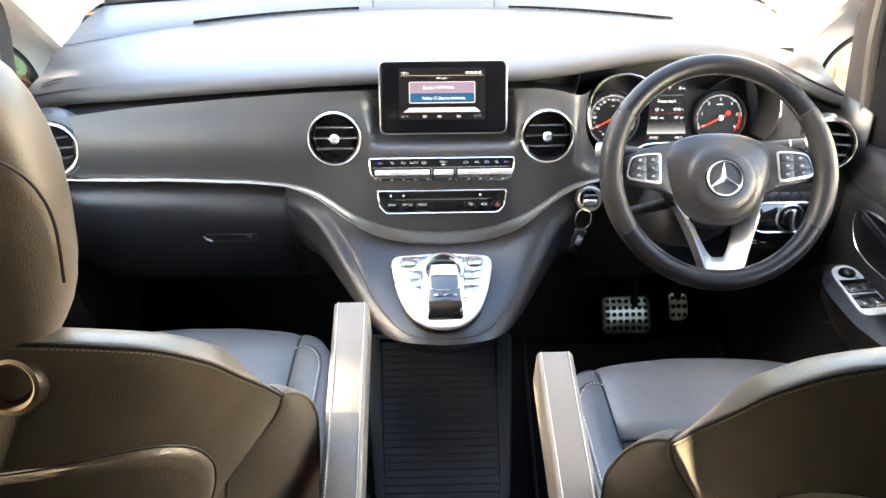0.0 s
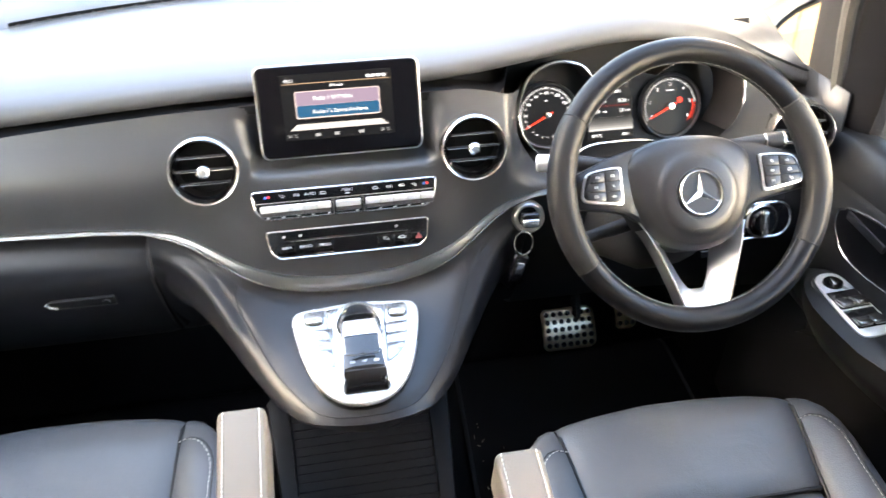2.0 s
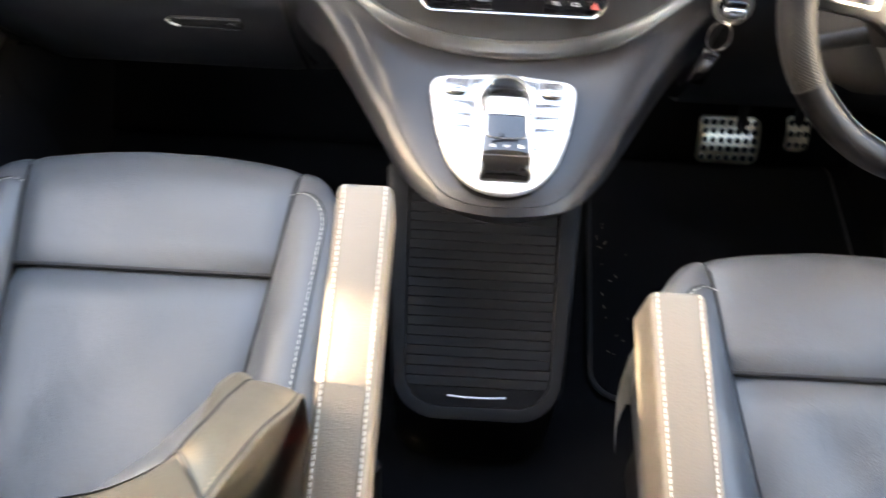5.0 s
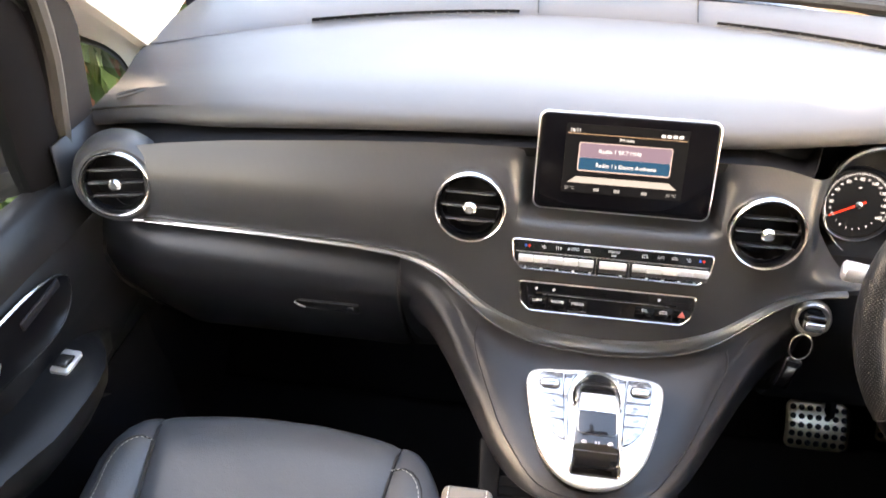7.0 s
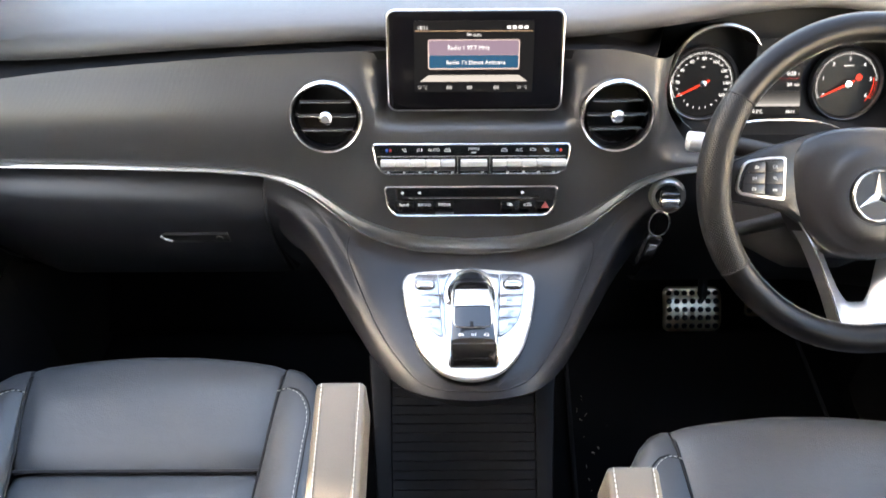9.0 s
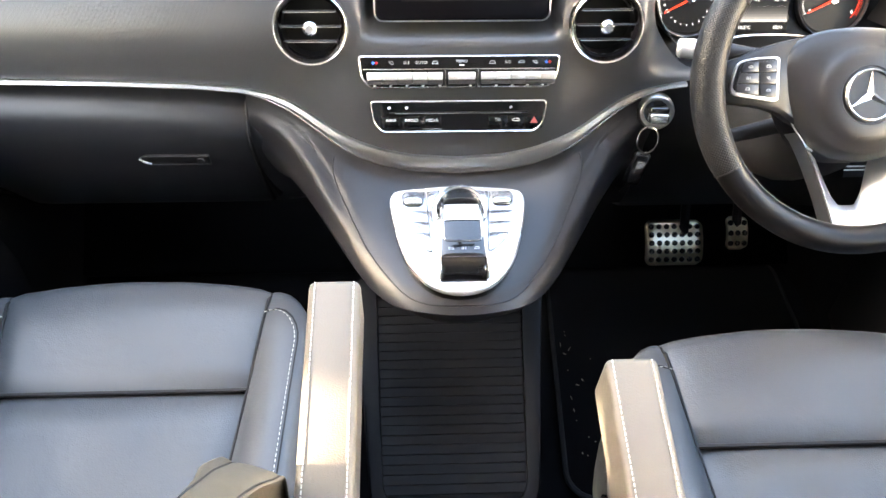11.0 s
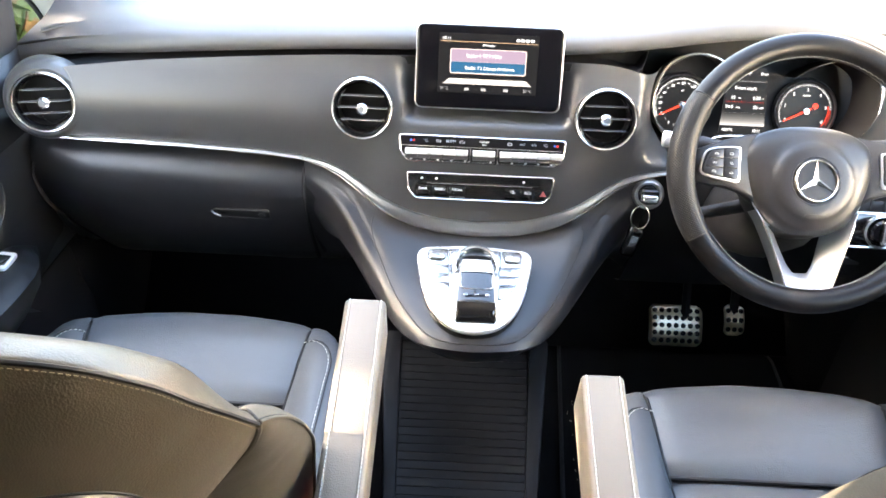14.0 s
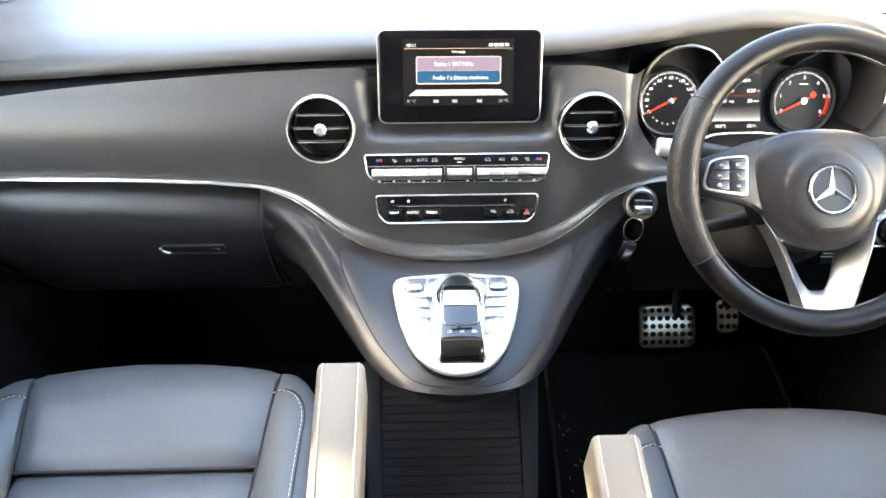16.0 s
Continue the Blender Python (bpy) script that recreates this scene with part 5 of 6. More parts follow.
# ---- seats ----
def seat(cx, dy, inner, name_label, arm):
    """Front seat; inner is +1 where the armrest is on the +x side."""
    rt = root("front_seat", name_label, "seat", "front seats")
    X = lambda x: cx + x
    SEAM_Y = 1.034
    Y_FRONT = 1.167 if cx < 0 else 1.156

    def cush(y):
        """Height of the cushion."""
        return 0.402 + 0.20 * (y - 1.02) + 0.010 * math.exp(-((y - 1.13) / 0.06) ** 2)

    def half_w(y):
        return lerp_table(((0.60, 0.115), (0.80, 0.130), (1.016, 0.152), (1.152, 0.167), (1.2, 0.17)), y)

    ROLL = ((0.010, -0.006), (0.017, -0.018), (0.019, -0.035), (0.014, -0.075), (-0.01, -0.13))
    rnd = random.Random(int(cx * 1000))

    # centre panels with crowned surface; the front one rolls over the edge
    us = [float(v) for v in np.linspace(-1, 1, 25)]
    rows = []
    for f in np.linspace(0, 1, 12):
        row = []
        for u in us:
            yf = Y_FRONT + 0.020 * (1 - u * u)
            y = SEAM_Y + (yf - SEAM_Y) * f
            crown = 0.007 * (1 - u ** 6) * (1 - f ** 6) - 0.006
            sink = -0.010 * math.exp(-(f / 0.05) ** 2) - 0.004 * math.exp(-((1 - abs(u)) / 0.05) ** 2)
            wave = 0.0007 * math.sin(11 * u + 7 * f) * math.sin(5 * f + 3 * u + cx)
            row.append(Vector((X(u * half_w(y)), y + dy, cush(y) + crown + sink + wave)))
        rows.append(row)
    for dyy, dz in ROLL:
        rows.append([Vector((p.x, p.y + dyy, p.z + dz)) for p in rows[11]])
    part("cushion_front", grid(rows), M_LEATHER, rt)
    rows = []
    for f in np.linspace(0, 1, 20):
        y = 0.56 + (SEAM_Y - 0.56) * f
        row = []
        for u in us:
            crown = 0.010 * (1 - u ** 6) * (1 - f ** 14) - 0.010 * math.sin(math.pi * f) * (1 - u * u) - 0.007
            sink = -0.010 * math.exp(-((1 - f) / 0.018) ** 2) - 0.004 * math.exp(-((1 - abs(u)) / 0.05) ** 2)
            crease = -0.0016 * math.exp(-((u - 0.30 - 0.5 * (f - 0.8)) / 0.05) ** 2) * math.exp(-((f - 0.86) / 0.10) ** 2)
            crease -= 0.0013 * math.exp(-((u + 0.35 + 0.9 * (f - 0.8)) / 0.04) ** 2) * math.exp(-((f - 0.80) / 0.10) ** 2)
            wave = 0.0010 * math.sin(9 * f + 5 * u) + 0.0008 * math.sin(17 * f - 6 * u + cx)
            if cx > 0:
                for du, df, ru, rf, dep in ((-0.25, 0.80, 0.30, 0.07, -0.0060), (0.30, 0.86, 0.22, 0.045, -0.0050), (0.05, 0.76, 0.32, 0.045, 0.0055), (0.45, 0.70, 0.25, 0.05, -0.0060), (-0.5, 0.68, 0.25, 0.06, 0.0045), (-0.05, 0.60, 0.40, 0.06, -0.0050), (0.40, 0.58, 0.20, 0.05, 0.0050)):
                    wave += dep * math.exp(-((u - du) / ru) ** 2 - ((f - df) / rf) ** 2)
            row.append(Vector((X(u * half_w(y)), y + dy, cush(y) + crown + sink + crease + wave)))
        rows.append(row)
    part("cushion_rear", grid(rows), M_LEATHER, rt, "slightly creased seat centre")
    part("seam", tube([Vector((X(u * half_w(SEAM_Y) * 1.0), SEAM_Y + dy - 0.0015, cush(SEAM_Y) - 0.0105)) for u in us], 0.0030, 6), M_SEAM, rt)
    # side bolsters: columns from the centre panel outwards, each rolling over the front edge
    COLS = ((0.0, -0.008), (0.04, 0.0), (0.16, 0.45), (0.36, 0.90), (0.55, 1.0), (0.74, 0.90), (0.90, 0.45), (0.98, -0.15))

    def bol_h(y):
        return lerp_table(((0.5, 0.055), (0.8, 0.038), (1.0, 0.020), (1.1, 0.010), (1.17, 0.004)), y)

    def bolster_point(c, k, f):
        yf = Y_FRONT - 0.085 * c ** 2.2
        y = 0.56 + (yf - 0.56) * f
        iw = half_w(y)
        sag = 0.0022 * math.sin(26 * c + 60 * (y - 0.56)) * math.exp(-((f - 0.52) / 0.16) ** 2) * (1 - (2 * c - 1) ** 2) if cx > 0 else 0.0
        z = sag + cush(y) + (k if k < 0 and c == 0 else k * bol_h(y)) + 0.002 * (c > 0) - 0.020 * max(0.0, c - 0.6) ** 1.2 - 0.011 * f ** 10
        return (iw + c * (0.237 - iw), y + dy, z)

    for s in (-1, 1):
        cols = []
        for c, k in COLS:
            col = [bolster_point(c, k, float(f)) for f in np.linspace(0, 1, 16)]
            e = col[-1]
            col += [(e[0] + c * 0.4 * d[0], e[1] + d[0] * (1 - 0.5 * c), e[2] + d[1]) for d in ROLL]
            cols.append(col)
        for dx, dz in ((0.004, -0.03), (0.003, -0.08), (-0.01, -0.16)):
            cols.append([(p[0] + dx, p[1], p[2] + dz) for p in cols[len(COLS) - 1]])
        part("bolster", grid([[Vector((X(s * p[0]), p[1], p[2])) for p in col] for col in cols]), M_LEATHER, rt)
        part("seam", tube([Vector((X(s * half_w(y)), y + dy, cush(y) - 0.0065)) for y in (0.6, 0.7, 0.8, 0.9, 1.0, 1.06, 1.11, Y_FRONT - 0.012)] + [Vector((X(s * half_w(Y_FRONT)), Y_FRONT + 0.003 + dy, cush(Y_FRONT) - 0.016))], 0.0022, 5), M_SEAM, rt)
        P = [bolster_point(0.66, 0.95, f) for f in (0.15, 0.3, 0.45, 0.6, 0.75, 0.86, 0.93)] + [bolster_point(0.52, 1.0, 0.952), bolster_point(0.28, 0.75, 0.952), bolster_point(0.05, 0.1, 0.944)]
        P = spline([Vector((X(s * p[0]), p[1], p[2])) for p in P], 40)
        stitches([p + Vector((-s * 0.004, -0.002, 0)) for p in P], M_STITCH, rt, 76, 0.0040, 0.0005, (0, 0, 0.0004))
        part("piping", tube(P, 0.0010, 5), M_SEAM, rt)
    # seat base
    part("base", box((0.40, 0.46, 0.26), pose(X(0), 0.86 + dy, 0.17), 0.03, 3), M_BLACK, rt)

    # backrest: a leaning back with forward wings; its lines run from the middle outwards
    ox, oy, oz, tip, grow = (0.0, 0.0, 0.0, 0.0, 0.0) if cx < 0 else (-0.006, -0.064, -0.014, 0.018, 0.172)

    def at(q, sd):
        return Vector((cx + sd * (q[0] + ox * smoothstep(0, 0.2, q[0])), q[1] + oy + tip * (q[2] - 0.75), q[2] + oz + grow * (q[2] - 0.75)))

    def mirrored(half_pts, n):
        """A curve over the whole width from its half, middle first."""
        h = spline(half_pts, n)
        return [at(p, -1) for p in reversed(h[1:])] + [at(p, 1) for p in h]

    RSEAM = [(0, 0.466, 0.9500), (0.06, 0.467, 0.9485), (0.11, 0.470, 0.945), (0.145, 0.476, 0.938), (0.176, 0.486, 0.927), (0.193, 0.495, 0.916), (0.207, 0.505, 0.902), (0.214, 0.512, 0.893), (0.221, 0.520, 0.881), (0.228, 0.530, 0.866), (0.235, 0.543, 0.849), (0.2415, 0.558, 0.830), (0.246, 0.575, 0.809), (0.248, 0.589, 0.793)]
    GSEAM = [(0.248, 0.589, 0.793), (0.2465, 0.593, 0.785), (0.243, 0.597, 0.773), (0.236, 0.600, 0.758), (0.224, 0.603, 0.740), (0.209, 0.605, 0.718), (0.191, 0.608, 0.694), (0.177, 0.612, 0.66), (0.170, 0.62, 0.60), (0.168, 0.65, 0.45)]
    WREAR = [(0.248, 0.589, 0.793), (0.2495, 0.604, 0.782), (0.2515, 0.622, 0.767), (0.2535, 0.648, 0.743), (0.2550, 0.672, 0.717), (0.2560, 0.690, 0.695), (0.2555, 0.709, 0.670), (0.2540, 0.727, 0.647), (0.2510, 0.749, 0.616), (0.247, 0.763, 0.57), (0.243, 0.769, 0.50), (0.237, 0.770, 0.42)]
    WFRONT = [(0.2205, 0.627, 0.767), (0.2230, 0.640, 0.760), (0.2240, 0.655, 0.746), (0.2235, 0.673, 0.728), (0.2220, 0.690, 0.710), (0.2205, 0.707, 0.690), (0.2195, 0.722, 0.672), (0.2180, 0.741, 0.648), (0.216, 0.759, 0.612), (0.213, 0.770, 0.57), (0.208, 0.776, 0.50), (0.200, 0.778, 0.42)]
    NH = 44

    def rear_y(a, z):
        """The bulging rear of the back."""
        yc = lerp_table(((0.45, 0.52), (0.6, 0.475), (0.7, 0.450), (0.80, 0.438), (0.85, 0.438), (0.90, 0.446), (0.93, 0.455), (0.955, 0.466)), z)
        return yc + 0.125 * (abs(a) / 0.25) ** 2.6

    # top band, from the rear seam forwards
    R = spline(RSEAM, NH)
    CUT = [Vector((-0.0275, 0.038, -0.026)) * smoothstep(0.62, 1.0, i / (NH - 1)) + Vector((-0.003, 0.040, -0.016)) * (1 - smoothstep(0.62, 1.0, i / (NH - 1))) for i in range(NH)]
    band = []
    for f, lift in ((0.0, -0.0012), (0.03, 0.0004), (0.10, 0.0014), (0.25, 0.0027), (0.45, 0.0034), (0.65, 0.0031), (0.82, 0.0020), (0.94, 0.0006), (1.0, -0.0012)):
        half_pts = [p + c * f + Vector((0, 0.2, 1.0)) * lift for p, c in zip(R, CUT)]
        band.append([at(p, -1) for p in reversed(half_pts[1:])] + [at(p, 1) for p in half_pts])
    bk = part("backrest", grid(band), M_BACK, rt, "leather backrest with stitched seams")
    # rear shell
    rim = [(p.x, p.y, p.z) for p in spline(GSEAM, 30)][::-1] + [(p.x, p.y, p.z) for p in reversed(R)][1:]
    rim = [Vector(p) for p in rim]
    ring = [at(p, 1) for p in rim] + [at(p, -1) for p in reversed(rim[:-1])]
    flat = [(p, 1) for p in rim] + [(p, -1) for p in reversed(rim[:-1])]
    shell = []
    for k, wgt in ((1.0, 1.0), (0.985, 0.97), (0.95, 0.82), (0.90, 0.60), (0.82, 0.34), (0.70, 0.12), (0.55, 0.03), (0.35, 0.0), (0.15, 0.0), (0.02, 0.0)):
        row = []
        for p, sd in flat:
            a2, z2 = p.x * k, 0.64 + (p.z - 0.64) * k
            y2 = rear_y(a2, z2) + (p.y - rear_y(p.x, p.z)) * wgt - (0.0015 if 0.9 < k < 1 else 0)
            row.append(at((a2, y2, z2), sd))
        shell.append(row)
    part("back_shell", grid(shell), M_BACK, bk, "brown leather rear of the backrest")

    def on_shell(a, z, off):
        """A place on the rear of the back."""
        r = math.hypot(a, z - 0.64)
        ang = math.atan2(z - 0.64, abs(a))
        best = min(rim, key=lambda p: abs(math.atan2(p.z - 0.64, p.x) - ang))
        k = r / math.hypot(best.x, best.z - 0.64)
        w = float(np.interp(k, (0, 0.55, 0.70, 0.82, 0.90, 0.95, 1.0), (0, 0.03, 0.12, 0.34, 0.60, 0.82, 1.0)))
        y = rear_y(abs(a), z) + (best.y - rear_y(best.x, best.z)) * w - off
        return at((abs(a), y, z), 1 if a >= 0 else -1)

    part("seam", tube(mirrored([p + Vector((0, -0.0010, -0.0008)) for p in R], 60), 0.0016, 6), M_SEAM, bk)
    stitches([p + Vector((0, -0.0030, -0.0032)) for p in mirrored(R, 60)], M_THREAD, bk, 190, 0.0025, 0.00042, (0, -0.0004, 0.0003))
    WR, WF, GS = spline(WREAR, 40), spline(WFRONT, 40), spline(GSEAM, 40)
    lip_k = lambda i: 0.08 + 0.92 * smoothstep(0, 12, i)
    for sd in (-1, 1):
        # wing top between its two seams, then its front lip
        rows = [[at(p.lerp(q, f) + Vector((0, 0.45, 0.9)) * lift, sd) for p, q in zip(WF, WR)] for f, lift in ((0.0, -0.001), (0.05, 0.0012), (0.2, 0.0034), (0.5, 0.0050), (0.8, 0.0040), (0.95, 0.0014), (1.0, -0.001))]
        part("wing", grid(rows), M_BACK, bk, "stitched leather side wing")
        rows = [[at(p + Vector(d) * lip_k(i), sd) for i, p in enumerate(WF)] for d in ((0, 0, -0.001), (-0.003, 0.003, 0.001), (-0.008, 0.008, -0.002), (-0.014, 0.012, -0.010), (-0.018, 0.014, -0.022))]
        part("wing_lip", grid(rows), M_BACK, bk)
        # side gusset
        rows = []
        for f in (0.0, 0.06, 0.2, 0.4, 0.6, 0.8, 0.94, 1.0):
            rows.append([at(p.lerp(q, f) + Vector((0.014, -0.006, 0.0)) * math.sin(math.pi * f) * min(1.0, 3 * i / 39), sd) for i, (p, q) in enumerate(zip(GS, WR))])
        part("side_gusset", grid(rows), M_BACK, bk, "plain leather side gusset")
        part("piping", tube([at(p + Vector((0, -0.0006, 0)), sd) for p in GS], 0.0030, 8), M_BACK, bk)
        part("piping", tube([at(p + Vector((0.0006, -0.0006, 0.0002)), sd) for p in WR], 0.0019, 6), M_BACK, bk)
        part("seam", tube([at(p.lerp(q, 0.95) + Vector((0, 0, 0.0008)), sd) for p, q in zip(WF, WR)][:26], 0.0010, 5), M_SEAM, bk)
        stitches([at(p.lerp(q, 0.90) + Vector((0, 0, 0.0020)), sd) for p, q in zip(WF, WR)][:26], M_THREAD, bk, 54, 0.0024, 0.0004, (0, 0, 0.0003))
        part("seam", tube([at(p + Vector((0, 0, 0.0003)), sd) for p in WF], 0.0011, 5), M_SEAM, bk)
        CS = [Vector(WFRONT[0]).lerp(Vector(RSEAM[-1]), f) + Vector((0, 0.2, 1.0)) * l2 for f, l2 in ((0.0, -0.0002), (0.15, 0.0026), (0.4, 0.0050), (0.6, 0.0050), (0.85, 0.0026), (1.0, -0.0002))]
        part("seam", tube([at(p, sd) for p in spline(CS, 16)], 0.0012, 5), M_SEAM, bk)
    # dark leather front, from the band and the wing lips inwards
    edge = [p + Vector((-0.018, 0.014, -0.022)) * lip_k(i) for i, p in reversed(list(enumerate(WF)))] + [p + c + Vector((0, 0.002, -0.003)) for p, c in reversed(list(zip(R, CUT)))]
    flat = [(p, 1) for p in edge] + [(p, -1) for p in reversed(edge[:-1])]
    rows = []
    for k in (1.0, 0.96, 0.85, 0.65, 0.4, 0.15, 0.01):
        row = []
        for p, sd in flat:
            a2, z2 = p.x * k, 0.60 + (p.z - 0.60) * k
            y2 = lerp_table(((0.40, 0.70), (0.60, 0.645), (0.74, 0.592), (0.85, 0.545), (0.945, 0.508)), z2)
            row.append(at((a2, p.y + (y2 - p.y) * (1 - k ** 3), z2), sd))
        rows.append(row)
    part("back_cushion", grid(rows), M_LEATHER, bk, "dark leather front of the backrest")
    # map pocket on the rear
    pk = [(0.0, 0.850), (0.10, 0.849), (0.145, 0.845), (0.170, 0.837), (0.186, 0.824), (0.196, 0.806), (0.200, 0.785), (0.196, 0.755), (0.183, 0.715), (0.166, 0.67), (0.155, 0.63)]
    pk = [(p.x, p.z) for p in spline([(x, 0, z) for x, z in pk], 40)]
    PK = [(-x, z) for x, z in reversed(pk[1:])] + pk
    rows = [[on_shell(x * k, 0.64 + (z - 0.64) * k, off) for x, z in PK] for k, off in ((1.0, 0.0), (0.996, 0.005), (0.985, 0.0072), (0.95, 0.0075), (0.8, 0.008), (0.5, 0.008), (0.2, 0.008))]
    part("map_pocket", grid(rows), M_BACK, bk, "leather map pocket with a rolled edge")
    # shadow line round the pocket, put in as a thin dark tube
    part("pocket_shadow", tube([on_shell(x * 1.004, 0.64 + (z - 0.64) * 1.004, 0.0004) for x, z in PK], 0.0010, 6), M_SEAM, bk)
    km = facing(on_shell(0.096, 0.918, 0.0), (0, -1, 0.45))
    knob = part("release_knob", lathe([(0.0125, -0.004), (0.0140, 0.004), (0.0165, 0.0075), (0.0195, 0.0068), (0.0212, 0.002), (0.0215, -0.006)], km, 36), M_BROWN, bk, "round brown plastic release knob")
    part("knob_dish", lathe([(0.0, -0.003), (0.008, -0.0028), (0.0128, -0.001), (0.0142, 0.003)], km, 30), M_BLACK, knob)
    # headrest
    oz += grow * 0.20
    hx, hy, hz = cx, 0.503 + oy, 1.026 + oz
    rows = []
    for th in np.linspace(-90, 90, 17):
        c, sn = math.cos(radians(th)), math.sin(radians(th))
        zz = hz + 0.122 * (abs(sn) ** 0.8) * (1 if sn > 0 else -1)
        k = max(0.02, c) ** 0.38
        rows.append([Vector((hx + (0.1410 if sn > 0 else 0.1395 - 0.012 * abs(sn)) * k * math.copysign(abs(math.cos(a)) ** 0.6, math.cos(a)), hy + 0.052 * k * math.copysign(abs(math.sin(a)) ** 0.7, math.sin(a)), zz)) for a in (2 * math.pi * i / 36 for i in range(36))])
    hr = part("headrest", grid(rows, close_u=True), M_BACK, rt, "padded leather headrest")
    for sd in (-1, 1):
        P = [Vector((hx + sd * a, hy + d, z + oz)) for a, d, z in ((0.0, -0.048, 1.093), (0.08, -0.0480, 1.0925), (0.118, -0.0470, 1.090), (0.134, -0.0400, 1.078), (0.1402, -0.030, 1.058), (0.1412, -0.022, 1.030), (0.136, -0.020, 0.985))]
        part("seam", tube(spline(P, 30), 0.0012, 5), M_SEAM, hr)
        part("headrest_post", tube([(hx + sd * 0.07, hy - 0.005, 0.945 + oz), (hx + sd * 0.07, hy - 0.005, 1.0 + oz)], 0.007, 8), M_CHROME, rt)
        part("post_collar", lathe([(0.008, 0.010), (0.016, 0.010), (0.020, 0.004), (0.021, -0.006)], pose(hx + sd * 0.07, hy - 0.005, 0.963 + oz), 24), M_DARK, rt)
    # armrest
    ax, ay, az, alen, slope = arm
    am = Matrix.Translation((ax, ay, az)) @ Euler((radians(slope), 0, 0)).to_matrix().to_4x4()
    ar = part("armrest", box((0.048, alen, 0.065), am @ pose(0, -alen / 2, -0.0325), 0.007, 3), M_TAUPE, rt, "taupe leather armrest folded down with pale stitching")
    for s in (-1, 1):
        stitches([am @ Vector((s * 0.0178, y, 0.0)) for y in (-0.004, -alen * 0.5, -alen * 0.98)], M_STITCH, ar, int(alen / 0.0050), 0.0033, 0.00065, (0, 0, 0.0003))
        part("piping", tube([am @ Vector((s * 0.0168, y, 0.0)) for y in (-0.004, -alen)], 0.0008, 5), M_TAUPE, ar)
    if inner > 0:
        part("buckle", box((0.010, 0.026, 0.050), pose(-0.1235, 0.765, 0.478, 20), 0.003), M_RED, rt, "red seat belt buckle")
        part("buckle_stalk", tube([(-0.119, 0.77, 0.46), (-0.125, 0.80, 0.30)], 0.008, 8), M_BLACK, rt)
    return rt


seat(-0.417, 0.0, 1, "black leather front passenger seat with armrest lowered", (-0.1340, 0.934, 0.660, 0.40, 14.5))
seat(0.412, -0.100, -1, "black leather driver's seat with armrest lowered", (0.1325, 0.862, 0.625, 0.40, 14.5))

# ---- instrument cluster ----
DIAL = glow("dial_face", (0.03, 0.03, 0.032), 0.3)
NEEDLE = glow("needle", (1.0, 0.06, 0.03), 1.0)
bm = grid([[(x, y, z) for x in np.linspace(0.235, 0.655, 9)] for y, z in ((1.475, 0.835), (1.45, 0.75), (1.425, 0.68), (1.40, 0.655), (1.33, 0.652))])
clu = part("dial_housing", bm, M_BLACK, dash, "instrument cluster with two dials and a small screen")
gn = (0, -1, 0.33)


def gauge(c, name, numbers, small):
    m = facing(c, gn)
    gdl = part(name, lathe([(0.0, 0.0), (0.0445, 0.0), (0.046, 0.002)], m, 40), DIAL, clu, "round dial with a red needle")
    part("dial_ring", lathe([(0.0465, 0.001), (0.0478, 0.0042), (0.0492, 0.0048), (0.0505, 0.003), (0.0512, -0.004)], m, 48), M_GUN, gdl)
    N = len(numbers)
    for i, w in enumerate(numbers):
        an = radians(207 - 236 * i / (N - 1))
        writing("number", w, 0.0072 if N < 9 else 0.0062, m @ pose(0.0335 * math.cos(an), 0.0335 * math.sin(an), 0.001), T_W, gdl)
        if small and i < N - 1:
            an -= radians(118 / (N - 1))
            writing("number", str(20 * i + 10), 0.0036, m @ pose(0.0345 * math.cos(an), 0.0345 * math.sin(an), 0.001), T_W, gdl)
    bmt, bmr = bmesh.new(), bmesh.new()
    for i in range(10 * (N - 1) + 1):
        an = radians(207 - 236 * i / (10 * (N - 1)))
        red = not small and i > 8.6 * (N - 1)
        box((0.0040 if i % 10 == 0 else 0.0024, 0.0006, 0.0004), m @ pose(0.0410 * math.cos(an), 0.0410 * math.sin(an), 0.0008, 0, 0, math.degrees(an)), bm=bmr if red else bmt)
    part("scale_marks", bmt, T_W, gdl)
    if not small:
        part("red_marks", bmr, NEEDLE, gdl)
        for k in range(9):
            an = radians(11 - 48 * k / 8)
            part("red_band", box((0.0011, 0.0036, 0.0004), m @ pose(0.0375 * math.cos(an), 0.0375 * math.sin(an), 0.0008, 0, 0, math.degrees(an))), NEEDLE, gdl)
    an = radians(207)
    part("needle", tube([m @ Vector((-0.010 * math.cos(an), -0.010 * math.sin(an), 0.0055)), m @ Vector((0, 0, 0.0055)), m @ Vector((0.038 * math.cos(an), 0.038 * math.sin(an), 0.004))], [0.0016, 0.0019, 0.0010], 6), NEEDLE, gdl)
    part("needle_hub", lathe([(0.0, 0.008), (0.0050, 0.0075), (0.0062, 0.002)], m, 20), M_CHROME, gdl)
    return gdl, m


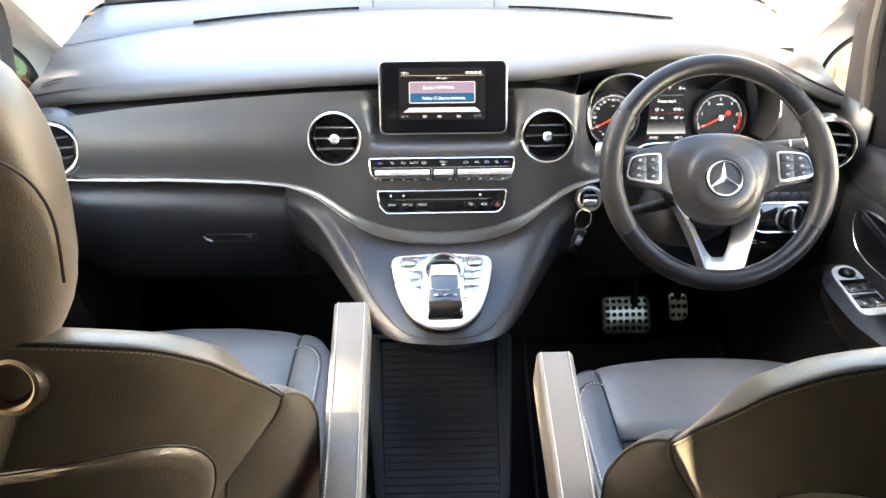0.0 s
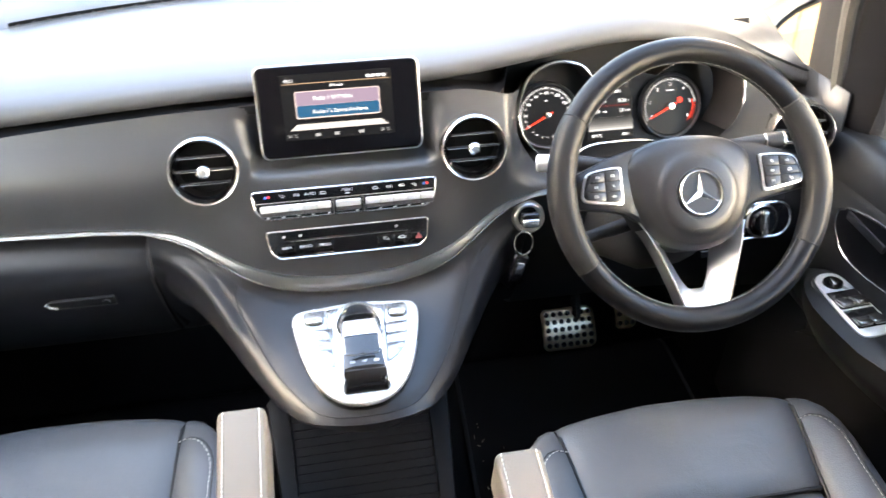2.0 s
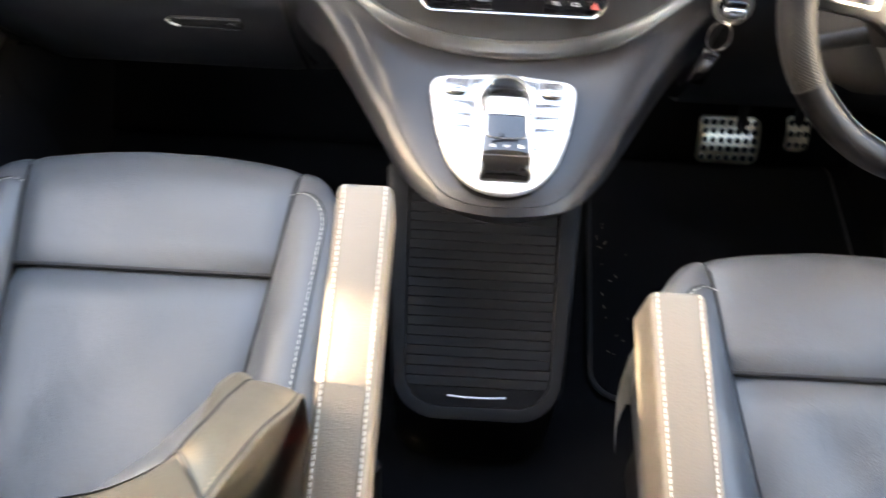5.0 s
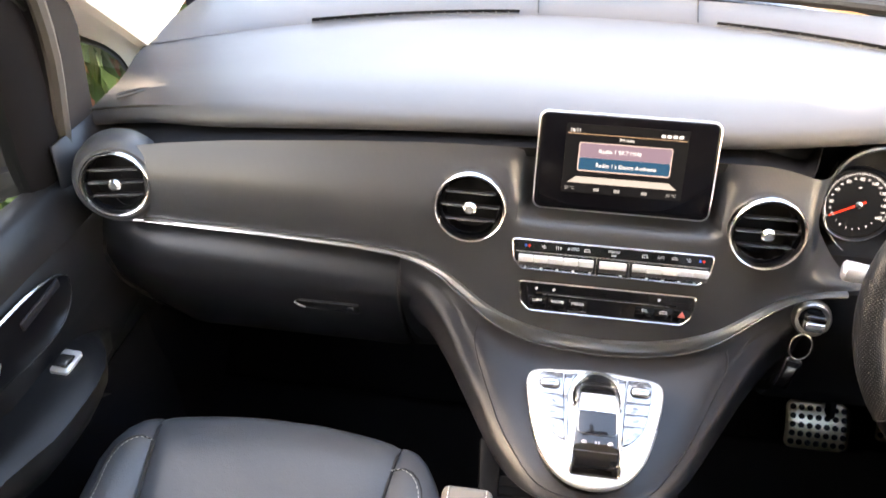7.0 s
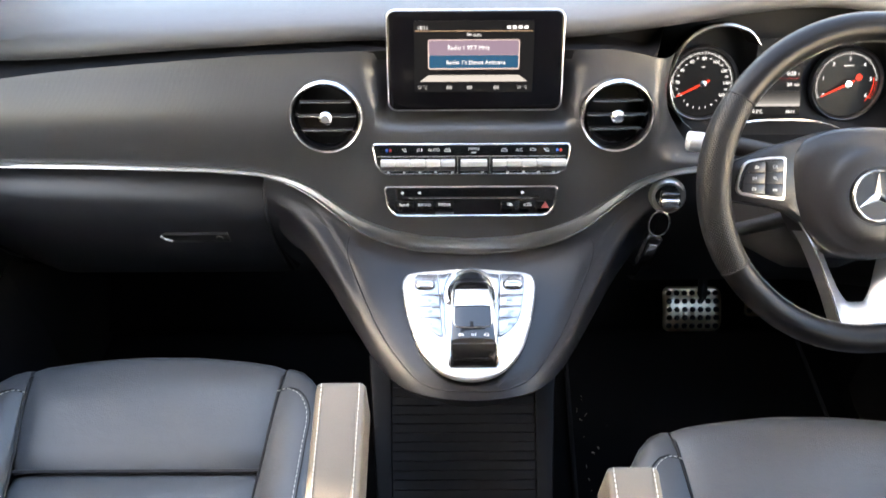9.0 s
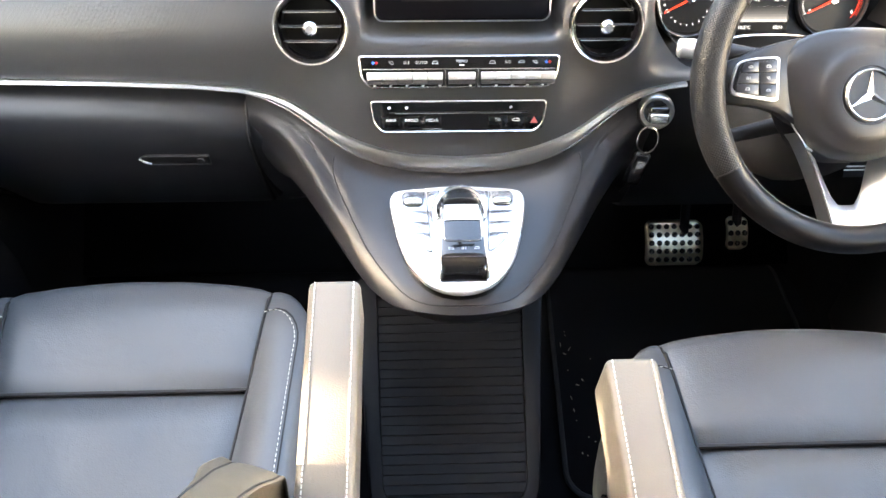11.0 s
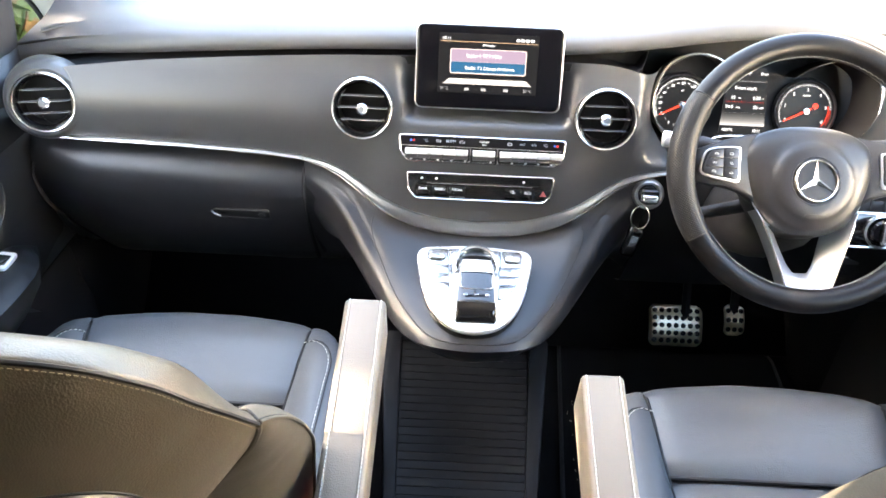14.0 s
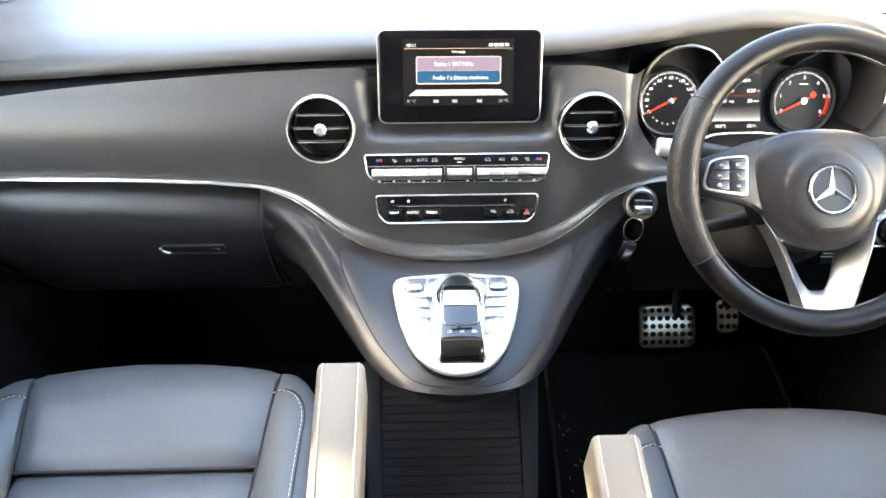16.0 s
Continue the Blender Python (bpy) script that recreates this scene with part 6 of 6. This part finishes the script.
g1, m1 = gauge((0.3215, 1.430, 0.7190), "speed_dial", ["0", "20", "40", "60", "80", "100", "120", "140", "160"], True)
g2, m2 = gauge((0.5215, 1.430, 0.7175), "rev_dial", ["0", "1", "2", "3", "4", "5", "6"], False)
part("warning_light", slab(circle(0.0048, n=8), 0.0008, m2 @ pose(0.0160, 0.0085, 0.001)), NEEDLE, g2)
writing("caption", "mph", 0.0030, m1 @ pose(0, 0.0225, 0.001), T_W, g1)
part("caption", box((0.013, 0.0014, 0.0004), m2 @ pose(0, 0.0245, 0.001)), T_W, g2)
for k, (w, dx) in enumerate((("0", -0.017), ("1", 0.017))):
    writing("number", w, 0.0045, m1 @ pose(dx, -0.029, 0.001), T_W, g1)
bm = bmesh.new()
for k in range(9):
    an = radians(205 + 130 * k / 8)
    box((0.0026, 0.0008, 0.0004), m1 @ pose(0.030 * math.cos(an), 0.030 * math.sin(an) - 0.004, 0.0008, 0, 0, math.degrees(an)), bm=bm)
part("fuel_marks", bm, T_W, g1)
# hooded rings: the left one stands in one plane, the right one sweeps forward
hm = facing((0.513, 1.411, 0.733), gn)
HOOD_L = [hm @ Vector((x, y, 0.012)) for x, y in ((-0.1285, 0.047), (-0.1420, 0.0630), (-0.1565, 0.0695), (-0.1755, 0.0733), (-0.1990, 0.0697), (-0.2230, 0.0560), (-0.2390, 0.0310), (-0.2455, 0.0010), (-0.2400, -0.0260), (-0.2260, -0.0490), (-0.210, -0.064))]
HOOD_R = [Vector(p) for p in ((0.4823, 1.405, 0.7802), (0.4984, 1.400, 0.7958), (0.5256, 1.390, 0.8127), (0.5377, 1.388, 0.8160), (0.5584, 1.380, 0.8150), (0.5762, 1.362, 0.8081), (0.5860, 1.352, 0.7980), (0.5899, 1.3455, 0.7832), (0.5930, 1.343, 0.7565), (0.5904, 1.343, 0.7372), (0.5872, 1.345, 0.7240), (0.5790, 1.350, 0.7076))]
for L, w, lab in ((HOOD_L, 0.0034, ""), (HOOD_R, 0.0030, "")):
    sh = spline(L, 48)
    part("dial_hood", tube(sh, [0.0005 + w * math.sin(math.pi * min(1, i / 40)) ** 0.7 * (1 if L is HOOD_L else 0.35 + 0.65 * smoothstep(16, 30, i)) for i in range(48)], 8), M_CHROME, clu, "curved silver dial surround")
    cen = sum(sh, Vector()) / 48
    part("hood_wall", grid([[p + (cen - p) * k + Vector((0, d, -0.3 * d)) for p in sh] for k, d in ((0.0, 0.0), (0.0, 0.012), (0.04, 0.045), (0.08, 0.085))]), M_BLACK, clu)
cm = facing((0.4145, 1.410, 0.7335), gn)
cs = part("trip_screen", slab([(-0.036, -0.0480), (0.0365, -0.0480), (0.0305, 0.054), (-0.0295, 0.054)], 0.002, cm), glow("trip_dark", (0.015, 0.015, 0.016), 0.5), clu, "small lit trip computer screen")
for k in range(6):
    part("trip_bar", box((0.0705 - 0.0006 * k, 0.0034, 0.0006), cm @ pose(0.0002, -0.0335 + 0.0034 * k, 0.0023)), glow("trip_grey", (0.6, 0.58, 0.56), (0.75, 0.42, 0.25, 0.15, 0.09, 0.05)[k]), cs)
TC = cm @ pose(0, 0, 0.003)
writing("trip_text", "From start", 0.0078, TC @ pose(-0.001, 0.0235, 0), T_W, cs)
for w, x, y, sz in (("12", -0.019, 0.0085, 0.0072), ("mi", -0.009, 0.0082, 0.0040), ("0:38", 0.0185, 0.0085, 0.0072), ("h", 0.029, 0.0082, 0.0040), ("34.0", -0.0235, -0.0060, 0.0072), ("mpg", -0.0095, -0.0062, 0.0040), ("20", 0.0175, -0.0060, 0.0072), ("mph", 0.0275, -0.0062, 0.0040), ("18.5\u00b0C", -0.0225, -0.0425, 0.0062), ("18:11", 0.0235, -0.0425, 0.0062), ("P", 0.0035, 0.0465, 0.0072), ("0", 0.022, 0.0465, 0.0068), ("mph", 0.0285, 0.0462, 0.0036)):
    writing("trip_text", w, sz, TC @ pose(x, y, 0), T_W, cs)
for yy, ww, col in ((0.0342, 0.058, T_DIM), (0.0020, 0.060, T_RED)):
    part("trip_line", box((ww, 0.0006, 0.0005), cm @ pose(0, yy, 0.002)), col, cs)
# lower bright line below the dials
part("cluster_line", tube(spline([(0.352, 1.372, 0.676), (0.365, 1.370, 0.688), (0.385, 1.37, 0.693), (0.436, 1.37, 0.694), (0.474, 1.37, 0.690), (0.499, 1.372, 0.680)], 20), 0.0022, 6), M_CHROME, clu)
# right end panel with its vent, running from the dial surround to the door
ring = spline(HOOD_R[4:] + [Vector((0.555, 1.356, 0.675)), Vector((0.545, 1.350, 0.640))], 40)
rows = []
for i, p in enumerate(ring):
    row = []
    for u in np.linspace(0, 1, 44):
        u = float(u)
        x = p.x + (0.732 - p.x) * u
        z1 = lip_z(x) - 0.028
        zt = z1 + (0.640 - z1) * i / 39
        z = p.z + (zt - p.z) * smoothstep(0, 0.6, u)
        y = face_y(x, z) - 0.012 + 0.05 * smoothstep(0.69, 0.73, x)
        row.append((x, p.y + 0.001 + (y - p.y) * smoothstep(0.0, 0.55, u), z))
    rows.append(row)
part("end_panel", cut_round(grid(rows), 0.039), M_TRIM, dash)
vent(dash, (0.665, 1.290, 0.722), (-0.30, -1, 0.16), 0.046)
# light switch
lsm = facing((0.607, 1.276, 0.590), (0, -1, 0.25))
ls = part("light_switch", slab(rrect(0.115, 0.052, 0.024), 0.006, lsm, 0.002), M_GLOSS, dash, "rotary light switch in a silver bezel")
part("bezel", tube([lsm @ Vector((x, y, 0.005)) for x, y in rrect(0.117, 0.054, 0.025)], 0.002, 6, closed=True), M_CHROME, ls)
part("knob", lathe([(0.0, 0.018), (0.016, 0.018), (0.019, 0.015), (0.020, 0.005)], lsm @ pose(0.01, 0, 0), 32), M_GLOSS, ls)
part("knob_ring", lathe([(0.0210, 0.005), (0.0230, 0.011), (0.0265, 0.010), (0.0275, 0.005)], lsm @ pose(0.01, 0, 0), 32), M_CHROME, ls)
part("knob_grip", box((0.008, 0.036, 0.010), lsm @ pose(0.01, 0, 0.020), 0.002), M_CHROME, ls)
for x in (-0.048, -0.028, -0.008, 0.012, 0.032):
    part("switch_key", box((0.018, 0.016, 0.004), facing((0.612 + x, 1.281, 0.628), (0, -1, 0.25)), 0.001), M_CONS, dash)
part("data_label", box((0.07, 0.026, 0.001), facing((0.592, 1.318, 0.514), (0, -1, 0.35)), 0.0003), M_BLACK, dash)
for dx, dz, w in ((-0.018, 0.004, 0.03), (-0.018, -0.002, 0.034), (-0.018, -0.008, 0.028), (0.02, 0.006, 0.022), (0.02, 0.0, 0.026), (0.02, -0.006, 0.018)):
    part("label_bar", box((w, 0.0018, 0.0012), facing((0.592 + dx, 1.3170, 0.514 + dz), (0, -1, 0.35))), M_WHITE, dash)
# ignition
igm = facing((0.262, 1.300, 0.620), (-0.1, -1, 0.25))
ig = part("ignition", lathe([(0.015, -0.01), (0.017, 0.004), (0.021, 0.006), (0.0235, 0.003), (0.0245, -0.006)], igm, 36), M_ALU, dash, "ignition lock with a metal ring")
part("lock_face", lathe([(0.0, 0.003), (0.016, 0.003)], igm, 30), M_GLOSS, ig)

# key in the lock
key = root("car_key", "black and chrome car key hanging from the ignition", "key")
part("key_head", box((0.026, 0.013, 0.022), igm @ pose(0.001, -0.003, 0.014), 0.004, 3), M_CHROME, key)
part("key_top", box((0.026, 0.010, 0.016), igm @ pose(0.001, 0.006, 0.012), 0.004, 3), M_GLOSS, key)
ring = [Vector((0.250, 1.276, 0.592)) + Vector((0.014 * math.cos(t), 0.003 * math.sin(t), 0.018 * math.sin(t))) for t in np.linspace(0, 2 * math.pi, 24, endpoint=False)]
part("key_ring", tube(ring, 0.0015, 6, closed=True), M_CHROME, key)
part("fob", box((0.024, 0.012, 0.052), pose(0.243, 1.276, 0.548, 0, 12, 0), 0.005, 3), M_GLOSS, key)
part("fob_button", box((0.012, 0.002, 0.020), pose(0.244, 1.2695, 0.552, 0, 12, 0), 0.001), M_CHROME, key)

# ---- steering column and wheel ----
WC = Vector((0.4145, 1.130, 0.742))
wm = facing(WC, (0, -math.cos(radians(35)), math.sin(radians(35))))
col = root("steering_column", "black steering column shroud with stalks", "steering column")
part("shroud", tube([wm @ Vector((0, -0.02, -0.03)), wm @ Vector((0, -0.03, -0.08)), wm @ Vector((0, -0.03, -0.16)), wm @ Vector((0, -0.02, -0.26))], [0.045, 0.06, 0.066, 0.06], 16), M_DARK, col)
st = part("stalk", tube([(0.365, 1.205, 0.738), (0.30, 1.222, 0.743), (0.272, 1.226, 0.7445)], [0.010, 0.011, 0.010], 10), M_DARK, col)
cap = part("stalk_cap", tube([(0.280, 1.2245, 0.744), (0.262, 1.227, 0.745), (0.250, 1.2285, 0.7455), (0.2475, 1.229, 0.7455)], [0.0105, 0.0115, 0.0115, 0.009], 14), M_SILVER, st, "silver stalk end")
st = part("stalk", tube([(0.44, 1.235, 0.735), (0.50, 1.232, 0.742), (0.553, 1.222, 0.7490), (0.5605, 1.220, 0.7500)], [0.007, 0.0085, 0.0115, 0.0115], 12), M_DARK, col)
part("stalk_ring", tube([(0.5600, 1.2200, 0.7500), (0.5622, 1.2195, 0.7503)], 0.0122, 16), M_CHROME, st)
part("stalk_switch", tube([(0.5622, 1.2195, 0.7503), (0.578, 1.217, 0.7525), (0.583, 1.2162, 0.7532)], [0.0118, 0.0120, 0.0118], 14), M_HUB, st)
part("stalk_cap", tube([(0.583, 1.2162, 0.7532), (0.5865, 1.2156, 0.7537), (0.5880, 1.2154, 0.7539)], [0.0122, 0.0120, 0.0095], 14), M_CHROME, st, "chrome stalk end")
part("stalk", tube([wm @ Vector((-0.05, -0.03, -0.06)), wm @ Vector((-0.12, -0.045, -0.06))], [0.010, 0.008], 10), M_DARK, col)

wheel = root("steering_wheel", "black leather multifunction steering wheel with silver lower spoke", "steering wheel")
R0, r0, RZ = 0.1637, 0.0155, 0.0       # rim radius and thickness
wr = facing((0.4118, 1.1195, 0.755), (0, -math.cos(radians(33.5)), math.sin(radians(33.5))))


def rim_part(name, a0, a1, mat, r, label="", bulge=0.0):
    """A stretch of the rim with a map of its surface: along it and round it, in metres."""
    n, m = max(8, int(abs(a1 - a0) / 3)), 20
    bm = bmesh.new()
    uv = bm.loops.layers.uv.new("UVMap")
    V = []
    for i in range(n + 1):
        an = radians(a0 + (a1 - a0) * i / n)
        rr = r + bulge * math.sin(math.pi * i / n) ** 0.5
        row = []
        for j in range(m):
            q = 2 * math.pi * j / m
            d = R0 + rr * math.cos(q)
            row.append(bm.verts.new(wr @ Vector((d * math.cos(an), d * math.sin(an), RZ + rr * 1.08 * math.sin(q)))))
        V.append(row)
    for i in range(n):
        for j in range(m):
            f = bm.faces.new((V[i][j], V[i + 1][j], V[i + 1][(j + 1) % m], V[i][(j + 1) % m]))
            for lp, (ii, jj) in zip(f.loops, ((i, j), (i + 1, j), (i + 1, j + 1), (i, j + 1))):
                lp[uv].uv = (R0 * radians(a1 - a0) * ii / n, 2 * math.pi * r * jj / m)
    return part(name, bm, mat, wheel, label)


rim_part("rim_top", 33, 147, M_RIM, r0, "smooth leather rim")
rim_part("rim_bottom", 212, 328, M_RIM, r0)
rim_part("rim_grip", 147, 212, M_GRIP, r0 + 0.0004, "perforated leather grip", 0.0016)
rim_part("rim_grip", -32, 33, M_GRIP, r0 + 0.0004, "perforated leather grip", 0.0016)
for a in (33, 147, 212, 328):
    p = Vector((R0 * math.cos(radians(a)), R0 * math.sin(radians(a)), RZ))
    part("rim_joint", tube([wr @ (p + (r0 + 0.0004) * Vector((math.cos(radians(a)) * math.cos(t), math.sin(radians(a)) * math.cos(t), 1.08 * math.sin(t)))) for t in np.linspace(0, 2 * math.pi, 20, endpoint=False)], 0.0010, 5, closed=True), M_SEAM, wheel)
bm = bmesh.new()
for i in range(220):
    a = radians(i * 360 / 220)
    p = Vector(((R0 - r0 * 1.0) * math.cos(a), (R0 - r0 * 1.0) * math.sin(a), RZ + 0.004))
    t = Vector((-math.sin(a), math.cos(a), 0.7 if i % 2 else -0.7)).normalized() * 0.0024
    tube([wr @ (p - t), wr @ (p + t)], 0.00042, 4, bm=bm)
part("rim_stitching", bm, M_RIMTHREAD, wheel)
# airbag pad: a shield with a raised round middle
pad = [(0, 0.0665), (0.034, 0.064), (0.060, 0.056), (0.077, 0.043), (0.083, 0.028), (0.0815, 0.006), (0.075, -0.018), (0.064, -0.042), (0.050, -0.060), (0.028, -0.0725), (0, -0.076)]
PAD = pad + [(-x, y) for x, y in reversed(pad[1:-1])]
C = [(p.x, p.y) for p in spline([(x, y, 0) for x, y in PAD], 72, closed=True)]
BX, BY = 0.0012, -0.0075
bm = bmesh.new()
lev = []
for k, z in ((1.0, -0.040), (1.0, -0.002), (0.992, 0.004), (0.975, 0.0075), (0.94, 0.0105)):
    lev.append([wm @ Vector((x * k, y * k, z)) for x, y in C])
for f, rr, z in ((0.45, 0.060, 0.0150), (0.8, 0.058, 0.0178), (1.0, 0.0545, 0.0195), (1.0, 0.0505, 0.0225), (1.0, 0.0465, 0.0252), (1.0, 0.041, 0.0268), (1.0, 0.035, 0.0276), (1.0, 0.0305, 0.0278), (1.0, 0.0295, 0.0262), (1.0, 0.001, 0.0262)):
    row = []
    for x, y in C:
        an = math.atan2(y - BY, x - BX)
        row.append(wm @ Vector((x * 0.94 * (1 - f) + (BX + rr * math.cos(an)) * f, y * 0.94 * (1 - f) + (BY + rr * math.sin(an)) * f, z)))
    lev.append(row)
grid(lev, bm, close_u=True)
ap = part("airbag_pad", bm, M_HUB, wheel, "smooth black airbag cover")
for s in (-1, 1):
    part("pad_line", tube([wm @ Vector((x * 1.008, y * 1.008, 0.001)) for x, y in C if x * s > 0.02 and -0.066 < y < 0.050][::(1 if s > 0 else 1)], 0.0011, 5), M_SATIN, wheel)
    pictogram(ap, wm @ pose(BX + s * 0.049, 0.012, 0.0213, 0, s * 30), 0.009, 0.005, 1, M_DARK)
writing("lettering", "AIRBAG", 0.0085, wm @ pose(BX, -0.0525, 0.0248, 34), M_DARK, ap)
em = wm @ pose(BX, BY, 0.0265)
part("badge_ring", lathe([(0.0240, 0.001), (0.0250, 0.0042), (0.0262, 0.005), (0.0275, 0.0035), (0.0282, -0.001)], em, 44), M_CHROME, wheel)
part("badge_base", lathe([(0.0, 0.0015), (0.0245, 0.0012)], em, 36), M_HUB, wheel)
for k in range(3):
    a = radians(90 + 120 * k)
    d, s = Vector((math.cos(a), math.sin(a), 0)), Vector((-math.sin(a), math.cos(a), 0))
    bm = bmesh.new()
    v = [bm.verts.new(em @ q) for q in (d * 0.0248 + Vector((0, 0, 0.003)), s * 0.0040 + d * 0.0023 + Vector((0, 0, 0.002)), -s * 0.0040 + d * 0.0023 + Vector((0, 0, 0.002)), Vector((0, 0, 0.006)))]
    bm.faces.new((v[0], v[1], v[3]))
    bm.faces.new((v[0], v[3], v[2]))
    bm.faces.new((v[0], v[2], v[1]))
    part("badge_arm", bm, M_CHROME, wheel, smooth=False)
# side spokes and their button pads
for s in (-1, 1):
    rows = []
    for x, yt, yb, z in ((0.055, 0.058, -0.046, 0.003), (0.072, 0.0545, -0.033, 0.007), (0.085, 0.0515, -0.0245, 0.010), (0.102, 0.0465, -0.0195, 0.0125), (0.120, 0.040, -0.0165, 0.0135), (0.137, 0.0335, -0.0135, 0.012), (0.150, 0.029, -0.012, 0.008), (0.162, 0.028, -0.012, 0.0)):
        rows.append([wm @ Vector((s * x, y, zz)) for y, zz in ((yt - 0.004, z - 0.026), (yt, z - 0.010), (yt - 0.001, z - 0.004), (yt - 0.006, z - 0.0005), ((yt + yb) / 2, z + 0.001), (yb + 0.006, z - 0.0005), (yb + 0.001, z - 0.004), (yb, z - 0.010), (yb + 0.004, z - 0.026))])
    part("side_spoke", grid(rows, close_u=True), M_HUB, wheel)
    bp = [(0.0915, 0.0345), (0.113, 0.0338), (0.1310, 0.0302), (0.1380, 0.0225), (0.1432, 0.004), (0.1418, -0.003), (0.134, -0.0062), (0.105, -0.0108), (0.0932, -0.0118), (0.0902, -0.007), (0.0900, 0.010), (0.0895, 0.030)]
    C = [(s * p.x, p.y) for p in spline([(x, y, 0) for x, y in bp], 48, closed=True)]
    tilt = pose(s * 0.116, 0.01, 0.0) @ pose(0, 0, 0, 0, s * -4, 0) @ pose(-s * 0.116, -0.01, 0.0)
    bmz = wm @ pose(0, 0, 0.0035) @ tilt
    pb = part("button_pad", slab(C, 0.004, bmz @ pose(0, 0, 0.0085), 0.0014), M_SATIN, wheel, "button pad in a silver bezel")
    part("button_field", slab([(s * 0.1160 + (x - s * 0.1155) * 0.905, 0.0125 + (y - 0.0118) * 0.865) for x, y in C], 0.0014, bmz @ pose(0, 0, 0.0120), 0.0005), M_BLACK, pb)

    def edge_x(y):
        return lerp_table(((-0.010, 0.1360), (-0.002, 0.1388), (0.006, 0.1385), (0.018, 0.1345), (0.028, 0.1290)), y)
    for j in range(3):
        for i in range(2):
            def row_y(k, x):
                return lerp_table(((0.0935, (0.0312, 0.0185, 0.0055, -0.0085)[k]), (0.139, (0.0275, 0.0170, 0.0065, -0.0030)[k])), x)
            xa, xb = (0.0940, 0.1128) if i == 0 else (0.1140, None)
            t0, t1 = 0.0006, 0.0006
            xt = xb or edge_x(row_y(j, 0.13) - t0)
            xl = xb or edge_x(row_y(j + 1, 0.13) + t1)
            q = [(xa, row_y(j, xa) - t0), (xt, row_y(j, xt) - t0), (xl, row_y(j + 1, xl) + t1), (xa, row_y(j + 1, xa) + t1)]
            if s < 0:
                q = q[::-1]
            part("button", slab([(s * x, y) for x, y in q], 0.0022, bmz @ pose(0, 0, 0.0130), 0.0006), M_BUTTON, pb)
            cx, cy = sum(p[0] for p in q) / 4, sum(p[1] for p in q) / 4
            pictogram(pb, bmz @ pose(s * cx, cy, 0.0154), 0.0048, 0.0038, j + 2 * i + (s > 0), M_PRINT)
# lower spoke: one silver fork whose face falls towards its opening
OUTER = [(0.066, -0.044, 0.006), (0.0600, -0.056, 0.010), (0.0508, -0.0798, 0.0135), (0.0385, -0.1132, 0.0145), (0.0300, -0.1385, 0.0135), (0.0255, -0.1480, 0.0125), (0.0170, -0.1530, 0.012), (0, -0.1535, 0.012)]
INNER = [(0.041, -0.044, -0.024), (0.0355, -0.056, -0.024), (0.0275, -0.080, -0.022), (0.0175, -0.108, -0.015), (0.0115, -0.1185, -0.0125), (0.0095, -0.1215, -0.0115), (0.006, -0.1225, -0.011), (0, -0.1225, -0.011)]
FO, FI = ([Vector(p) for p in L] + [Vector((-x, y, z)) for x, y, z in reversed(L[:-1])] for L in (OUTER, INNER))
FO, FI = spline(FO, 61), spline(FI, 61)
rows = [[p + Vector((0, 0, -0.030)) for p in FO], [p + Vector((0, 0, -0.0022)) for p in FO]]
for f, lift in ((0.012, 0.0), (0.05, 0.0012), (0.12, 0.0006), (0.35, -0.0010), (0.65, -0.0012), (0.93, 0.0), (1.0, -0.0025)):
    rows.append([p.lerp(q, f) + Vector((0, 0, lift)) for p, q in zip(FO, FI)])
part("lower_spoke", grid([[wm @ p for p in r] for r in rows]), M_SATIN, wheel, "satin silver forked lower spoke")
part("spoke_edge", tube([wm @ (p + Vector((0, 0, 0.0006))) for p in FO[4:-4]], 0.0010, 6), M_CHROME, wheel)

# inside mirror, its lower edge hanging into view
im = root("inside_mirror", "black framed inside mirror hanging from the windscreen", "mirror")
mm = facing((0.015, 1.10, 1.126), (0.15, -1, -0.10)) @ pose(0, 0, 0, 0, 0, 5)
part("housing", slab(rrect(0.25, 0.075, 0.03), 0.03, mm @ pose(0, 0, -0.03), 0.006), M_DARK, im)
part("mirror_glass", slab(rrect(0.235, 0.062, 0.025), 0.002, mm @ pose(0, 0, 0.0)), material("mirror_silver", (0.85, 0.86, 0.87), 0.02, 1.0, vary=0.0), im)
part("stem", tube([(0.015, 1.125, 1.12), (0.015, 1.18, 1.18), (0.015, 1.205, 1.30)], 0.012, 8), M_DARK, im)
